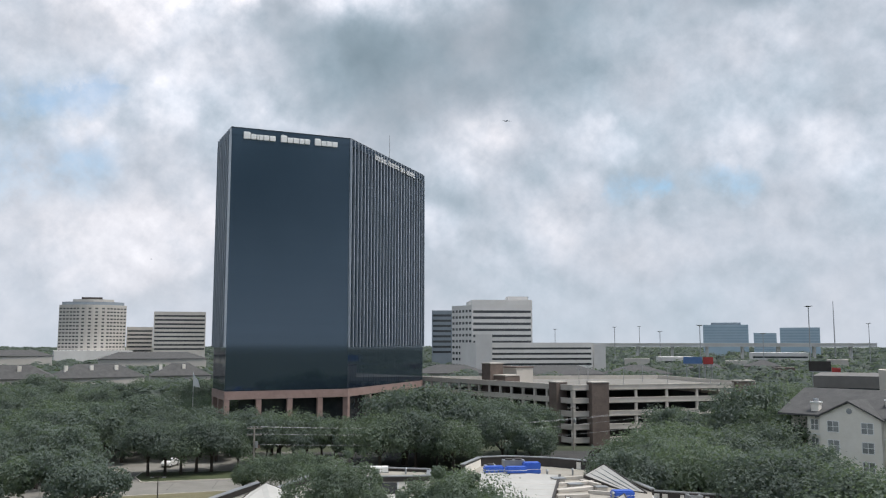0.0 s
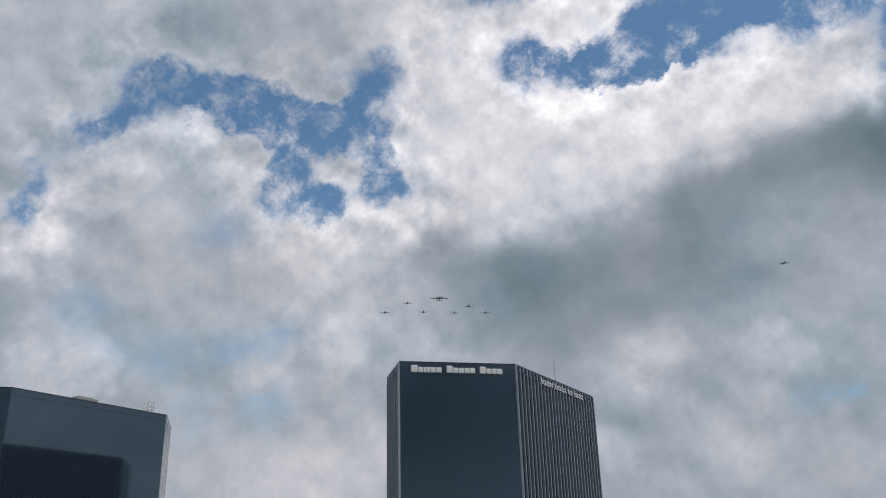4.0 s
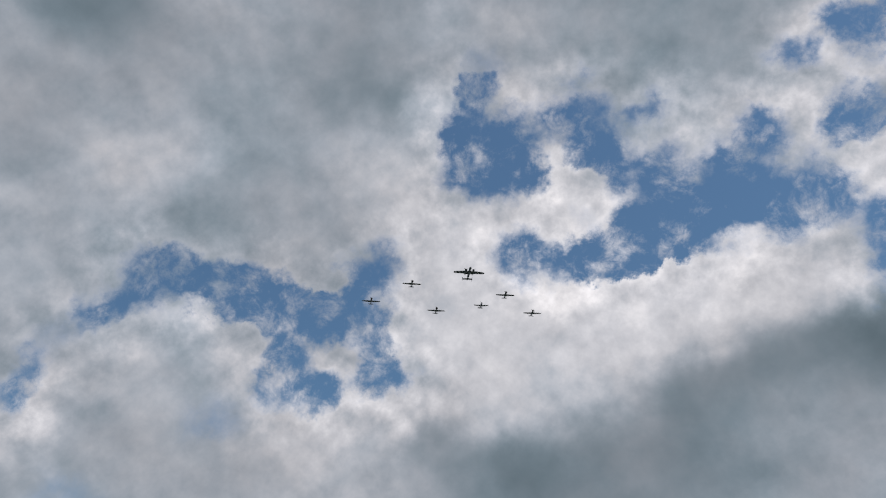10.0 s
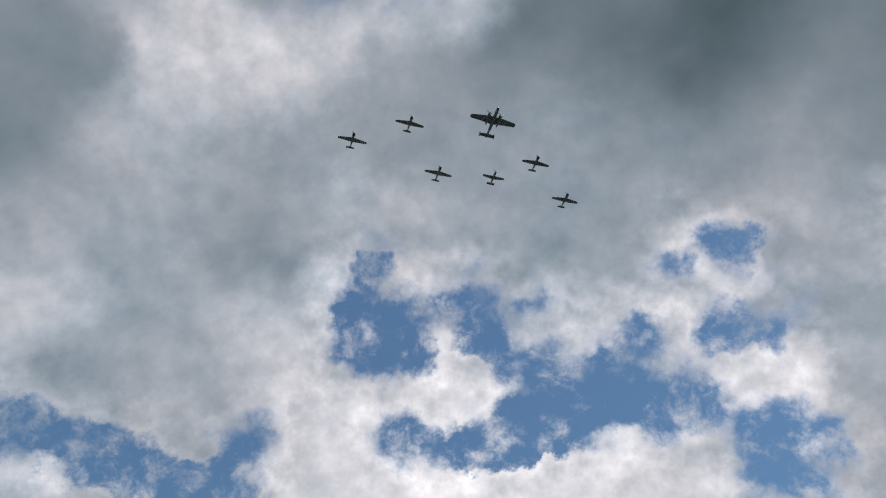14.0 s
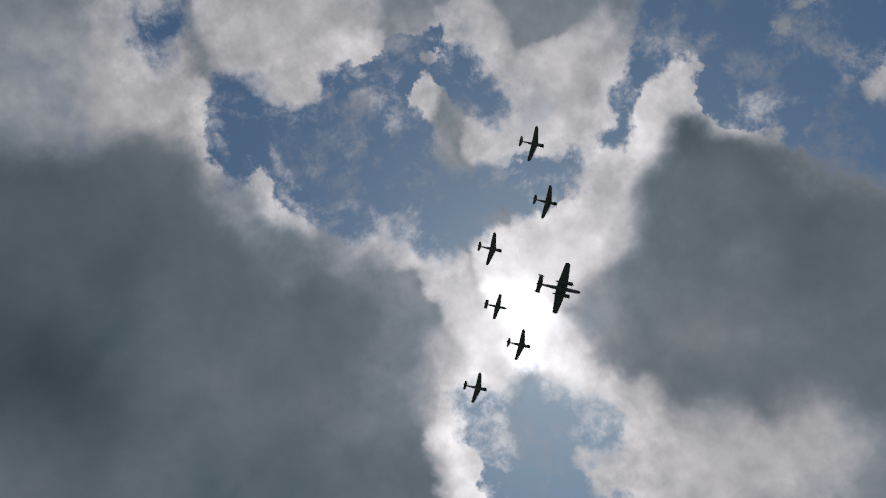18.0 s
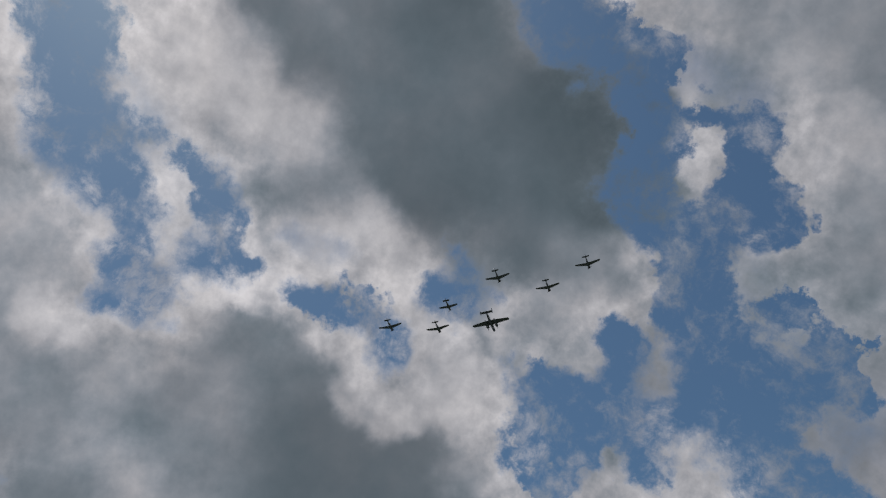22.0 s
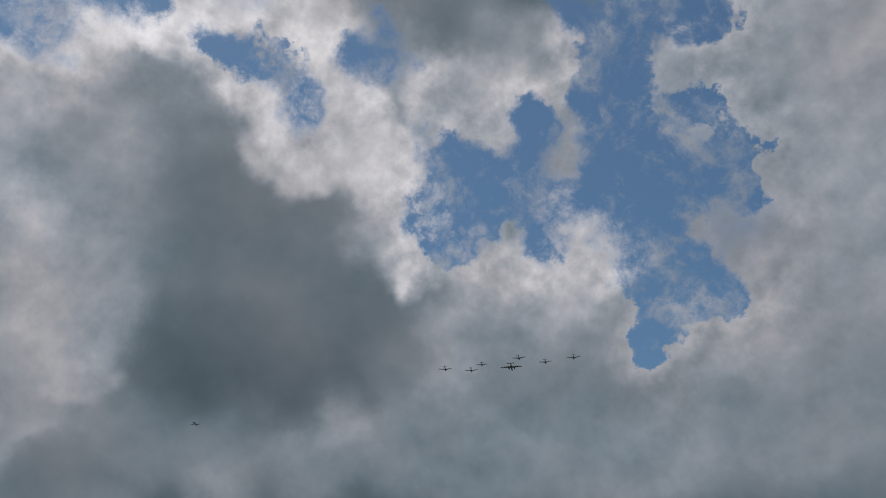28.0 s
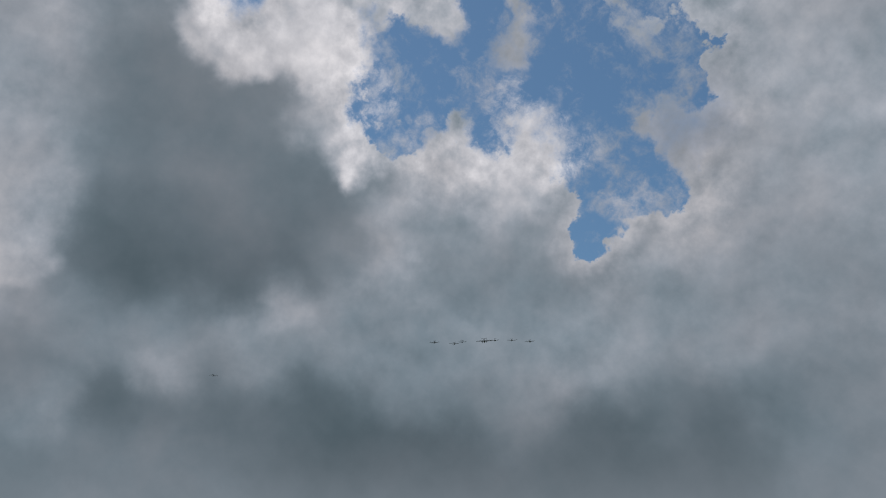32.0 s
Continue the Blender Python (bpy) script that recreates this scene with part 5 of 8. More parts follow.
            for q in range(40):
                xx = x0 + q * 7.6 / 39
                box(bars, xx - 0.02, xx + 0.02, 1.4, 1.44, z - 0.5, z + 0.5, m)
            box(bars, x0, x0 + 7.6, 1.38, 1.46, z + 0.5, z + 0.56, m)
            part("railing", bars, M_TRIM, recess)
            part("pier", box(bmesh.new(), x0 + 3.7, x0 + 4.2, 0.0, 1.45, z - 0.5, z + 2.2, m), M_STUCCO, recess)
        for x in (22.8, 26.5, 29.6, 42.0, 46.0, 50.0):
            window(x, z, 0.0)
    return ob, m, eave


apt, apt_m, apt_eave = apartments()
for i, (x, y, z) in enumerate(((1.2, -0.9, 0.9), (11.9, -3.6, 1.6), (18.0, -3.6, 1.6), (25.6, -3.6, 1.6), (34.0, -3.6, 1.6), (3.6, -12.5, 1.45), (9.5, -12.5, 1.45), (13.6, -12.5, 1.5), (17.2, -12.5, 1.5), (21.5, -12.0, 1.6), (25.5, -12.0, 1.6))):
    ch = thing("chimney", "white stucco chimney with metal cap on the shingle roof", "chimney", apt_m @ Matrix.Translation((x, y, apt_eave)), "chimneys on the apartment roof")
    part("flue", boxes((-0.6, 0.6, -0.6, 0.6, -0.5, z + 0.9)), M_STUCCO, ch)
    part("shoulder", boxes((-0.75, 0.75, -0.75, 0.75, z + 0.9, z + 1.1)), M_WHITE, ch)
    part("cap", tube(bmesh.new(), (0, 0, z + 1.1), (0, 0, z + 1.6), 0.5, 0.38, 10), M_METAL, ch)


# foreground roofs
def roof_plate(name, corners, thick, mat, parent, label=""):
    bm = bmesh.new()
    up = [bm.verts.new(c) for c in corners]
    dn = [bm.verts.new((x, y, z - thick)) for x, y, z in corners]
    n = len(corners)
    bm.faces.new(up), bm.faces.new(dn[::-1])
    for i in range(n):
        bm.faces.new((dn[i], dn[(i + 1) % n], up[(i + 1) % n], up[i]))
    bmesh.ops.recalc_face_normals(bm, faces=bm.faces)
    return part(name, bm, mat, parent, label)


def rail_box(bm, p, q, half, rise, drop):
    """A bar along the sloping line p to q."""
    p, q = Vector(p), Vector(q)
    side = (q - p).cross(Vector((0, 0, 1))).normalized() * half
    vs = []
    for c in (p, q):
        vs.append([bm.verts.new(c + k) for k in (side + Vector((0, 0, rise)), -side + Vector((0, 0, rise)), -side - Vector((0, 0, drop)), side - Vector((0, 0, drop)))])
    a, b = vs
    bm.faces.new(a[::-1]), bm.faces.new(b)
    for i in range(4):
        bm.faces.new((a[i], a[(i + 1) % 4], b[(i + 1) % 4], b[i]))
    return bm


def sloped_roof(label, corners, floor=0.0):
    """A pitched roof plane on cream walls, with a dark edge board all round."""
    ob = thing("pitched_roof_wing", label, "building")
    c = [sum(p[i] for p in corners) / len(corners) for i in range(2)]
    roof = roof_plate("roof", corners, 0.22, M_ROOF, ob, "pale membrane slope")
    low = min(p[2] for p in corners)
    bm = bmesh.new()
    inset = [(c[0] + (x - c[0]) * 0.94, c[1] + (y - c[1]) * 0.94, z) for x, y, z in corners]
    up = [bm.verts.new((x, y, z - 0.26)) for x, y, z in inset]
    dn = [bm.verts.new((x, y, floor)) for x, y, z in inset]
    n = len(corners)
    bm.faces.new(up), bm.faces.new(dn[::-1])
    for i in range(n):
        bm.faces.new((dn[i], dn[(i + 1) % n], up[(i + 1) % n], up[i]))
    bmesh.ops.recalc_face_normals(bm, faces=bm.faces)
    part("wall", bm, M_STUCCO, ob)
    for i in range(n):
        p, q = Vector(corners[i]), Vector(corners[(i + 1) % n])
        part("edge_board", rail_box(bmesh.new(), p, q, 0.07, 0.05, 0.34), M_TRIM, roof)
    a, b, d_ = Vector(corners[0]), Vector(corners[1]), Vector(corners[-1])
    for k in range(1, 4):
        p, q = a.lerp(d_, k / 4), b.lerp(Vector(corners[2]), k / 4)
        part("seam", rail_box(bmesh.new(), p.lerp(q, 0.03), p.lerp(q, 0.97), 0.03, 0.02, 0.05), M_METAL, roof)
    return ob


def parapet(ob, p, q, top, high, panels=()):
    """Dark parapet with pale coping; panels are (from, to) shares that are light."""
    m, length = edge_frame(p, q)
    wall = part("parapet", boxes((0, length, -0.28, 0.1, top - high, top - 0.14, m)), M_TRIM, ob, "dark fascia band")
    part("coping", boxes((-0.05, length + 0.05, -0.4, 0.2, top - 0.13, top, m)), M_METAL, wall)
    for f0, f1 in panels:
        part("panel", boxes((length * f0, length * f1, -0.32, -0.2, top - high, top - 0.35, m)), M_STUCCO, wall, "cream wall panel")


# middle building: curved far parapet, white membrane field, cluttered gravel roof
mid = thing("low_building", "low cream building with dark parapet, white membrane and gravel roof", "building")
MID = [(2.5, 82), (20.5, 82), (24.2, 100), (21.6, 115.7), (15, 120), (9, 121.8), (5.1, 120.6), (2.4, 113.2)]
part("wall", prism(MID, 0, 6.5), M_STUCCO, mid)
part("roof", prism([(12 + (x - 12) * 0.985, 102 + (y - 102) * 0.985) for x, y in MID], 6.51, 6.9), M_GRAVEL, mid, "tan gravel roof")
parapet(mid, MID[3], MID[4], 8.2, 1.6, ((0.02, 0.2), (0.42, 0.5)))
parapet(mid, MID[4], MID[5], 8.2, 1.6)
parapet(mid, MID[5], MID[6], 8.2, 1.6)
parapet(mid, MID[6], MID[7], 8.2, 1.6, ((0.05, 0.9),))
parapet(mid, MID[2], MID[3], 7.3, 0.8)
parapet(mid, MID[7], MID[0], 7.3, 0.8)
field = roof_plate("membrane", [(3.2, 84, 7.2), (10.2, 84.5, 7.25), (14.8, 109.8, 7.3), (4.9, 114.2, 7.2)], 0.28, M_ROOF, mid, "white roofing membrane")
for k in range(1, 7):
    f = k / 7
    p, q = Vector((3.2, 84, 7.2)).lerp(Vector((4.9, 114.2, 7.2)), f), Vector((10.2, 84.5, 7.25)).lerp(Vector((14.8, 109.8, 7.3)), f)
    part("seam", rail_box(bmesh.new(), p, q, 0.06, 0.012, 0.03), M_CREAM, field)
part("ridge_flashing", rail_box(bmesh.new(), (10.2, 84.5, 7.25), (14.8, 109.8, 7.3), 0.14, 0.12, 0.3), M_TRIM, field, "dark metal flashing")
for p, q, w in (((13.6, 104, 7.0), (18.2, 105.5, 7.05), 0.35), ((13.0, 99.5, 7.0), (17.4, 101.2, 7.1), 0.5), ((15.2, 108.6, 7.0), (18.6, 109.4, 7.1), 0.3), ((12.6, 96.0, 7.0), (16.2, 96.4, 7.05), 0.3), ((17.0, 106.8, 7.0), (18.6, 103.0, 7.1), 0.25), ((16.6, 99.0, 7.0), (19.6, 97.2, 7.1), 0.2)):
    part("roof_beam", rail_box(bmesh.new(), p, q, w, 0.25, 0.1), M_CREAM, mid)
for x, y, w, l_ in ((15.6, 102.6, 1.6, 1.1), (14.2, 106.8, 1.4, 1.2), (18.3, 100.6, 1.3, 0.9)):
    hatch = thing("roof_hatch", "grey metal roof hatch on gravel roof", "roof hatch", pose(x, y, 6.9, 0, 0, 14), "roof hatches")
    part("curb", boxes((-w / 2, w / 2, -l_ / 2, l_ / 2, 0, 0.45)), M_CREAM, hatch)
    part("lid", boxes((-w / 2 - 0.08, w / 2 + 0.08, -l_ / 2 - 0.08, l_ / 2 + 0.08, 0.45, 0.55)), M_METAL, hatch)
for x, y, z in ((13.4, 111.4, 6.9), (16.8, 112.2, 6.9), (19.2, 110.8, 6.9), (12.2, 115.5, 6.9), (6.8, 116.6, 6.9), (18.6, 95.0, 6.9), (30.8, 94, 5.4), (35.6, 92, 5.4), (-5.0, 116.5, 6.4)):
    vent = thing("vent_pipe", "short grey metal vent pipe on the roof", "vent pipe", pose(x, y, z), "roof vents")
    part("pipe", tube(bmesh.new(), (0, 0, 0), (0, 0, 0.7), 0.12, 0.12, 8), M_METAL, vent)
    part("cowl", tube(bmesh.new(), (0, 0, 0.7), (0, 0, 0.9), 0.24, 0.1, 8), M_METAL, vent)
sloped_roof("cream wing with a white pitched roof and dark edge", [(17.5, 107.7, 7.6), (20.9, 101.1, 6.9), (23.2, 98.8, 7.0), (20.0, 107.5, 9.0)], 6.4)
sloped_roof("cream wing with a white butterfly roof slope", [(12.2, 86, 6.5), (16.3, 86, 6.2), (16.5, 91.9, 6.7), (13.2, 93.4, 7.6)], 3.0)
sloped_roof("cream wing with a white butterfly roof slope", [(16.34, 86, 6.2), (18.9, 87.5, 7.6), (19.3, 92.4, 8.0), (16.54, 91.9, 6.7)], 3.0)

# building with pilasters on its parapet
east = thing("low_building", "low cream building with dark parapet and cream panels", "building")
EAST = [(25.2, 82), (37.0, 84), (39.4, 97.5), (24.8, 103.2)]
part("wall", prism(EAST, 0, 5.0), M_STUCCO, east)
part("roof", prism([(32 + (x - 32) * 0.98, 92 + (y - 92) * 0.98) for x, y in EAST], 5.01, 5.4), M_GRAVEL, east, "tan gravel roof")
parapet(east, EAST[2], EAST[3], 6.6, 1.5, ((0.02, 0.1), (0.12, 0.2), (0.40, 0.43), (0.58, 0.61), (0.76, 0.79), (0.88, 0.92), (0.94, 0.99)))
parapet(east, EAST[3], EAST[0], 5.9, 0.9)
sloped_roof("white sloping roof end of the low building", [(39.6, 97.4, 6.6), (37.2, 84, 6.4), (42.6, 84.5, 4.0), (44.3, 99.1, 4.1)])
sloped_roof("small white lean-to roof between the buildings", [(22.0, 100.5, 6.6), (23.0, 96.5, 6.0), (24.9, 97.0, 5.2), (24.4, 101.5, 5.6)])

# west wing with dark window strip, pitched slopes before it
west = thing("low_building", "low cream building with dark window strip and flat roof", "building")
WEST = [(-14.2, 112.0), (-1.8, 113.4), (-1.8, 118.2), (-13.9, 121.0)]
part("wall", prism(WEST, 0, 5.95), M_STUCCO, west)
part("roof", prism([(-8 + (x + 8) * 0.985, 116 + (y - 116) * 0.985) for x, y in WEST], 5.96, 6.4), M_GRAVEL, west, "tan gravel roof")
parapet(west, WEST[0], WEST[1], 6.75, 0.75)
parapet(west, WEST[1], WEST[2], 6.75, 0.75)
parapet(west, WEST[2], WEST[3], 6.9, 0.8)
m, length = edge_frame(WEST[0], WEST[1])
strip = part("window", box(bmesh.new(), 4.6, 8.4, -0.2, 0.03, 4.5, 5.9, m), M_PANE, west)
part("window_post", box(bmesh.new(), 4.4, 4.7, -0.2, 0.12, 4.4, 5.95, m), M_WHITE, strip)
part("window_post", box(bmesh.new(), 8.3, 8.5, -0.2, 0.12, 4.4, 5.95, m), M_WHITE, strip)
unit = thing("roof_unit", "low white metal unit on the flat roof", "roof unit", pose(-9.4, 118.2, 6.4, 0, 0, 4))
part("case", boxes((-1.9, 1.9, -0.8, 0.8, 0.1, 0.75)), M_WHITE, unit)
part("skid", boxes((-2.0, 2.0, -0.7, -0.5, 0, 0.1)), M_METAL, unit)
sloped_roof("low white membrane roof before the window strip", [(-12.5, 97, 4.3), (-0.5, 97, 4.3), (-1.0, 113.2, 4.5), (-13.8, 111.8, 4.5)])
sloped_roof("cream wing with a white pitched roof and dark edge", [(-25.5, 97, 4.2), (-18.4, 97, 3.5), (-17.9, 110.2, 4.5), (-22.8, 111.9, 6.0), (-24.4, 109.8, 5.2)])
for p, q in (((-29.1, 104.6, 5.0), (-23.9, 112.1, 6.1)), ((-21.2, 111.5, 5.5), (-14.1, 118.1, 7.6))):
    ob = thing("sloping_wall", "cream wall with a dark sloping parapet", "wall")
    a, b = Vector(p), Vector(q)
    part("wall", rail_box(bmesh.new(), a + Vector((0, 0, -0.8)), b + Vector((0, 0, -0.8)), 0.3, 0.0, 4.4), M_STUCCO, ob)
    part("fascia", rail_box(bmesh.new(), a, b, 0.38, -0.1, 0.79), M_TRIM, ob, "dark fascia band")
    part("coping", rail_box(bmesh.new(), a, b, 0.46, 0.0, 0.09), M_METAL, ob)
for x, y, w, d_, hh, z in ((6.6, 112.8, 2.6, 1.3, 0.8, 7.2), (9.4, 111.8, 2.7, 1.4, 0.8, 7.3), (11.6, 113.6, 2.2, 1.5, 1.5, 6.9), (34.4, 95.2, 1.6, 1.3, 1.1, 5.4), (37.2, 94.0, 1.8, 1.2, 0.5, 5.4), (19.8, 95.8, 2.4, 1.4, 0.9, 6.9)):
    tb = thing("tarp_bundle", "bright blue tarpaulin bundle on the pale roof", "tarpaulin", pose(x, y, z, 0, 0, 8), "blue bundles on the roof")
    bm = boxes((-w / 2, w / 2, -d_ / 2, d_ / 2, 0, hh))
    bmesh.ops.bevel(bm, geom=bm.edges[:] + bm.verts[:], offset=0.14, segments=2, affect="EDGES")
    part("cover", bm, M_TARP, tb)
    part("rope", boxes((-w / 2 - 0.02, w / 2 + 0.02, -d_ / 2 - 0.02, d_ / 2 + 0.02, hh * 0.42, hh * 0.42 + 0.04)), M_WHITE, tb)
for x, y, z in ((8.7, 114.9, 6.9), (10.0, 115.2, 6.9), (28.2, 97.6, 5.4), (6.3, 115.0, 6.9)):
    ac = thing("air_conditioner", "grey metal air conditioner on the flat roof", "air conditioner", pose(x, y, z, 0, 0, 10), "air conditioners on the roofs")
    part("case", boxes((-0.75, 0.75, -0.7, 0.7, 0.15, 1.6 if x > 7 else 0.9)), M_METAL, ac)
    part("fan_ring", tube(bmesh.new(), (0, 0, 1.6 if x > 7 else 0.9), (0, 0, 1.75 if x > 7 else 1.05), 0.5, 0.5, 16), M_TRIM, ac)
    for sx in (-0.5, 0.5):
        part("skid", boxes((sx - 0.08, sx + 0.08, -0.75, 0.75, 0, 0.15)), M_METAL, ac)
    for q in range(5):
        part("louvre", boxes((-0.62, 0.62, -0.74, -0.7, 0.3 + 0.12 * q, 0.36 + 0.12 * q)), M_TRIM, ac)
pipes = thing("roof_pipes", "thin pale conduit frame on the flat roof", "pipes", pose(28, 95.5, 5.4))
for x in (-2.5, -1, 0.6, 2.2, 4.0):
    part("post", tube(bmesh.new(), (x, 0, 0), (x, 0, 0.9), 0.04, 0.04, 6), M_WHITE, pipes)
part("rail", tube(bmesh.new(), (-2.6, 0, 0.9), (4.2, 0, 0.9), 0.04, 0.04, 6), M_WHITE, pipes)
part("rail", tube(bmesh.new(), (-2.6, 0, 0.45), (4.2, 0, 0.45), 0.04, 0.04, 6), M_WHITE, pipes)
# lamps on the garage deck
for x, y in ((34, 214), (46, 218), (58, 221), (70, 224), (40, 236), (56, 240), (20, 236)):
    post = thing("deck_lamp", "slim grey lamp post on the garage deck", "lamp post", pose(x, y, 13.0), "lamp posts on the deck")
    part("pole", tube(bmesh.new(), (0, 0, 0), (0, 0, 4.6), 0.08, 0.06, 6), M_METAL, post)
    part("lamp_head", boxes((-0.7, 0.7, -0.15, 0.15, 4.55, 4.7)), M_METAL, post)


# ---- poles, masts, wires, boards ----
def wood_pole(x, y, top, arms):
    ob = thing("utility_pole", "weathered wooden utility pole with cross-arms and transformer", "utility pole", pose(x, y, 0), "utility poles")
    part("pole", tube(bmesh.new(), (0, 0, 0), (0, 0, top), 0.2, 0.13), M_WOOD, ob)
    for k in range(arms):
        z = top - 0.4 - 1.1 * k
        arm = part("crossarm", boxes((-1.3, 1.3, -0.08, 0.08, z, z + 0.16)), M_WOOD, ob)
        for xx in (-1.1, -0.5, 0.5, 1.1):
            part("insulator", tube(bmesh.new(), (xx, 0, z + 0.16), (xx, 0, z + 0.4), 0.06), M_METAL, arm)
    part("transformer", tube(bmesh.new(), (0.4, -0.1, top - 3.6), (0.4, -0.1, top - 2.5), 0.28, 0.28, 12), M_METAL, ob)
    return ob


PA, PB = polar(-12.35, 152), polar(13.2, 178)
wood_pole(*PA, 9.6, 2)
wood_pole(*PB, 10.2, 2)
wood_pole(*polar(8.6, 196), 9.6, 1)
wires = []
for k, (dz, side) in enumerate(((0, -1), (0, 1), (-1.2, -0.6), (-3.0, 0))):
    a, b = Vector((PA[0] + side, PA[1], 9.6 + dz)), Vector((PB[0] + side, PB[1], 10.2 + dz))
    cu = bpy.data.curves.new("wire", "CURVE")
    cu.dimensions, cu.bevel_depth, cu.bevel_resolution = "3D", 0.022, 1
    sp = cu.splines.new("POLY")
    sp.points.add(20)
    for i in range(21):
        f = i / 20
        p = a.lerp(b, f)
        sp.points[i].co = (p.x, p.y, p.z - 1.4 * 4 * f * (1 - f), 1)
    cu.materials.append(M_METAL)
    tagged(new("power_line", cu), "thin sagging power line between wooden poles", "power line", "power lines")


def light_mast(x, y, top, label):
    ob = thing("light_mast", label, "light mast", pose(x, y, 0), "tall light masts")
    part("pole", tube(bmesh.new(), (0, 0, 0), (0, 0, top), 0.45, 0.25), M_METAL, ob)
    part("lamp_ring", tube(bmesh.new(), (0, 0, top - 0.6), (0, 0, top), 1.0, 2.6, 12), M_METAL, ob)


for az, dist, top in ((16.8, 640, 36.5), (23.3, 560, 46.0), (11.4, 900, 40), (13.0, 980, 42), (7.5, 900, 38), (14.3, 800, 34), (26.6, 900, 42), (20.6, 700, 31)):
    light_mast(*polar(az, dist), top, "tall grey highway light mast with lamp ring")
lattice = thing("radio_mast", "thin grey lattice radio mast far away", "radio mast", pose(*polar(24.7, 1000), 0))
part("mast", tube(bmesh.new(), (0, 0, 0), (0, 0, 68), 0.9, 0.35, 4), M_METAL, lattice)
for az, dist, w, z0, z1, mt in ((16.3, 330, 6.7, 16.2, 18.7, M_BOARD), (23.8, 300, 6.6, 14.8, 18.0, M_TRIM), (17.25, 331, 3.6, 16.0, 18.6, M_RED), (24.7, 300, 2.6, 14.4, 16.0, M_RED)):
    bb = thing("billboard", "billboard panel on steel posts above the trees", "billboard", pose(*polar(az, dist), 0, 0, 0, -az))
    part("panel", boxes((-w / 2, w / 2, -0.2, 0.2, z0, z1)), mt, bb)
    part("frame", boxes((-w / 2 - 0.15, w / 2 + 0.15, -0.12, 0.25, z0 - 0.3, z0 - 0.02)), M_METAL, bb)
    for xx in (-w / 3, w / 3):
        part("post", tube(bmesh.new(), (xx, 0.3, 0), (xx, 0.3, z0), 0.2), M_METAL, bb)
lamp = thing("street_lamp", "slim street lamp with two arms by the road", "street lamp", pose(-43.2, 131.4, 0.12))
part("pole", tube(bmesh.new(), (0, 0, 0), (0, 0, 3.7), 0.09, 0.06), M_TRIM, lamp)
part("arm", boxes((-0.9, 0.9, -0.05, 0.05, 3.6, 3.7)), M_TRIM, lamp)
for s in (-0.9, 0.9):
    part("lamp_head", boxes((s - 0.25, s + 0.25, -0.14, 0.14, 3.5, 3.6)), M_METAL, lamp)
fp = thing("flag_pole", "white flag pole with a hanging flag", "flag pole", pose(*polar(-16.25, 215), 0))
part("pole", tube(bmesh.new(), (0, 0, 0), (0, 0, 17.0), 0.09, 0.05), M_WHITE, fp)
bm = bmesh.new()
for y in (-0.03, 0.03):
    for x, z in ((-0.08, 16.6), (-0.08, 13.6), (1.7, 13.2), (1.1, 14.9)):
        bm.verts.new((x, y + 0.25 * math.sin(2.2 * x), z))
bmesh.ops.convex_hull(bm, input=bm.verts)
part("flag", bm, M_WHITE, fp, "limp white flag")


# ---- cars ----
def make_car(label, paint, m):
    ob = thing("car", label, "car", m)
    prof = [(-2.2, 0.35), (-2.2, 0.85), (-1.9, 1.05), (-1.3, 1.15), (-0.7, 1.55), (0.6, 1.6), (1.3, 1.2), (2.1, 1.0), (2.25, 0.7), (2.2, 0.35)]
    bm = bmesh.new()
    loft(bm, [[(w, y, z if z < 1.2 else 1.2 + (z - 1.2) * (1 if abs(w) < 0.7 else 0.8)) for y, z in prof] for w in (-0.9, -0.68, 0.68, 0.9)])
    part("body", bm, paint, ob)
    part("windscreen", boxes((-0.66, 0.66, 0.75, 1.2, 1.18, 1.5)), M_PANE, ob)
    part("rear_window", boxes((-0.66, 0.66, -1.32, -0.8, 1.16, 1.48)), M_PANE, ob)
    for sx in (-0.82, 0.82):
        for sy in (-1.4, 1.4):
            wheel = part("wheel", tube(bmesh.new(), (sx - 0.1, sy, 0.33), (sx + 0.1, sy, 0.33), 0.33, 0.33, 14), M_RUBBER, ob)
            part("rim", tube(bmesh.new(), (sx - 0.12, sy, 0.33), (sx + 0.12, sy, 0.33), 0.2, 0.2, 10), M_METAL, wheel)
    return ob


make_car("white car parked under the trees", M_CAR, pose(-52.9, 167.9, 0.12, 0, 0, 172))
make_car("dark car on the street by the garage", M_TRIM, pose(*polar(10.3, 186), 0.12, 0, 0, 80))
make_car("blue car on the street behind trees", M_BLUECAR, pose(*polar(14.2, 180), 0.12, 0, 0, 95))


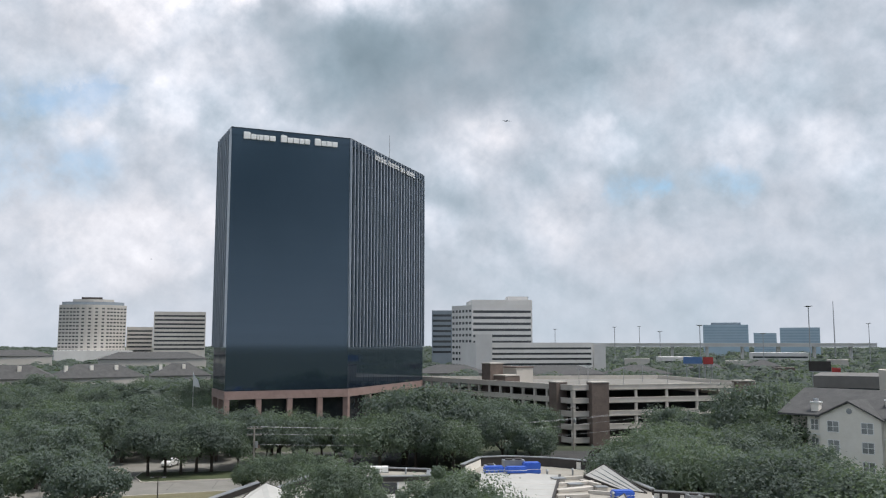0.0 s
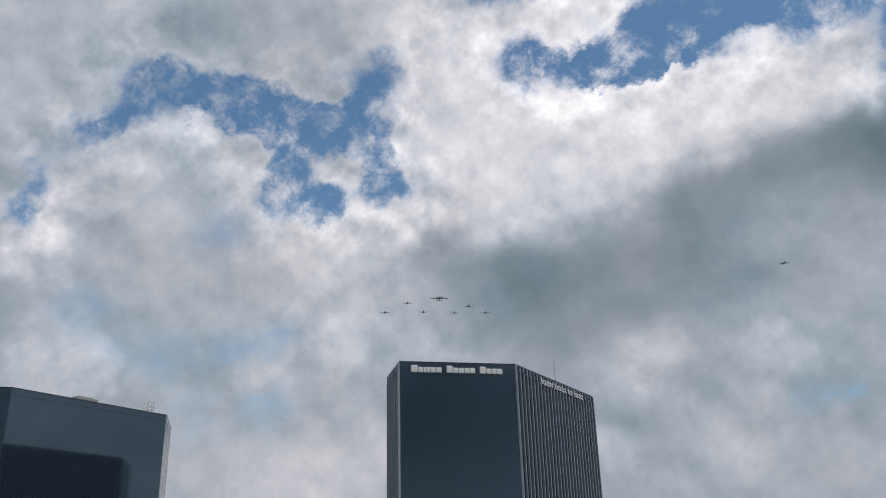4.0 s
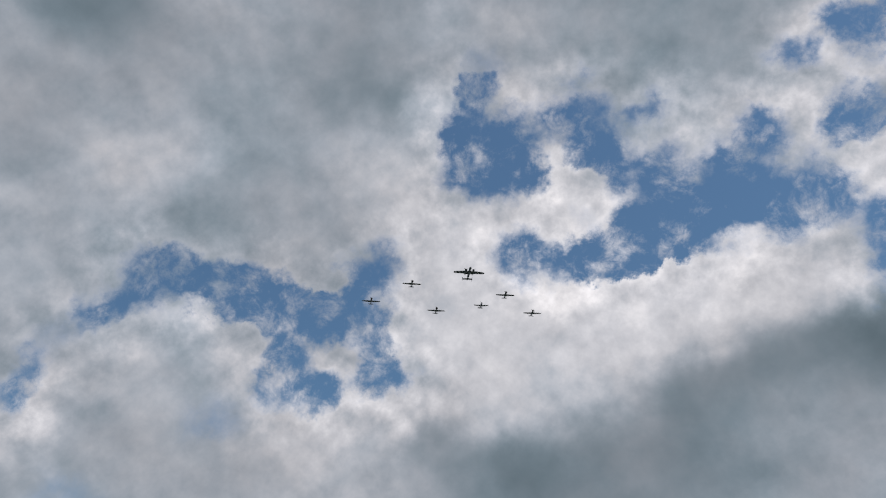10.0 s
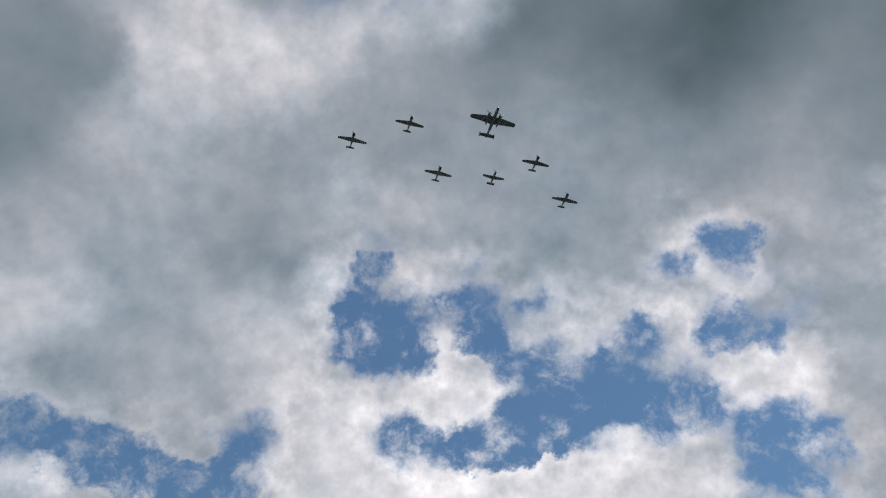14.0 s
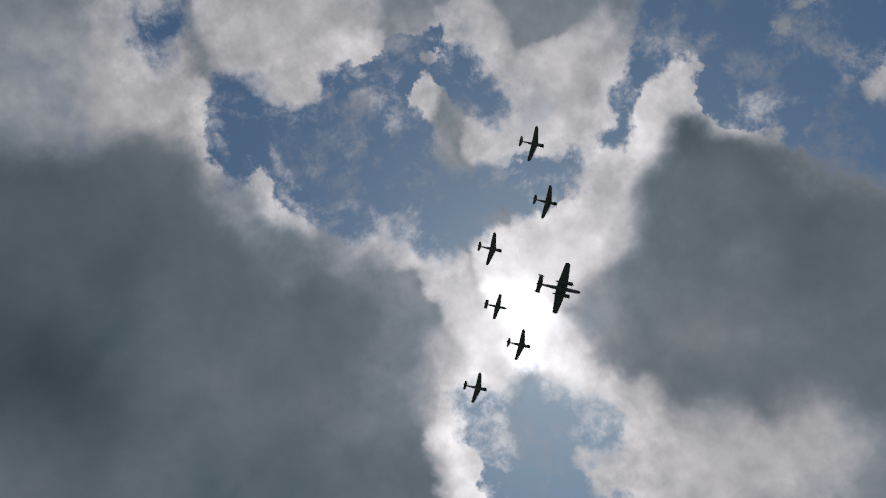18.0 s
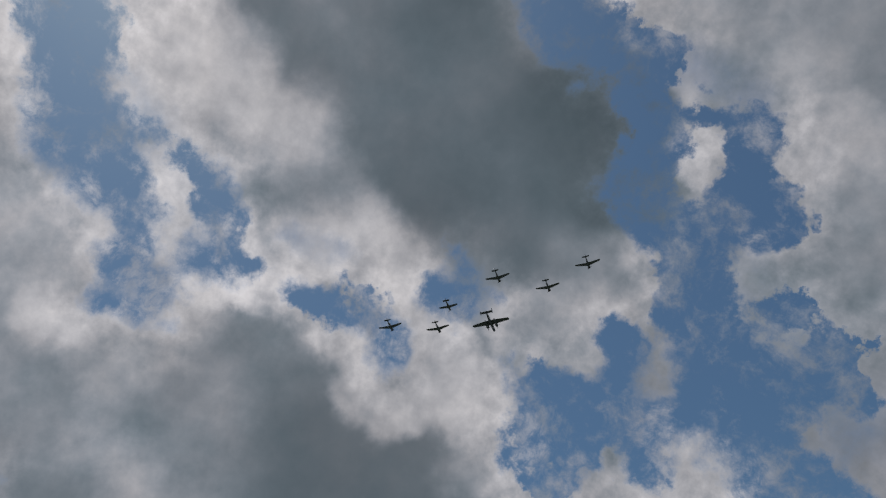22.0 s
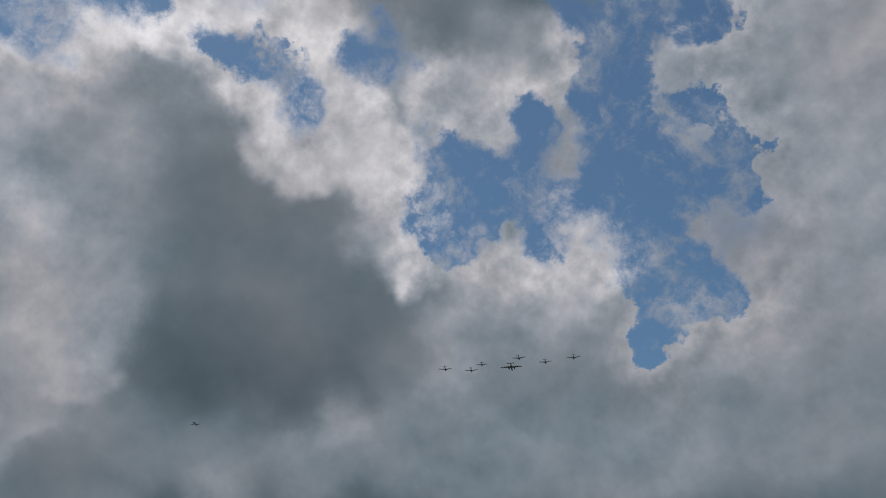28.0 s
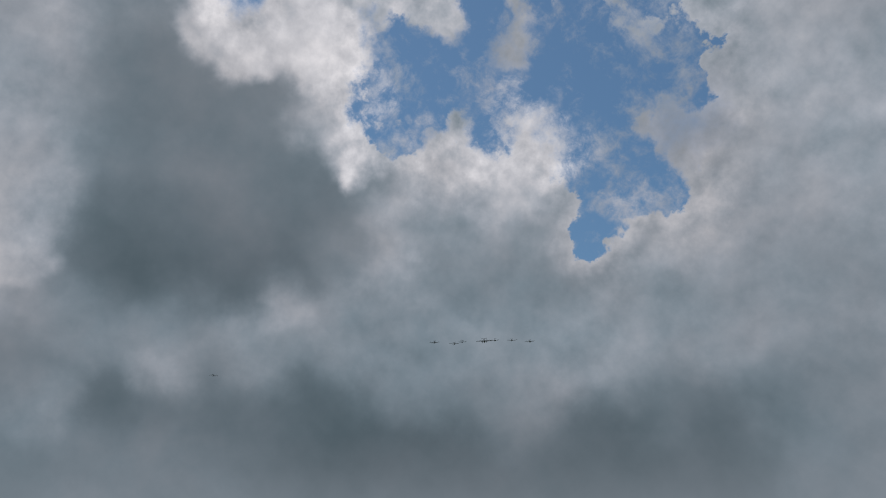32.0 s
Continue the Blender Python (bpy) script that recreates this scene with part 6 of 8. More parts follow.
# ---- trees ----
def make_tree(seed, height, radius, leaf, count=470, small=1.0):
    rng = random.Random(seed)
    ob = thing("tree", "broad dark green oak in full summer leaf", "tree", pose(0, 0, -60), "trees")
    bm = bmesh.new()
    fork = height * 0.3
    tube(bm, (0, 0, 0), (0.1, 0.05, fork), 0.32, 0.22, 8)
    tips = []
    for i in range(7):
        a = 2 * math.pi * i / 7 + rng.uniform(-0.3, 0.3)
        r = radius * rng.uniform(0.45, 0.7)
        tip = Vector((r * math.cos(a), r * math.sin(a), height * rng.uniform(0.55, 0.85)))
        mid = Vector((tip.x * 0.4, tip.y * 0.4, fork + (tip.z - fork) * 0.45))
        tube(bm, (0.1, 0.05, fork - 0.1), mid, 0.15, 0.1, 6)
        tube(bm, mid, tip, 0.1, 0.04, 5)
        tips.append(tip)
    part("trunk", bm, M_BARK, ob)
    verts, faces = [], []
    lobes = [(t_, radius * rng.uniform(0.32, 0.48)) for t_ in tips]
    for i in range(11):
        a, q = rng.uniform(0, 6.283), rng.uniform(0.1, 0.85)
        lobes.append((Vector((radius * q * math.cos(a), radius * q * math.sin(a), height * (0.38 + 0.48 * (1 - q * q * 0.8) * rng.uniform(0.6, 1.0)))), radius * rng.uniform(0.25, 0.42)))
    main = len(lobes)
    for i in range(24 if small < 1 else 16):
        a, up = rng.uniform(0, 6.283), rng.uniform(0.1, 0.95)
        q = math.sqrt(1 - up * up) * rng.uniform(0.88, 1.2)
        lobes.append((Vector((radius * q * math.cos(a), radius * q * math.sin(a), height * (0.40 + 0.5 * up * rng.uniform(0.85, 1.22)))), radius * rng.uniform(0.10, 0.2)))
    for n_, (c, lr) in enumerate(lobes):
        for i in range(count if n_ < main else count // 4):
            d_ = Vector((rng.gauss(0, 1), rng.gauss(0, 1), rng.gauss(0, 0.8))).normalized()
            p = c + d_ * lr * min(1.3, rng.gauss(0.86, 0.17)) + Vector((0, 0, -0.1 * lr))
            nrm = (d_ + Vector((rng.uniform(-.7, .7), rng.uniform(-.7, .7), rng.uniform(-.4, .9)))).normalized()
            u = nrm.orthogonal().normalized()
            u.rotate(Matrix.Rotation(rng.uniform(0, 6.283), 3, nrm))
            v = nrm.cross(u)
            s = rng.uniform(0.13, 0.28) * small
            k = len(verts)
            verts += [p - u * s, p + v * s * 0.55 + nrm * s * 0.15, p + u * s, p - v * s * 0.55 + nrm * s * 0.15]
            faces.append((k, k + 1, k + 2, k + 3))
    me = bpy.data.meshes.new("crown")
    me.from_pydata(verts, [], faces)
    me.materials.append(leaf)
    crown = new("crown", me)
    crown.parent = ob
    return ob


models = [make_tree(i, (10.5, 9.5, 11.5, 10.0, 8.5)[i], (5.6, 5.0, 6.0, 6.6, 4.6)[i], (M_LEAF, M_LEAF, M_LEAF, M_LEAF2, M_LEAF2)[i]) for i in range(5)]
models.append(make_tree(9, 10.5, 4.6, M_LEAF2, 1300, 0.5))
tree_rng = random.Random(5)
planted = []


def plant(az, dist, scale=1.0, model=None, room=20):
    x, y = polar(az, dist)
    for px, py in planted:
        if (px - x) ** 2 + (py - y) ** 2 < room:
            return
    planted.append((x, y))
    src = models[tree_rng.randrange(5) if model is None else model]
    ob = copy_thing(src, pose(x, y, 0, 0, 0, tree_rng.uniform(0, 360)))
    s = scale * tree_rng.uniform(0.88, 1.12)
    ob.scale = (s * tree_rng.uniform(0.92, 1.1), s, s)


def grove(az0, az1, d0, d1, count, scale=1.0):
    for i in range(count):
        plant(tree_rng.uniform(az0, az1), tree_rng.uniform(d0, d1), scale)


grove(-34, -21.5, 150, 260, 80)
grove(-34, -21.8, 190, 325, 60, 1.12)
grove(-34, -15, 262, 325, 50, 1.1)
grove(-21.5, -14.5, 192, 260, 30, 1.05)
grove(-34, -21.6, 116, 142, 22, 1.0)
for k, (az, dist) in enumerate(((-18.82, 164), (-17.8, 164.6), (-16.84, 164.3), (-15.92, 165.3), (-14.97, 165.8), (-13.31, 166.7), (-12.42, 171), (-11.53, 177), (-10.69, 176), (-9.84, 178.4), (-8.99, 172.7), (-7.99, 178.3), (-7.0, 172), (-6.0, 168))):
    plant(az, dist, 0.92 + 0.1 * math.sin(2.3 * k), (0, 1, 3, 1, 0, 4, 1)[k % 7], 3)
grove(-19.5, -6, 180, 190, 34, 0.98)
plant(-20.4, 184, 1.1), plant(-22.2, 172, 1.15), plant(-21.4, 196, 1.1)
plant(-2.6, 171, 1.35, 0), plant(0.2, 176, 1.45, 2), plant(2.0, 172, 1.3, 0), plant(4.3, 178, 1.08, 2), plant(5.8, 170, 0.98, 1), plant(-4.2, 166, 1.15, 3)
plant(19.6, 168, 1.36, 2), plant(20.8, 176, 1.36, 0), plant(18.9, 182, 1.24, 1), plant(21.5, 160, 1.28, 3)
grove(-5.5, 1.5, 157, 172, 12, 0.98)
grove(-2.5, 2, 160, 192, 18, 1.18)
grove(2, 6.4, 160, 190, 18, 0.98)
grove(12.5, 26, 190, 200, 22)
grove(14.5, 21, 140, 172, 20, 1.05)
grove(18.4, 21.8, 158, 195, 9, 1.26)
grove(19.4, 22.2, 150, 185, 10)
grove(11.4, 17.5, 112, 134, 16, 1.05)
grove(17.5, 23.2, 108, 122, 14, 1.0)
grove(21.8, 26, 101, 119, 12, 0.98)
grove(26.3, 29, 100, 110, 5, 0.66)
plant(33.6, 107, 1.25, 5), plant(35.0, 98, 1.1, 5)
grove(19, 24.5, 250, 300, 14)
plant(-7.0, 95, 1.12, 5), plant(0.6, 79, 1.32, 5, 3), plant(3.4, 72, 1.12, 5, 3), plant(-1.6, 76, 0.85, 5, 3), plant(5.8, 69, 0.82, 5, 3)
plant(-11.8, 139, 0.62, 3), plant(-10.6, 141, 0.66, 4, 3), plant(-9.4, 140, 0.6, 3, 3), plant(-13.0, 142, 0.5, 4, 3)
for src in models:
    for o in (*src.children_recursive, src):
        bpy.data.objects.remove(o)

# far woods to the horizon, distance haze put into their colour
rng = random.Random(11)
verts, faces = [], []
for i in range(5200):
    az = rng.uniform(-36, 40)
    dist = 265 * math.exp(rng.uniform(0, 2.45))
    if -17 < az < -1 and dist < 300:
        continue
    if -2 < az < 21 and dist < 290:
        continue
    if 21 < az and dist < 300:
        continue
    x, y = polar(az, dist)
    r, top = rng.uniform(4, 7) * (1 + dist / 1500), rng.uniform(6.5, 11.5)
    k = len(verts)
    ring_n = 7
    for z, q in ((0.1, 0.8), (0.55, 0.82), (0.85, 0.5)):
        verts += [Vector((x + r * q * math.cos(6.283 * j / ring_n), y + r * q * math.sin(6.283 * j / ring_n), top * z)) for j in range(ring_n)]
    for b_ in (0, ring_n):
        faces += [(k + b_ + j, k + b_ + (j + 1) % ring_n, k + b_ + ring_n + (j + 1) % ring_n, k + b_ + ring_n + j) for j in range(ring_n)]
    faces.append(tuple(k + 2 * ring_n + j for j in range(ring_n)))
    n = 170 if dist < 520 else 80 if dist < 1000 else 30
    for j in range(n):
        d_ = Vector((rng.gauss(0, 1), rng.gauss(0, 1), abs(rng.gauss(0, 0.9)))).normalized()
        p = Vector((x + d_.x * r, y + d_.y * r, top * 0.35 + d_.z * top * 0.65))
        u = (d_ + Vector((rng.uniform(-.5, .5), rng.uniform(-.5, .5), 0.2))).orthogonal().normalized()
        v = d_.cross(u)
        s = r * rng.uniform(0.07, 0.17) * (1.0 if dist < 520 else 1.35 if dist < 1000 else 1.9)
        k = len(verts)
        verts += [p - u * s, p + v * s * 0.7, p + u * s, p - v * s * 0.7]
        faces.append((k, k + 1, k + 2, k + 3))
me = bpy.data.meshes.new("far_woods")
me.from_pydata(verts, [], faces)
me.materials.append(M_HAZED_WOODS)
tagged(new("far_woods", me), "tree tops stretching to the horizon, haze mixed into their green", "woods", kind="stuff")

# the roof on which the camera stands
roof = thing("roof_terrace", "plain pale flat roof under the viewpoint", "roof", None, "", "structure")
part("deck", boxes((-14, 14, -24, 1.6, 0, 22.3)), M_CREAM, roof)


# ---- aircraft: nose along +y ----
def ring(y, rx, rz, z=0.0, n=14, x=0.0):
    return [(x + rx * math.cos(2 * math.pi * i / n), y, z + rz * math.sin(2 * math.pi * i / n)) for i in range(n)]


def foil(x, lead, trail, z, thick):
    c = lead - trail
    return [(x, lead, z), (x, lead - 0.12 * c, z + thick * 0.8), (x, lead - 0.4 * c, z + thick), (x, trail, z + 0.02), (x, trail, z - 0.02), (x, lead - 0.4 * c, z - thick * 0.5), (x, lead - 0.12 * c, z - thick * 0.5)]


def upright(z, lead, trail, x, thick):
    return [(x + p[2], p[1], z) for p in foil(0, lead, trail, 0, thick)]


def propeller(parent, x, y, z, r, blades):
    hub = part("propeller", loft(bmesh.new(), [ring(y, 0.16, 0.16, z, 8, x), ring(y + 0.35, 0.05, 0.05, z, 8, x)]), M_COWL, parent)
    for i in range(blades):
        a = 2 * math.pi * i / blades + 0.5
        way = Vector((math.cos(a), 0, math.sin(a)))
        side = Vector((-math.sin(a), 0, math.cos(a)))
        c = Vector((x, y + 0.12, z))
        bm = bmesh.new()
        loft(bm, [[c + way * q + side * w + Vector((0, e, 0)) for w, e in ((-s, -0.03), (s, 0.03), (s, 0.06), (-s, 0.0))] for q, s in ((0.12, 0.06), (r * 0.5, 0.13), (r, 0.07))])
        part("blade", bm, M_COWL, hub)


def bomber_plane():
    ob = thing("bomber", "twin-engined bomber with twin tail fins in dark paint", "aircraft")
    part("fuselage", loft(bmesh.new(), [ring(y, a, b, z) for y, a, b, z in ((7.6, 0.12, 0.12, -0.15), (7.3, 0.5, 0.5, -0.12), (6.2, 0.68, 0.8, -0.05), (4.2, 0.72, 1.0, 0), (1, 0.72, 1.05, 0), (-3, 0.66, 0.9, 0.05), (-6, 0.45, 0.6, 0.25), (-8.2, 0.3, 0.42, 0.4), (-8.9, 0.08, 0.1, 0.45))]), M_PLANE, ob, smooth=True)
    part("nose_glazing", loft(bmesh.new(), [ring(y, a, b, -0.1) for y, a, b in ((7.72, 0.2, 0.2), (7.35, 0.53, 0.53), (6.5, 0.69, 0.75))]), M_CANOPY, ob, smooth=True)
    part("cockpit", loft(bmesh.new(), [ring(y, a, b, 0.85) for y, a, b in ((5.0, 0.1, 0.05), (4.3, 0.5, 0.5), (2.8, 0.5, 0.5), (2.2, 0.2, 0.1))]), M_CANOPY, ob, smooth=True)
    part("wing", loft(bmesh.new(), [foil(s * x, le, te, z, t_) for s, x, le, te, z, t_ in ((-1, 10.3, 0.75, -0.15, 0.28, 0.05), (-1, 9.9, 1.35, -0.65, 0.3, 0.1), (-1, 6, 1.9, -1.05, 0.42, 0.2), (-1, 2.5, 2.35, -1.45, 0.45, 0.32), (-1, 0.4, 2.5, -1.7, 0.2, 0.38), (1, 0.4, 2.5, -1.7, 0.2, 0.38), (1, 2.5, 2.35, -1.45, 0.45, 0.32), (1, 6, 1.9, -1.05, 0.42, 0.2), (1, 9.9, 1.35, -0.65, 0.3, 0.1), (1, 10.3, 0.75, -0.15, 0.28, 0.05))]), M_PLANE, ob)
    for s in (-1, 1):
        eng = part("engine", loft(bmesh.new(), [ring(y, r, r * 1.05, z, 14, s * 2.5) for y, r, z in ((4.0, 0.45, 0.2), (3.9, 0.72, 0.2), (3.0, 0.76, 0.2), (1.6, 0.68, 0.15), (-0.8, 0.55, 0.1), (-2.6, 0.12, 0.2))]), M_PLANE, ob, smooth=True)
        part("intake", loft(bmesh.new(), [ring(y, 0.62, 0.65, 0.2, 14, s * 2.5) for y in (4.04, 3.85)]), M_COWL, eng)
        propeller(eng, s * 2.5, 4.05, 0.2, 1.9, 3)
        fin = part("tail_fin", loft(bmesh.new(), [upright(z, le, te, s * 3.25, 0.07) for z, le, te in ((-0.5, -7.6, -8.6), (0.1, -7.0, -9.2), (0.9, -7.0, -9.4), (1.7, -7.3, -9.3), (2.1, -7.9, -9.0))]), M_PLANE, ob)
    part("tailplane", loft(bmesh.new(), [foil(x, le, te, 0.62, t_) for x, le, te, t_ in ((-3.2, -7.4, -8.9, 0.06), (-0.3, -7.0, -9.0, 0.1), (0.3, -7.0, -9.0, 0.1), (3.2, -7.4, -8.9, 0.06))]), M_PLANE, ob)
    part("tail_turret", loft(bmesh.new(), [ring(y, r, r, 0.45) for y, r in ((-8.3, 0.35), (-9.0, 0.3), (-9.35, 0.1))]), M_CANOPY, ob, smooth=True)
    part("top_turret", loft(bmesh.new(), [[(0.45 * k * math.cos(a * 0.6283), 1.0 + 0.45 * k * math.sin(a * 0.6283), z) for a in range(10)] for z, k in ((0.95, 1), (1.3, 0.9), (1.5, 0.4))]), M_CANOPY, ob, smooth=True)
    return ob


def trainer_plane(name, label, paint, span, square_tail):
    ob = thing(name, label, "aircraft", None, "small trainers in formation")
    h_ = span / 2
    if square_tail:
        fus = ((3.4, 0.2, 0.2, -0.05), (3.0, 0.45, 0.42, -0.05), (1.6, 0.55, 0.6, 0), (-0.6, 0.5, 0.6, 0), (-3.2, 0.3, 0.38, 0.12), (-4.6, 0.1, 0.2, 0.2))
        le, te, tle, tte = (1.15, 0.55), (-0.95, -0.55), (-3.5, -3.85), (-4.75, -4.75)
    else:
        fus = ((3.7, 0.52, 0.52, 0), (3.3, 0.62, 0.62, 0), (2.2, 0.6, 0.66, 0), (0.6, 0.52, 0.72, 0), (-1.6, 0.42, 0.6, 0.05), (-4.0, 0.2, 0.3, 0.2), (-4.9, 0.06, 0.1, 0.25))
        le, te, tle, tte = (1.75, 0.35), (-0.75, -0.75), (-3.75, -4.1), (-5.0, -4.8)
    part("fuselage", loft(bmesh.new(), [ring(*r) for r in ((y, a, b, z) for y, a, b, z in fus)]), paint, ob, smooth=True)
    st = []
    for x, f in ((-1.0, 1.0), (-0.93, 0.93), (-0.5, 0.5), (-0.12, 0.12), (0.12, 0.12), (0.5, 0.5), (0.93, 0.93), (1.0, 1.0)):
        l_ = le[0] + (le[1] - le[0]) * f - (0.35 if f == 1.0 else 0)
        t_ = te[0] + (te[1] - te[0]) * f + (0.25 if f == 1.0 else 0)
        st.append(foil(x * h_, l_, t_, -0.45 + 0.55 * max(0, f - 0.12), 0.2 * (1.1 - f)))
    part("wing", loft(bmesh.new(), st), paint, ob)
    tw = 1.75 if square_tail else 1.95
    part("tailplane", loft(bmesh.new(), [foil(x * tw, tle[0] - 0.3 * abs(x) * (0 if square_tail else 1.6) - (0.35 if abs(x) == 1 and not square_tail else 0), tte[0] + (0.4 if abs(x) == 1 and not square_tail else 0), 0.25, 0.05) for x in (-1, -0.8, -0.15, 0.15, 0.8, 1)]), paint, ob)
    part("fin", loft(bmesh.new(), [upright(z, l_, t_, 0, 0.05) for z, l_, t_ in ((0.25, tle[0] - 0.1, tte[0] - 0.2), (1.0, tle[0] - 0.5, tte[0] - 0.3), (1.5, tle[0] - 0.8, tte[0] - 0.1))]), paint, ob)
    part("canopy", loft(bmesh.new(), [ring(y, a, b, 0.6) for y, a, b in ((1.6, 0.1, 0.05), (1.1, 0.36, 0.42), (-1.0, 0.36, 0.42), (-1.9, 0.1, 0.05))]), M_CANOPY, ob, smooth=True)
    nose = fus[0][0]
    if not square_tail:
        part("cowling", loft(bmesh.new(), [ring(y, r, r) for y, r in ((nose + 0.02, 0.5), (nose - 0.1, 0.66), (nose - 1.0, 0.68), (nose - 1.1, 0.6))]), M_COWL, ob, smooth=True)
        part("tail_wheel", tube(bmesh.new(), (-0.06, -4.5, -0.1), (0.06, -4.5, -0.1), 0.15, 0.15, 10), M_RUBBER, ob)
    propeller(ob, 0, nose, 0, 1.37 if not square_tail else 1.1, 2)
    return ob


bomber = bomber_plane()
trainer = []
for i in range(5):
    trainer.append(trainer_plane("trainer", "radial-engined low-wing trainer with rounded tail", (M_SILVER, M_HAZED_TRAINER)[i % 2], 12.8, False))
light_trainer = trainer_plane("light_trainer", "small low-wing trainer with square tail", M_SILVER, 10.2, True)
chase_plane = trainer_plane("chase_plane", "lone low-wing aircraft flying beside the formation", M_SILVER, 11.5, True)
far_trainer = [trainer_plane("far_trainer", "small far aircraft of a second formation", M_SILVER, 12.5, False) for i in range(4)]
bird = thing("bird", "small dark bird gliding far away", "bird", pose(*polar(9.2, 160), 26))
part("wings", loft(bmesh.new(), [foil(x, le, te, z, 0.02) for x, le, te, z in ((-0.55, 0.02, -0.08, 0.12), (-0.25, 0.12, -0.1, 0.1), (0, 0.1, -0.1, 0), (0.25, 0.12, -0.1, 0.1), (0.55, 0.02, -0.08, 0.12))]), M_COWL, bird)
part("body", loft(bmesh.new(), [ring(y, r, r, 0, 8) for y, r in ((0.28, 0.02), (0.18, 0.07), (-0.15, 0.07), (-0.35, 0.02))]), M_COWL, bird)


# ---- movement ----
def motions():
    walk(bomber, [
        (0, pose(-235.3, 1223.0, 328.2, 0, 0, -163.7)), (1, pose(-221.1, 1131.7, 328.2, 0, 0, -163.6)),
        (1.5, pose(-213.6, 1087.7, 328.2, 0, 0, -163.5)), (2, pose(-208.1, 1050.3, 328.2, 0, 0, -163.4)),
        (3, pose(-196.3, 978.4, 328.2, 0, 0, -163.2)), (4, pose(-183.1, 905.5, 328.2, 0, 0, -163.1)),
        (5, pose(-169.2, 835.7, 328.2, 0, 0, -162.9)), (6, pose(-150.0, 746.5, 328.2, 0, 0, -162.7)),
        (6.5, pose(-140.4, 711.6, 328.2, 0, 0, -162.6)), (7, pose(-133.5, 679.0, 328.2, 0, 0, -162.5)),
        (7.5, pose(-123.1, 639.9, 328.2, 0, 0, -162.4)), (8, pose(-112.6, 606.0, 328.2, 0, 0, -162.4)),
        (8.5, pose(-102.4, 570.7, 328.2, 0, 0, -162.3)), (9, pose(-92.0, 537.8, 328.2, 0, 0, -162.2)),
        (9.5, pose(-81.2, 505.3, 328.2, 0, 0, -162.1)), (10, pose(-70.0, 469.0, 328.2, 0, 0, -162.0)),
        (10.5, pose(-59.9, 437.5, 328.2, 0, 0, -161.9)), (11, pose(-47.7, 405.7, 328.2, 0, 0, -161.8)),
        (11.5, pose(-36.3, 372.6, 328.2, 0, 0, -161.7)), (12, pose(-24.7, 340.7, 328.2, 0, 0, -161.7)),
        (12.5, pose(-13.1, 308.7, 328.2, 0, 0, -161.6)), (13, pose(-0.4, 278.3, 328.2, 0, 0, -161.5)),
        (13.5, pose(12.2, 247.3, 328.2, 0, 0, -161.4)), (14, pose(22.8, 216.1, 328.2, 0, 0, -161.3)),
        (14.5, pose(33.5, 184.9, 328.2, 0, 0, -161.2)), (15, pose(44.2, 153.7, 328.2, 0, 0, -161.1)),
        (15.5, pose(55.0, 122.6, 328.2, 0, 0, -161.0)), (16, pose(62.3, 86.5, 328.2, 0, 0, -160.9)),
        (16.5, pose(72.9, 57.5, 328.2, 0, 0, -160.9)), (17, pose(84.1, 26.0, 328.2, 0, 0, -160.8)),
        (17.5, pose(95.3, -5.5, 328.2, 0, 0, -160.7)), (18, pose(106.7, -34.6, 328.2, 0, 0, -160.6)),
        (18.5, pose(118.5, -66.6, 328.2, 0, 0, -160.5)), (19, pose(134.2, -104.3, 328.2, 0, 0, -160.4)),
        (19.5, pose(142.9, -132.6, 328.2, 0, 0, -160.3)), (20, pose(153.7, -164.0, 328.2, 0, 0, -160.2)),
        (20.5, pose(164.4, -195.3, 328.2, 0, 0, -160.1)), (21, pose(175.7, -227.1, 328.2, 0, 0, -160.0)),
        (21.5, pose(187.3, -259.7, 328.2, 0, 0, -160.0)), (22, pose(197.8, -291.0, 328.2, 0, 0, -159.9)),
        (22.5, pose(209.4, -323.5, 328.2, 0, 0, -159.8)), (23, pose(221.6, -355.8, 328.2, 0, 0, -159.7)),
        (23.5, pose(234.1, -388.4, 328.2, 0, 0, -159.6)), (24, pose(248.1, -422.4, 328.2, 0, 0, -159.5)),
        (24.5, pose(260.9, -455.6, 328.2, 0, 0, -159.4)), (25, pose(274.6, -492.9, 328.2, 0, 0, -159.3)),
        (25.5, pose(286.4, -528.0, 328.2, 0, 0, -159.2)), (26, pose(294.8, -555.5, 328.2, 0, 0, -159.1)),
        (26.5, pose(303.3, -583.0, 328.2, 0, 0, -159.0)), (27, pose(311.7, -610.4, 328.2, 0, 0, -158.9)),
        (27.5, pose(320.1, -637.9, 328.2, 0, 0, -158.8)), (28, pose(330.4, -669.2, 328.2, 0, 0, -158.8)),
        (28.5, pose(342.2, -703.3, 328.2, 0, 0, -158.7)), (29, pose(353.9, -737.3, 328.2, 0, 0, -158.6)),
        (29.5, pose(365.6, -771.2, 328.2, 0, 0, -158.5)), (30, pose(377.3, -804.9, 328.2, 0, 0, -158.4)),
        (30.5, pose(389.1, -838.5, 328.2, 0, 0, -158.3)), (31, pose(400.8, -871.9, 328.2, 0, 0, -158.2)),
        (31.5, pose(412.6, -905.1, 328.2, 0, 0, -158.1)), (32, pose(424.3, -938.0, 328.2, 0, 0, -158.0))])
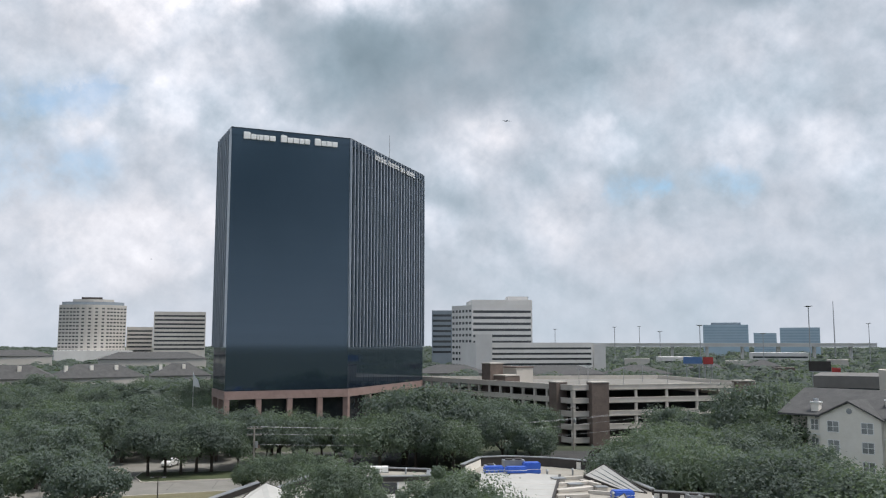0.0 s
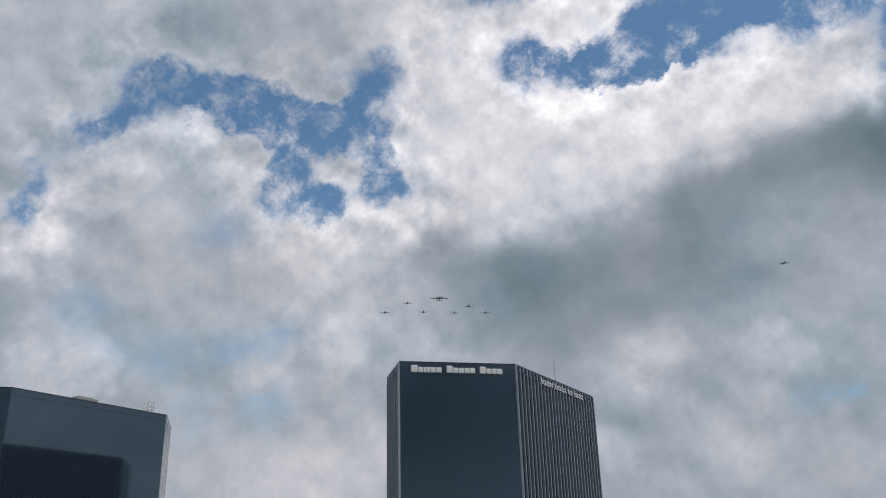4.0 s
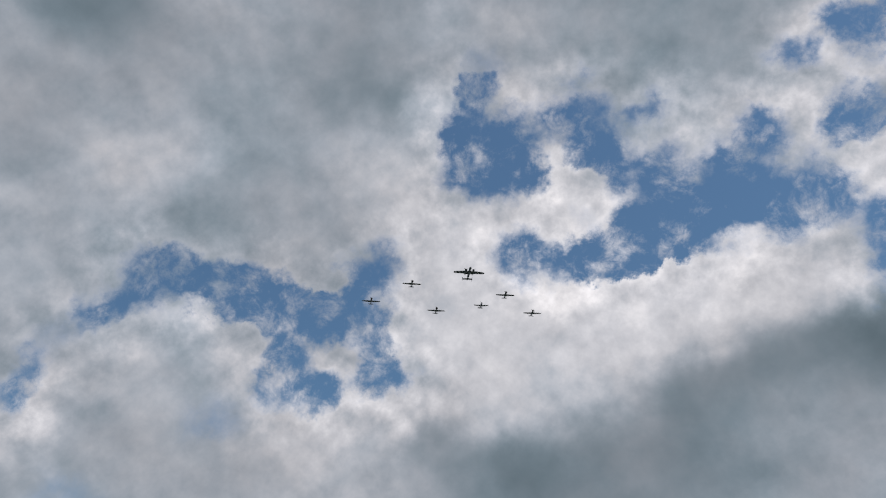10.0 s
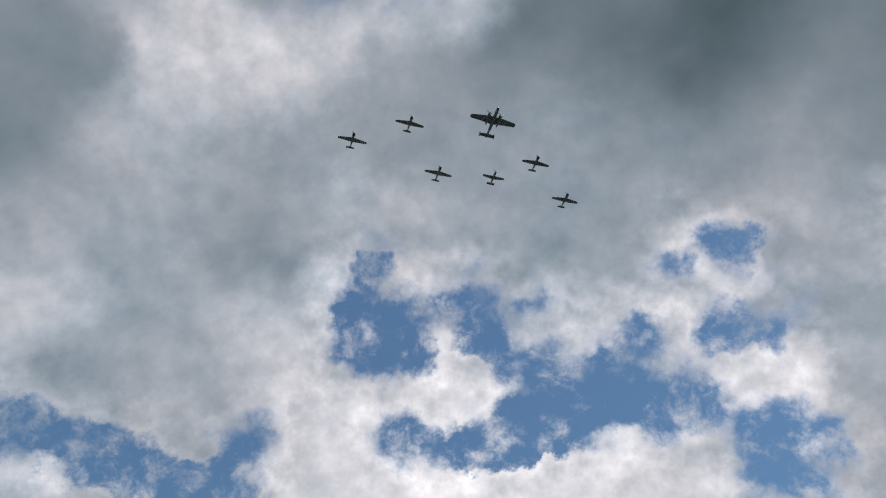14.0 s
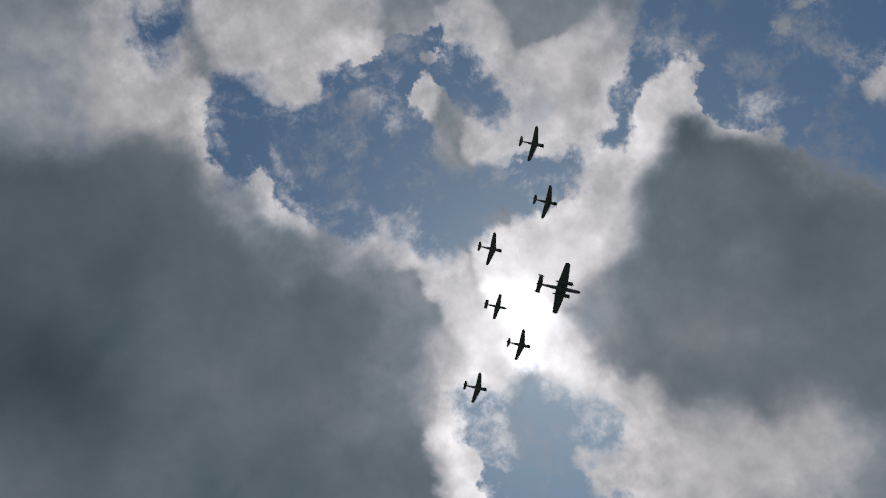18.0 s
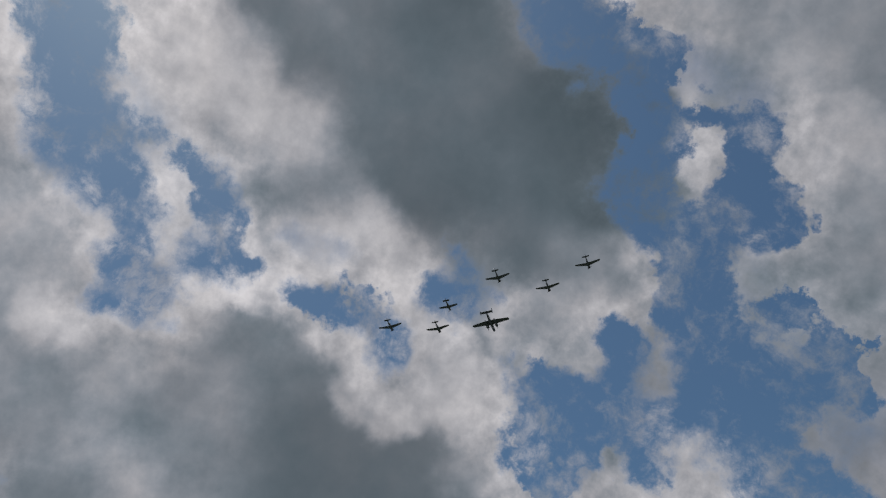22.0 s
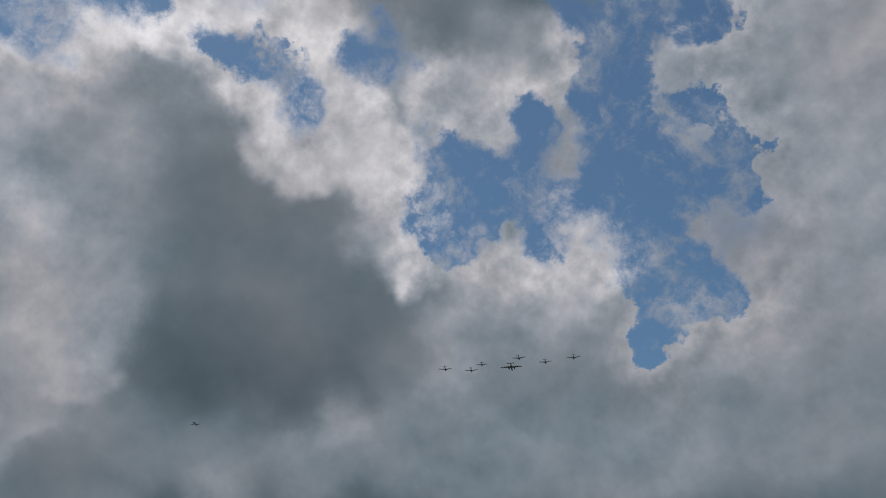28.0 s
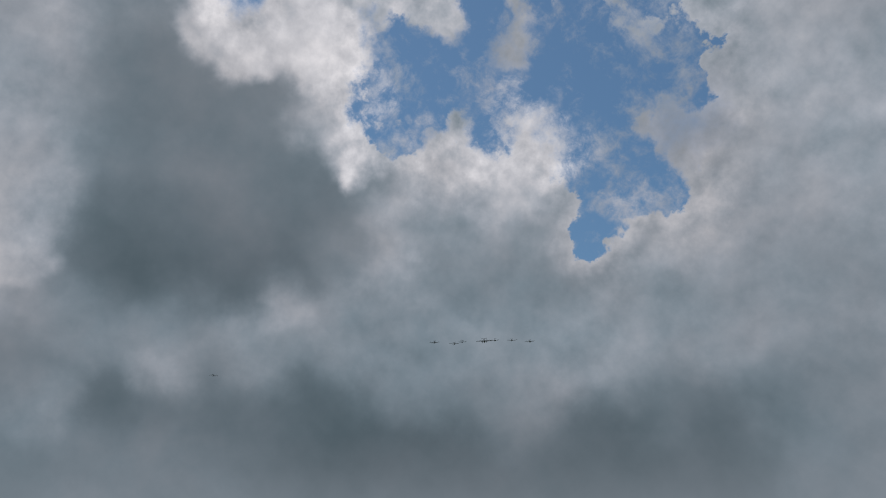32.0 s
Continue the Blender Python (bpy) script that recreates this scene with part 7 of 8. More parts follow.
    walk(trainer[0], [
        (0, pose(-277.6, 1254.7, 324.0, 0, 0, -160.2)), (1, pose(-279.0, 1160.3, 324.0, 0, 0, -160.2)),
        (1.5, pose(-277.8, 1114.7, 324.0, 0, 0, -160.2)), (2, pose(-273.9, 1075.7, 324.0, 0, 0, -160.2)),
        (3, pose(-262.9, 1000.4, 324.0, 0, 0, -160.3)), (4, pose(-253.2, 925.7, 324.0, 0, 0, -160.3)),
        (5, pose(-240.2, 854.3, 324.0, 0, 0, -160.4)), (6, pose(-221.8, 774.0, 324.0, 0, 0, -160.4)),
        (6.5, pose(-212.0, 735.0, 324.0, 0, 0, -160.4)), (7, pose(-205.7, 699.4, 324.0, 0, 0, -160.5)),
        (7.5, pose(-194.3, 660.0, 324.0, 0, 0, -160.5)), (8, pose(-184.0, 625.1, 324.0, 0, 0, -160.5)),
        (8.5, pose(-173.8, 591.2, 324.0, 0, 0, -160.5)), (9, pose(-162.9, 556.3, 324.0, 0, 0, -160.6)),
        (9.5, pose(-152.5, 521.6, 324.0, 0, 0, -160.6)), (10, pose(-140.7, 482.6, 324.0, 0, 0, -160.6)),
        (10.5, pose(-129.1, 447.9, 324.0, 0, 0, -160.6)), (11, pose(-115.1, 413.4, 324.0, 0, 0, -160.7)),
        (11.5, pose(-102.2, 379.1, 324.0, 0, 0, -160.7)), (12, pose(-89.2, 345.9, 324.0, 0, 0, -160.7)),
        (12.5, pose(-76.5, 313.0, 324.0, 0, 0, -160.7)), (13, pose(-63.5, 281.5, 324.0, 0, 0, -160.7)),
        (13.5, pose(-50.4, 249.9, 324.0, 0, 0, -160.8)), (14, pose(-38.6, 219.4, 324.0, 0, 0, -160.8)),
        (14.5, pose(-26.9, 189.1, 324.0, 0, 0, -160.8)), (15, pose(-15.3, 158.9, 324.0, 0, 0, -160.8)),
        (15.5, pose(-3.7, 128.8, 324.0, 0, 0, -160.9)), (16, pose(4.9, 95.3, 324.0, 0, 0, -160.9)),
        (16.5, pose(16.0, 64.6, 324.0, 0, 0, -160.9)), (17, pose(27.4, 32.9, 324.0, 0, 0, -160.9)),
        (17.5, pose(38.6, 1.2, 324.0, 0, 0, -161.0)), (18, pose(49.9, -29.2, 324.0, 0, 0, -161.0)),
        (18.5, pose(60.6, -60.3, 324.0, 0, 0, -161.0)), (19, pose(75.3, -92.3, 324.0, 0, 0, -161.0)),
        (19.5, pose(83.6, -122.3, 324.0, 0, 0, -161.1)), (20, pose(92.2, -153.8, 324.0, 0, 0, -161.1)),
        (20.5, pose(101.1, -185.0, 324.0, 0, 0, -161.1)), (21, pose(110.7, -216.8, 324.0, 0, 0, -161.1)),
        (21.5, pose(120.2, -249.5, 324.0, 0, 0, -161.2)), (22, pose(130.3, -281.7, 324.0, 0, 0, -161.2)),
        (22.5, pose(140.1, -315.3, 324.0, 0, 0, -161.2)), (23, pose(150.5, -348.9, 324.0, 0, 0, -161.2)),
        (23.5, pose(161.7, -382.4, 324.0, 0, 0, -161.3)), (24, pose(173.9, -417.2, 324.0, 0, 0, -161.3)),
        (24.5, pose(185.7, -449.5, 324.0, 0, 0, -161.3)), (25, pose(197.9, -484.6, 324.0, 0, 0, -161.4)),
        (25.5, pose(210.7, -518.6, 324.0, 0, 0, -161.4)), (26, pose(221.1, -547.2, 324.0, 0, 0, -161.4)),
        (26.5, pose(231.7, -576.1, 324.0, 0, 0, -161.4)), (27, pose(242.6, -605.1, 324.0, 0, 0, -161.5)),
        (27.5, pose(253.9, -634.4, 324.0, 0, 0, -161.5)), (28, pose(267.2, -668.4, 324.0, 0, 0, -161.5)),
        (28.5, pose(277.8, -703.3, 324.0, 0, 0, -161.5)), (29, pose(288.8, -738.5, 324.0, 0, 0, -161.6)),
        (29.5, pose(300.4, -773.9, 324.0, 0, 0, -161.6)), (30, pose(312.7, -809.5, 324.0, 0, 0, -161.6)),
        (30.5, pose(325.6, -845.4, 324.0, 0, 0, -161.6)), (31, pose(339.3, -881.4, 324.0, 0, 0, -161.7)),
        (31.5, pose(353.8, -917.7, 324.0, 0, 0, -161.7)), (32, pose(369.2, -954.1, 324.0, 0, 0, -161.7))])
    walk(trainer[1], [
        (0, pose(-262.9, 1241.6, 328.0, 0, 0, -162.1)), (1, pose(-255.6, 1146.0, 328.0, 0, 0, -162.0)),
        (1.5, pose(-250.9, 1100.1, 328.0, 0, 0, -162.0)), (2, pose(-245.9, 1060.8, 328.0, 0, 0, -161.9)),
        (3, pose(-234.1, 985.6, 328.0, 0, 0, -161.8)), (4, pose(-221.9, 910.1, 328.0, 0, 0, -161.8)),
        (5, pose(-207.8, 838.1, 328.0, 0, 0, -161.7)), (6, pose(-190.3, 761.2, 328.0, 0, 0, -161.6)),
        (6.5, pose(-181.9, 724.1, 328.0, 0, 0, -161.6)), (7, pose(-173.3, 687.7, 328.0, 0, 0, -161.6)),
        (7.5, pose(-163.8, 650.1, 328.0, 0, 0, -161.5)), (8, pose(-154.0, 614.8, 328.0, 0, 0, -161.5)),
        (8.5, pose(-143.6, 577.9, 328.0, 0, 0, -161.4)), (9, pose(-133.1, 544.4, 328.0, 0, 0, -161.4)),
        (9.5, pose(-122.3, 509.9, 328.0, 0, 0, -161.4)), (10, pose(-109.8, 473.1, 328.0, 0, 0, -161.3)),
        (10.5, pose(-99.3, 438.6, 328.0, 0, 0, -161.3)), (11, pose(-86.5, 406.1, 328.0, 0, 0, -161.3)),
        (11.5, pose(-74.4, 372.8, 328.0, 0, 0, -161.2)), (12, pose(-62.3, 339.6, 328.0, 0, 0, -161.2)),
        (12.5, pose(-50.4, 306.9, 328.0, 0, 0, -161.2)), (13, pose(-37.3, 276.1, 328.0, 0, 0, -161.1)),
        (13.5, pose(-24.4, 245.3, 328.0, 0, 0, -161.1)), (14, pose(-13.3, 215.0, 328.0, 0, 0, -161.0)),
        (14.5, pose(-2.3, 184.7, 328.0, 0, 0, -161.0)), (15, pose(8.8, 154.6, 328.0, 0, 0, -161.0)),
        (15.5, pose(19.8, 124.5, 328.0, 0, 0, -160.9)), (16, pose(28.5, 90.2, 328.0, 0, 0, -160.9)),
        (16.5, pose(39.2, 60.1, 328.0, 0, 0, -160.9)), (17, pose(50.4, 28.8, 328.0, 0, 0, -160.8)),
        (17.5, pose(61.5, -2.6, 328.0, 0, 0, -160.8)), (18, pose(72.6, -32.5, 328.0, 0, 0, -160.7)),
        (18.5, pose(83.6, -64.0, 328.0, 0, 0, -160.7)), (19, pose(98.5, -98.1, 328.0, 0, 0, -160.7)),
        (19.5, pose(107.3, -128.4, 328.0, 0, 0, -160.6)), (20, pose(116.8, -160.0, 328.0, 0, 0, -160.6)),
        (20.5, pose(126.9, -191.8, 328.0, 0, 0, -160.5)), (21, pose(137.9, -223.9, 328.0, 0, 0, -160.5)),
        (21.5, pose(147.1, -255.6, 328.0, 0, 0, -160.5)), (22, pose(157.4, -286.8, 328.0, 0, 0, -160.4)),
        (22.5, pose(168.5, -319.5, 328.0, 0, 0, -160.4)), (23, pose(180.5, -352.0, 328.0, 0, 0, -160.4)),
        (23.5, pose(192.8, -384.9, 328.0, 0, 0, -160.3)), (24, pose(207.0, -419.8, 328.0, 0, 0, -160.3)),
        (24.5, pose(220.7, -454.7, 328.0, 0, 0, -160.2)), (25, pose(233.7, -490.7, 328.0, 0, 0, -160.2)),
        (25.5, pose(244.7, -524.1, 328.0, 0, 0, -160.2)), (26, pose(254.7, -553.5, 328.0, 0, 0, -160.1)),
        (26.5, pose(264.9, -583.0, 328.0, 0, 0, -160.1)), (27, pose(275.2, -612.6, 328.0, 0, 0, -160.0)),
        (27.5, pose(285.8, -642.3, 328.0, 0, 0, -160.0)), (28, pose(297.3, -673.2, 328.0, 0, 0, -160.0)),
        (28.5, pose(307.9, -707.7, 328.0, 0, 0, -159.9)), (29, pose(318.8, -742.4, 328.0, 0, 0, -159.9)),
        (29.5, pose(330.1, -777.0, 328.0, 0, 0, -159.8)), (30, pose(341.6, -811.8, 328.0, 0, 0, -159.8)),
        (30.5, pose(353.5, -846.5, 328.0, 0, 0, -159.8)), (31, pose(365.9, -881.2, 328.0, 0, 0, -159.7)),
        (31.5, pose(378.6, -915.9, 328.0, 0, 0, -159.7)), (32, pose(391.9, -950.5, 328.0, 0, 0, -159.6))])
    walk(trainer[2], [
        (0, pose(-241.8, 1246.1, 325.3, 0, 0, -162.1)), (1, pose(-239.5, 1162.8, 325.3, 0, 0, -162.0)),
        (1.5, pose(-236.8, 1121.9, 325.3, 0, 0, -162.0)), (2, pose(-232.7, 1085.8, 325.3, 0, 0, -161.9)),
        (3, pose(-222.0, 1015.1, 325.3, 0, 0, -161.9)), (4, pose(-210.1, 940.3, 325.3, 0, 0, -161.8)),
        (5, pose(-195.7, 867.3, 325.3, 0, 0, -161.7)), (6, pose(-178.8, 791.6, 325.3, 0, 0, -161.6)),
        (6.5, pose(-171.2, 758.5, 325.3, 0, 0, -161.6)), (7, pose(-163.2, 725.9, 325.3, 0, 0, -161.6)),
        (7.5, pose(-153.8, 684.7, 325.3, 0, 0, -161.5)), (8, pose(-143.6, 651.4, 325.3, 0, 0, -161.5)),
        (8.5, pose(-132.9, 616.2, 325.3, 0, 0, -161.4)), (9, pose(-122.1, 581.9, 325.3, 0, 0, -161.4)),
        (9.5, pose(-111.7, 546.1, 325.3, 0, 0, -161.3)), (10, pose(-100.1, 507.2, 325.3, 0, 0, -161.3)),
        (10.5, pose(-89.5, 471.5, 325.3, 0, 0, -161.3)), (11, pose(-76.0, 436.3, 325.3, 0, 0, -161.2)),
        (11.5, pose(-63.7, 402.3, 325.3, 0, 0, -161.2)), (12, pose(-50.7, 368.7, 325.3, 0, 0, -161.1)),
        (12.5, pose(-39.1, 335.5, 325.3, 0, 0, -161.1)), (13, pose(-26.2, 304.1, 325.3, 0, 0, -161.1)),
        (13.5, pose(-13.7, 272.3, 325.3, 0, 0, -161.0)), (14, pose(-2.0, 241.1, 325.3, 0, 0, -161.0)),
        (14.5, pose(9.6, 210.0, 325.3, 0, 0, -160.9)), (15, pose(21.1, 179.1, 325.3, 0, 0, -160.9)),
        (15.5, pose(32.7, 148.4, 325.3, 0, 0, -160.8)), (16, pose(42.4, 112.5, 325.3, 0, 0, -160.8)),
        (16.5, pose(53.1, 82.4, 325.3, 0, 0, -160.8)), (17, pose(64.6, 50.9, 325.3, 0, 0, -160.7)),
        (17.5, pose(76.0, 19.4, 325.3, 0, 0, -160.7)), (18, pose(87.0, -10.2, 325.3, 0, 0, -160.6)),
        (18.5, pose(98.5, -41.8, 325.3, 0, 0, -160.6)), (19, pose(115.6, -76.9, 325.3, 0, 0, -160.5)),
        (19.5, pose(123.9, -106.9, 325.3, 0, 0, -160.5)), (20, pose(132.4, -137.9, 325.3, 0, 0, -160.4)),
        (20.5, pose(141.8, -168.5, 325.3, 0, 0, -160.4)), (21, pose(151.4, -199.3, 325.3, 0, 0, -160.4)),
        (21.5, pose(162.5, -231.0, 325.3, 0, 0, -160.3)), (22, pose(171.8, -261.9, 325.3, 0, 0, -160.3)),
        (22.5, pose(183.0, -293.9, 325.3, 0, 0, -160.2)), (23, pose(194.2, -325.8, 325.3, 0, 0, -160.2)),
        (23.5, pose(206.2, -358.2, 325.3, 0, 0, -160.1)), (24, pose(220.1, -391.8, 325.3, 0, 0, -160.1)),
        (24.5, pose(232.7, -424.0, 325.3, 0, 0, -160.0)), (25, pose(245.9, -459.7, 325.3, 0, 0, -160.0)),
        (25.5, pose(258.0, -495.2, 325.3, 0, 0, -159.9)), (26, pose(268.3, -524.8, 325.3, 0, 0, -159.9)),
        (26.5, pose(278.8, -554.6, 325.3, 0, 0, -159.8)), (27, pose(289.5, -584.7, 325.3, 0, 0, -159.8)),
        (27.5, pose(300.4, -615.0, 325.3, 0, 0, -159.7)), (28, pose(311.1, -645.9, 325.3, 0, 0, -159.7)),
        (28.5, pose(321.7, -680.3, 325.3, 0, 0, -159.6)), (29, pose(332.6, -715.0, 325.3, 0, 0, -159.6)),
        (29.5, pose(343.8, -750.1, 325.3, 0, 0, -159.5)), (30, pose(355.4, -785.5, 325.3, 0, 0, -159.5)),
        (30.5, pose(367.5, -821.3, 325.3, 0, 0, -159.4)), (31, pose(380.0, -857.5, 325.3, 0, 0, -159.4)),
        (31.5, pose(393.0, -894.1, 325.3, 0, 0, -159.3)), (32, pose(406.6, -931.2, 325.3, 0, 0, -159.3))])
    walk(light_trainer, [
        (0, pose(-216.6, 1249.5, 322.3, 0, 0, -165.7)), (1, pose(-206.2, 1164.3, 322.3, 0, 0, -165.5)),
        (1.5, pose(-200.4, 1122.5, 322.3, 0, 0, -165.3)), (2, pose(-196.0, 1085.7, 322.3, 0, 0, -165.2)),
        (3, pose(-186.1, 1013.6, 322.3, 0, 0, -164.9)), (4, pose(-173.4, 944.3, 322.3, 0, 0, -164.6)),
        (5, pose(-159.5, 877.0, 322.3, 0, 0, -164.3)), (6, pose(-144.0, 802.9, 322.3, 0, 0, -164.0)),
        (6.5, pose(-134.9, 766.0, 322.3, 0, 0, -163.8)), (7, pose(-131.4, 728.9, 322.3, 0, 0, -163.7)),
        (7.5, pose(-121.3, 688.3, 322.3, 0, 0, -163.5)), (8, pose(-111.2, 650.7, 322.3, 0, 0, -163.4)),
        (8.5, pose(-100.3, 611.1, 322.3, 0, 0, -163.2)), (9, pose(-90.0, 575.4, 322.3, 0, 0, -163.1)),
        (9.5, pose(-78.7, 540.3, 322.3, 0, 0, -162.9)), (10, pose(-67.3, 502.0, 322.3, 0, 0, -162.8)),
        (10.5, pose(-57.0, 468.3, 322.3, 0, 0, -162.6)), (11, pose(-45.4, 433.9, 322.3, 0, 0, -162.5)),
        (11.5, pose(-34.5, 400.9, 322.3, 0, 0, -162.3)), (12, pose(-22.8, 368.0, 322.3, 0, 0, -162.1)),
        (12.5, pose(-11.5, 335.7, 322.3, 0, 0, -162.0)), (13, pose(0.3, 305.4, 322.3, 0, 0, -161.8)),
        (13.5, pose(12.2, 274.2, 322.3, 0, 0, -161.7)), (14, pose(22.9, 242.4, 322.3, 0, 0, -161.5)),
        (14.5, pose(33.7, 210.8, 322.3, 0, 0, -161.3)), (15, pose(44.5, 179.3, 322.3, 0, 0, -161.2)),
        (15.5, pose(55.4, 148.0, 322.3, 0, 0, -161.0)), (16, pose(63.9, 110.8, 322.3, 0, 0, -160.9)),
        (16.5, pose(75.0, 81.6, 322.3, 0, 0, -160.7)), (17, pose(86.1, 50.6, 322.3, 0, 0, -160.5)),
        (17.5, pose(97.3, 19.6, 322.3, 0, 0, -160.4)), (18, pose(108.7, -9.8, 322.3, 0, 0, -160.2)),
        (18.5, pose(120.0, -40.5, 322.3, 0, 0, -160.0)), (19, pose(138.5, -77.3, 322.3, 0, 0, -159.8)),
        (19.5, pose(148.3, -107.8, 322.3, 0, 0, -159.7)), (20, pose(158.8, -138.1, 322.3, 0, 0, -159.5)),
        (20.5, pose(169.9, -169.0, 322.3, 0, 0, -159.3)), (21, pose(181.4, -200.3, 322.3, 0, 0, -159.2)),
        (21.5, pose(192.9, -230.6, 322.3, 0, 0, -159.0)), (22, pose(203.2, -260.6, 322.3, 0, 0, -158.8)),
        (22.5, pose(215.0, -292.0, 322.3, 0, 0, -158.6)), (23, pose(226.7, -323.4, 322.3, 0, 0, -158.5)),
        (23.5, pose(238.7, -354.5, 322.3, 0, 0, -158.3)), (24, pose(252.3, -386.1, 322.3, 0, 0, -158.1)),
        (24.5, pose(265.1, -418.6, 322.3, 0, 0, -157.9)), (25, pose(277.5, -452.7, 322.3, 0, 0, -157.7)),
        (25.5, pose(289.7, -486.5, 322.3, 0, 0, -157.6)), (26, pose(300.5, -515.6, 322.3, 0, 0, -157.4)),
        (26.5, pose(311.2, -544.9, 322.3, 0, 0, -157.2)), (27, pose(322.0, -574.4, 322.3, 0, 0, -157.0)),
        (27.5, pose(332.7, -604.0, 322.3, 0, 0, -156.8)), (28, pose(343.7, -635.8, 322.3, 0, 0, -156.7)),
        (28.5, pose(355.8, -669.0, 322.3, 0, 0, -156.5)), (29, pose(367.9, -702.4, 322.3, 0, 0, -156.3)),
        (29.5, pose(380.0, -736.0, 322.3, 0, 0, -156.1)), (30, pose(392.1, -769.9, 322.3, 0, 0, -155.9)),
        (30.5, pose(404.2, -804.0, 322.3, 0, 0, -155.7)), (31, pose(416.3, -838.4, 322.3, 0, 0, -155.5)),
        (31.5, pose(428.5, -873.1, 322.3, 0, 0, -155.3)), (32, pose(440.6, -908.0, 322.3, 0, 0, -155.1))])
    walk(trainer[3], [
        (0, pose(-195.6, 1220.8, 322.3, 0, 0, -165.7)), (1, pose(-184.9, 1139.0, 322.3, 0, 0, -165.4)),
        (1.5, pose(-179.1, 1098.9, 322.3, 0, 0, -165.3)), (2, pose(-174.3, 1063.3, 322.3, 0, 0, -165.2)),
        (3, pose(-163.9, 993.6, 322.3, 0, 0, -164.9)), (4, pose(-152.4, 923.8, 322.3, 0, 0, -164.6)),
        (5, pose(-139.7, 855.7, 322.3, 0, 0, -164.3)), (6, pose(-125.6, 780.7, 322.3, 0, 0, -164.0)),
        (6.5, pose(-119.0, 746.9, 322.3, 0, 0, -163.9)), (7, pose(-112.1, 713.4, 322.3, 0, 0, -163.7)),
        (7.5, pose(-101.8, 674.9, 322.3, 0, 0, -163.6)), (8, pose(-91.2, 638.8, 322.3, 0, 0, -163.5)),
        (8.5, pose(-80.8, 600.6, 322.3, 0, 0, -163.3)), (9, pose(-70.2, 564.6, 322.3, 0, 0, -163.2)),
        (9.5, pose(-60.0, 530.3, 322.3, 0, 0, -163.0)), (10, pose(-49.1, 492.1, 322.3, 0, 0, -162.9)),
        (10.5, pose(-38.8, 459.5, 322.3, 0, 0, -162.7)), (11, pose(-27.2, 426.0, 322.3, 0, 0, -162.6)),
        (11.5, pose(-15.9, 394.0, 322.3, 0, 0, -162.4)), (12, pose(-4.4, 361.4, 322.3, 0, 0, -162.3)),
        (12.5, pose(7.2, 329.2, 322.3, 0, 0, -162.1)), (13, pose(19.1, 298.4, 322.3, 0, 0, -162.0)),
        (13.5, pose(31.1, 267.2, 322.3, 0, 0, -161.8)), (14, pose(41.7, 235.4, 322.3, 0, 0, -161.7)),
        (14.5, pose(52.3, 203.7, 322.3, 0, 0, -161.5)), (15, pose(63.0, 172.2, 322.3, 0, 0, -161.3)),
        (15.5, pose(73.8, 140.7, 322.3, 0, 0, -161.2)), (16, pose(81.6, 102.6, 322.3, 0, 0, -161.0)),
        (16.5, pose(92.0, 73.6, 322.3, 0, 0, -160.9)), (17, pose(102.8, 43.2, 322.3, 0, 0, -160.7)),
        (17.5, pose(113.6, 12.7, 322.3, 0, 0, -160.6)), (18, pose(125.1, -16.8, 322.3, 0, 0, -160.4)),
        (18.5, pose(136.7, -47.6, 322.3, 0, 0, -160.3)), (19, pose(155.5, -86.8, 322.3, 0, 0, -160.1)),
        (19.5, pose(165.1, -117.0, 322.3, 0, 0, -159.9)), (20, pose(174.9, -147.7, 322.3, 0, 0, -159.8)),
        (20.5, pose(185.4, -178.2, 322.3, 0, 0, -159.6)), (21, pose(196.0, -209.1, 322.3, 0, 0, -159.5)),
        (21.5, pose(207.9, -240.3, 322.3, 0, 0, -159.3)), (22, pose(218.4, -270.5, 322.3, 0, 0, -159.1)),
        (22.5, pose(229.8, -301.8, 322.3, 0, 0, -159.0)), (23, pose(241.9, -333.0, 322.3, 0, 0, -158.8)),
        (23.5, pose(254.5, -364.6, 322.3, 0, 0, -158.7)), (24, pose(268.8, -396.9, 322.3, 0, 0, -158.5)),
        (24.5, pose(281.6, -429.3, 322.3, 0, 0, -158.3)), (25, pose(295.6, -464.2, 322.3, 0, 0, -158.2)),
        (25.5, pose(307.7, -498.5, 322.3, 0, 0, -158.0)), (26, pose(318.2, -527.2, 322.3, 0, 0, -157.8)),
        (26.5, pose(328.7, -555.9, 322.3, 0, 0, -157.7)), (27, pose(339.2, -584.7, 322.3, 0, 0, -157.5)),
        (27.5, pose(349.8, -613.6, 322.3, 0, 0, -157.3)), (28, pose(358.8, -642.5, 322.3, 0, 0, -157.2)),
        (28.5, pose(370.4, -675.6, 322.3, 0, 0, -157.0)), (29, pose(382.0, -708.7, 322.3, 0, 0, -156.8)),
        (29.5, pose(393.7, -742.0, 322.3, 0, 0, -156.7)), (30, pose(405.4, -775.3, 322.3, 0, 0, -156.5)),
        (30.5, pose(417.1, -808.8, 322.3, 0, 0, -156.3)), (31, pose(428.9, -842.3, 322.3, 0, 0, -156.1)),
        (31.5, pose(440.6, -876.0, 322.3, 0, 0, -156.0)), (32, pose(452.5, -909.8, 322.3, 0, 0, -155.8))])
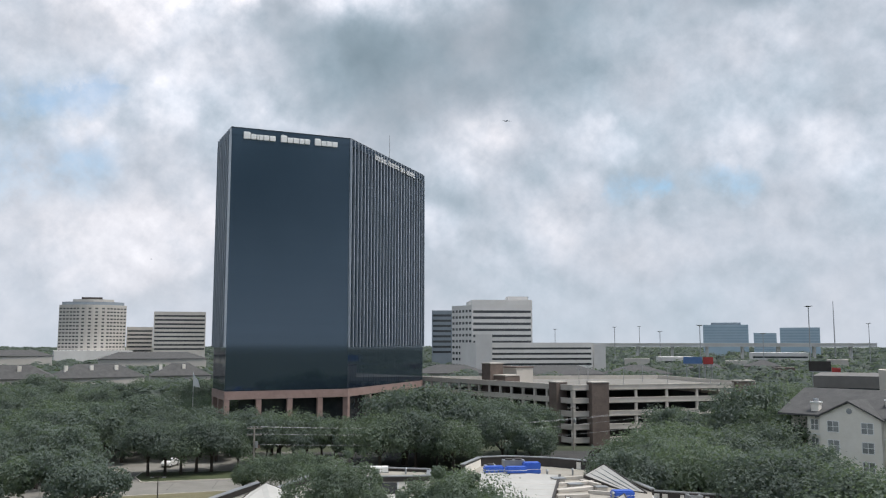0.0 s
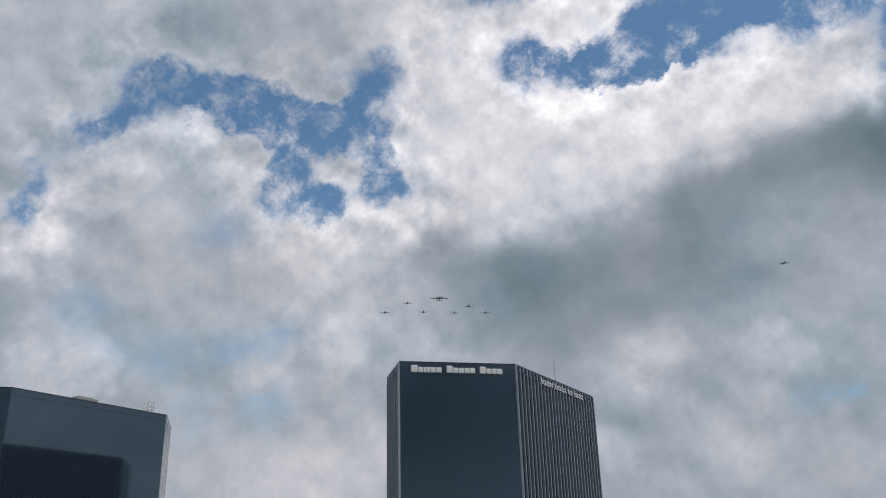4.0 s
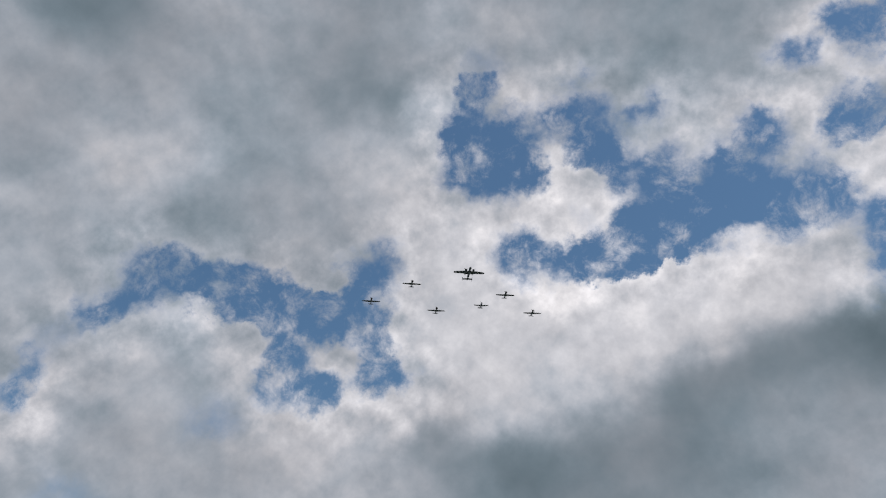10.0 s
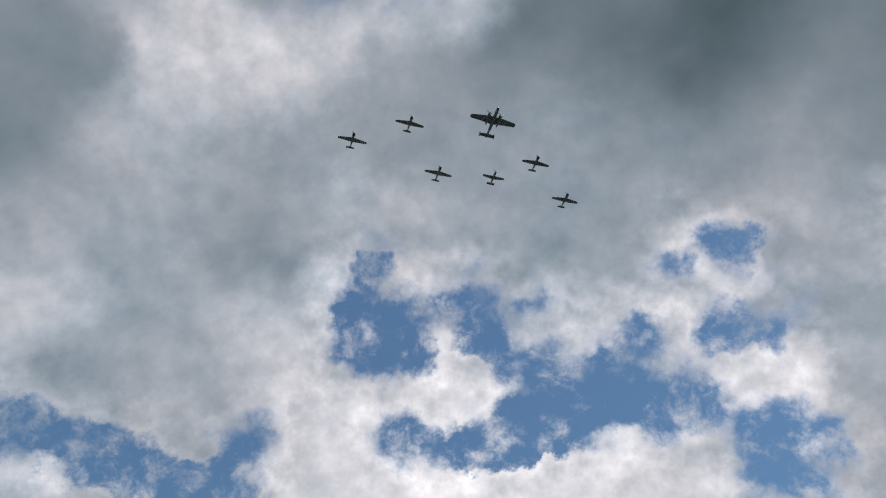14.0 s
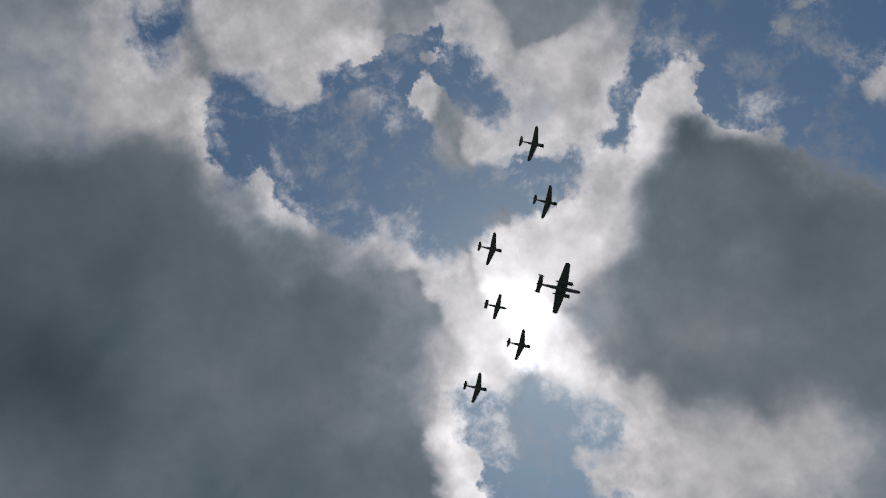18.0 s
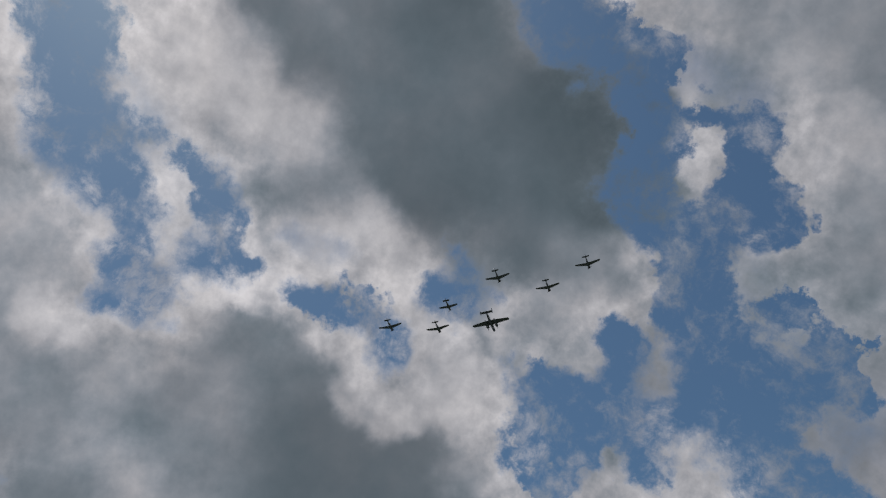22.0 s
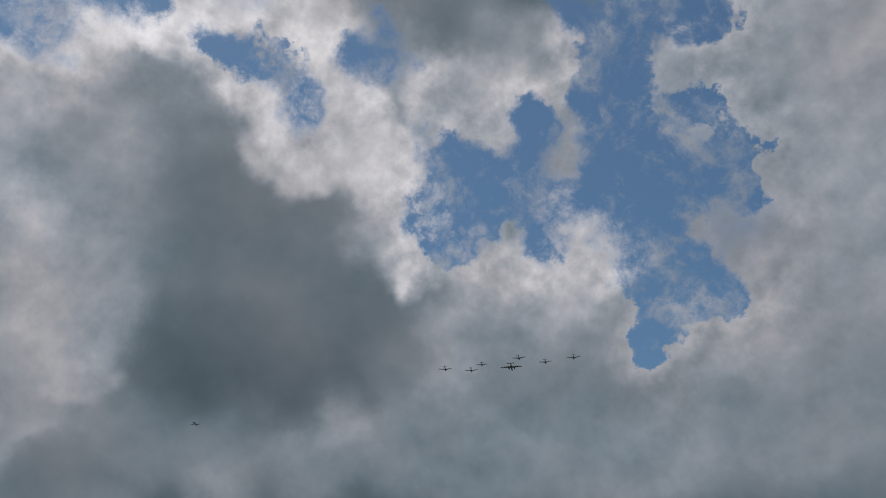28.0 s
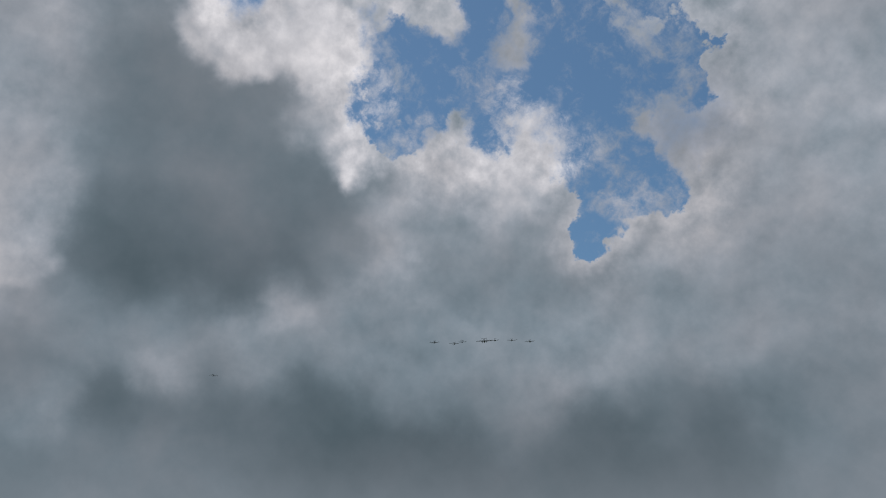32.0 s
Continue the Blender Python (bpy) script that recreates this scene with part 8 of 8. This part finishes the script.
    walk(trainer[4], [
        (0, pose(-175.9, 1232.6, 319.0, 0, 0, -166.3)), (1, pose(-165.4, 1154.5, 319.0, 0, 0, -166.0)),
        (1.5, pose(-159.7, 1115.9, 319.0, 0, 0, -165.8)), (2, pose(-156.3, 1082.5, 319.0, 0, 0, -165.7)),
        (3, pose(-148.5, 1016.5, 319.0, 0, 0, -165.4)), (4, pose(-136.4, 944.6, 319.0, 0, 0, -165.0)),
        (5, pose(-123.2, 873.8, 319.0, 0, 0, -164.7)), (6, pose(-108.9, 801.0, 319.0, 0, 0, -164.4)),
        (6.5, pose(-100.9, 765.1, 319.0, 0, 0, -164.2)), (7, pose(-92.6, 729.5, 319.0, 0, 0, -164.1)),
        (7.5, pose(-84.1, 694.0, 319.0, 0, 0, -163.9)), (8, pose(-75.4, 658.9, 319.0, 0, 0, -163.8)),
        (8.5, pose(-66.6, 624.0, 319.0, 0, 0, -163.6)), (9, pose(-55.8, 588.6, 319.0, 0, 0, -163.4)),
        (9.5, pose(-45.4, 553.1, 319.0, 0, 0, -163.3)), (10, pose(-33.5, 514.8, 319.0, 0, 0, -163.1)),
        (10.5, pose(-23.2, 480.1, 319.0, 0, 0, -162.9)), (11, pose(-11.6, 446.2, 319.0, 0, 0, -162.8)),
        (11.5, pose(-0.9, 413.8, 319.0, 0, 0, -162.6)), (12, pose(10.7, 381.8, 319.0, 0, 0, -162.4)),
        (12.5, pose(22.2, 350.3, 319.0, 0, 0, -162.3)), (13, pose(33.7, 319.2, 319.0, 0, 0, -162.1)),
        (13.5, pose(45.1, 287.3, 319.0, 0, 0, -161.9)), (14, pose(55.6, 255.1, 319.0, 0, 0, -161.8)),
        (14.5, pose(66.2, 223.1, 319.0, 0, 0, -161.6)), (15, pose(76.9, 191.2, 319.0, 0, 0, -161.4)),
        (15.5, pose(87.6, 159.4, 319.0, 0, 0, -161.2)), (16, pose(96.2, 120.1, 319.0, 0, 0, -161.1)),
        (16.5, pose(106.6, 91.9, 319.0, 0, 0, -160.9)), (17, pose(117.2, 61.3, 319.0, 0, 0, -160.7)),
        (17.5, pose(127.9, 30.8, 319.0, 0, 0, -160.5)), (18, pose(139.0, 1.5, 319.0, 0, 0, -160.4)),
        (18.5, pose(150.3, -28.7, 319.0, 0, 0, -160.2)), (19, pose(171.0, -68.1, 319.0, 0, 0, -160.0)),
        (19.5, pose(181.4, -98.0, 319.0, 0, 0, -159.8)), (20, pose(191.4, -128.4, 319.0, 0, 0, -159.6)),
        (20.5, pose(201.0, -158.6, 319.0, 0, 0, -159.5)), (21, pose(212.6, -189.7, 319.0, 0, 0, -159.3)),
        (21.5, pose(224.0, -220.6, 319.0, 0, 0, -159.1)), (22, pose(234.5, -250.2, 319.0, 0, 0, -158.9)),
        (22.5, pose(246.0, -281.6, 319.0, 0, 0, -158.7)), (23, pose(257.7, -312.6, 319.0, 0, 0, -158.5)),
        (23.5, pose(269.7, -343.8, 319.0, 0, 0, -158.4)), (24, pose(283.9, -375.4, 319.0, 0, 0, -158.2)),
        (24.5, pose(296.3, -406.9, 319.0, 0, 0, -158.0)), (25, pose(309.5, -440.5, 319.0, 0, 0, -157.8)),
        (25.5, pose(321.6, -473.8, 319.0, 0, 0, -157.6)), (26, pose(332.3, -502.8, 319.0, 0, 0, -157.4)),
        (26.5, pose(342.9, -531.8, 319.0, 0, 0, -157.2)), (27, pose(353.5, -560.9, 319.0, 0, 0, -157.0)),
        (27.5, pose(364.0, -590.1, 319.0, 0, 0, -156.9)), (28, pose(373.6, -620.3, 319.0, 0, 0, -156.7)),
        (28.5, pose(385.4, -652.7, 319.0, 0, 0, -156.5)), (29, pose(397.1, -685.1, 319.0, 0, 0, -156.3)),
        (29.5, pose(408.8, -717.7, 319.0, 0, 0, -156.1)), (30, pose(420.4, -750.4, 319.0, 0, 0, -155.9)),
        (30.5, pose(432.0, -783.3, 319.0, 0, 0, -155.7)), (31, pose(443.4, -816.3, 319.0, 0, 0, -155.5)),
        (31.5, pose(454.8, -849.5, 319.0, 0, 0, -155.3)), (32, pose(466.0, -882.8, 319.0, 0, 0, -155.1))])
    walk(chase_plane, [
        (0, pose(81.1, 1051.5, 304.0, 0, 0, -164.4)), (1, pose(106.0, 988.8, 304.0, 0, 0, -164.1)),
        (1.5, pose(118.6, 957.4, 304.0, 0, 0, -164.0)), (2, pose(131.9, 930.5, 304.0, 0, 0, -163.9)),
        (3, pose(158.8, 876.7, 304.0, 0, 0, -163.7)), (4, pose(175.3, 818.9, 304.0, 0, 0, -163.5)),
        (5, pose(192.1, 761.0, 304.0, 0, 0, -163.2)), (6, pose(209.1, 703.1, 304.0, 0, 0, -163.0)),
        (6.5, pose(217.7, 674.1, 304.0, 0, 0, -162.9)), (7, pose(226.4, 645.1, 304.0, 0, 0, -162.8)),
        (7.5, pose(235.2, 616.1, 304.0, 0, 0, -162.7)), (8, pose(244.0, 587.0, 304.0, 0, 0, -162.6)),
        (8.5, pose(252.9, 558.0, 304.0, 0, 0, -162.5)), (9, pose(261.8, 528.9, 304.0, 0, 0, -162.3)),
        (9.5, pose(270.8, 499.8, 304.0, 0, 0, -162.2)), (10, pose(279.9, 470.7, 304.0, 0, 0, -162.1)),
        (10.5, pose(289.1, 441.5, 304.0, 0, 0, -162.0)), (11, pose(298.3, 412.4, 304.0, 0, 0, -161.9)),
        (11.5, pose(307.6, 383.2, 304.0, 0, 0, -161.8)), (12, pose(316.9, 354.0, 304.0, 0, 0, -161.7)),
        (12.5, pose(326.4, 324.9, 304.0, 0, 0, -161.6)), (13, pose(335.9, 295.6, 304.0, 0, 0, -161.5)),
        (13.5, pose(345.4, 266.4, 304.0, 0, 0, -161.4)), (14, pose(355.0, 237.2, 304.0, 0, 0, -161.2)),
        (14.5, pose(364.7, 207.9, 304.0, 0, 0, -161.1)), (15, pose(374.5, 178.6, 304.0, 0, 0, -161.0)),
        (15.5, pose(384.3, 149.3, 304.0, 0, 0, -160.9)), (16, pose(394.2, 120.0, 304.0, 0, 0, -160.8)),
        (16.5, pose(404.1, 90.7, 304.0, 0, 0, -160.7)), (17, pose(414.2, 61.3, 304.0, 0, 0, -160.6)),
        (17.5, pose(424.2, 32.0, 304.0, 0, 0, -160.5)), (18, pose(434.4, 2.6, 304.0, 0, 0, -160.4)),
        (18.5, pose(444.6, -26.8, 304.0, 0, 0, -160.3)), (19, pose(454.9, -56.2, 304.0, 0, 0, -160.2)),
        (19.5, pose(465.3, -85.7, 304.0, 0, 0, -160.1)), (20, pose(475.7, -115.1, 304.0, 0, 0, -160.0)),
        (20.5, pose(486.2, -144.6, 304.0, 0, 0, -159.9)), (21, pose(496.7, -174.1, 304.0, 0, 0, -159.8)),
        (21.5, pose(507.4, -203.6, 304.0, 0, 0, -159.7)), (22, pose(515.4, -230.0, 304.0, 0, 0, -159.6)),
        (22.5, pose(523.6, -256.5, 304.0, 0, 0, -159.5)), (23, pose(531.8, -283.0, 304.0, 0, 0, -159.3)),
        (23.5, pose(540.1, -309.6, 304.0, 0, 0, -159.2)), (24, pose(548.5, -336.1, 304.0, 0, 0, -159.1)),
        (24.5, pose(556.9, -362.7, 304.0, 0, 0, -159.0)), (25, pose(565.4, -389.2, 304.0, 0, 0, -158.9)),
        (25.5, pose(573.9, -415.8, 304.0, 0, 0, -158.8)), (26, pose(589.3, -450.2, 304.0, 0, 0, -158.7)),
        (26.5, pose(604.8, -484.6, 304.0, 0, 0, -158.6)), (27, pose(620.4, -519.0, 304.0, 0, 0, -158.5)),
        (27.5, pose(636.0, -553.5, 304.0, 0, 0, -158.4)), (28, pose(645.6, -580.3, 304.0, 0, 0, -158.3)),
        (28.5, pose(660.1, -611.0, 304.0, 0, 0, -158.2)), (29, pose(674.6, -641.6, 304.0, 0, 0, -158.1)),
        (29.5, pose(689.2, -672.3, 304.0, 0, 0, -158.0)), (30, pose(703.9, -703.0, 304.0, 0, 0, -157.9)),
        (30.5, pose(718.6, -733.7, 304.0, 0, 0, -157.8)), (31, pose(733.4, -764.4, 304.0, 0, 0, -157.7)),
        (31.5, pose(748.2, -795.1, 304.0, 0, 0, -157.6)), (32, pose(763.2, -825.9, 304.0, 0, 0, -157.5))])
    for plane, lag, rise in zip(far_trainer, (0.0, 0.1, 1.0), (0.0, 3.0, 0.0)):
        walk(plane, [(t, pose(*polar(az - lag, dist), 24 + dist * math.tan(radians(el)) + rise, 0, 0, -150)) for t, az, el, dist in
                     ((0, -7.2, 6.3, 1950), (2, -4.6, 6.5, 1810), (4, -1.4, 6.65, 1670), (5.5, 1.3, 6.8, 1560), (7, 4.2, 7.1, 1470), (10, 11.0, 7.8, 1320), (32, 50, 8, 1500))])
    walk(far_trainer[3], [(t, pose(*polar(az, dist), 24 + dist * math.tan(radians(el)), 0, 0, -150)) for t, az, el, dist in
                          ((0, -19.1, 5.3, 2350), (1, -17.9, 5.5, 2280), (2, -16.8, 5.7, 2210), (5.5, -12.2, 6.0, 1960), (10, -5.0, 6.5, 1650), (32, 45, 8, 1500))])
    walk(bird, [(0, pose(40, 158, 22, 0, 0, 80)), (1.5, pose(25.6, 158, 26.4, 0, 0, 80)), (4, pose(0, 150, 33, 0, 0, 80)), (32, pose(-300, 60, 40, 0, 0, 80))])


motions()
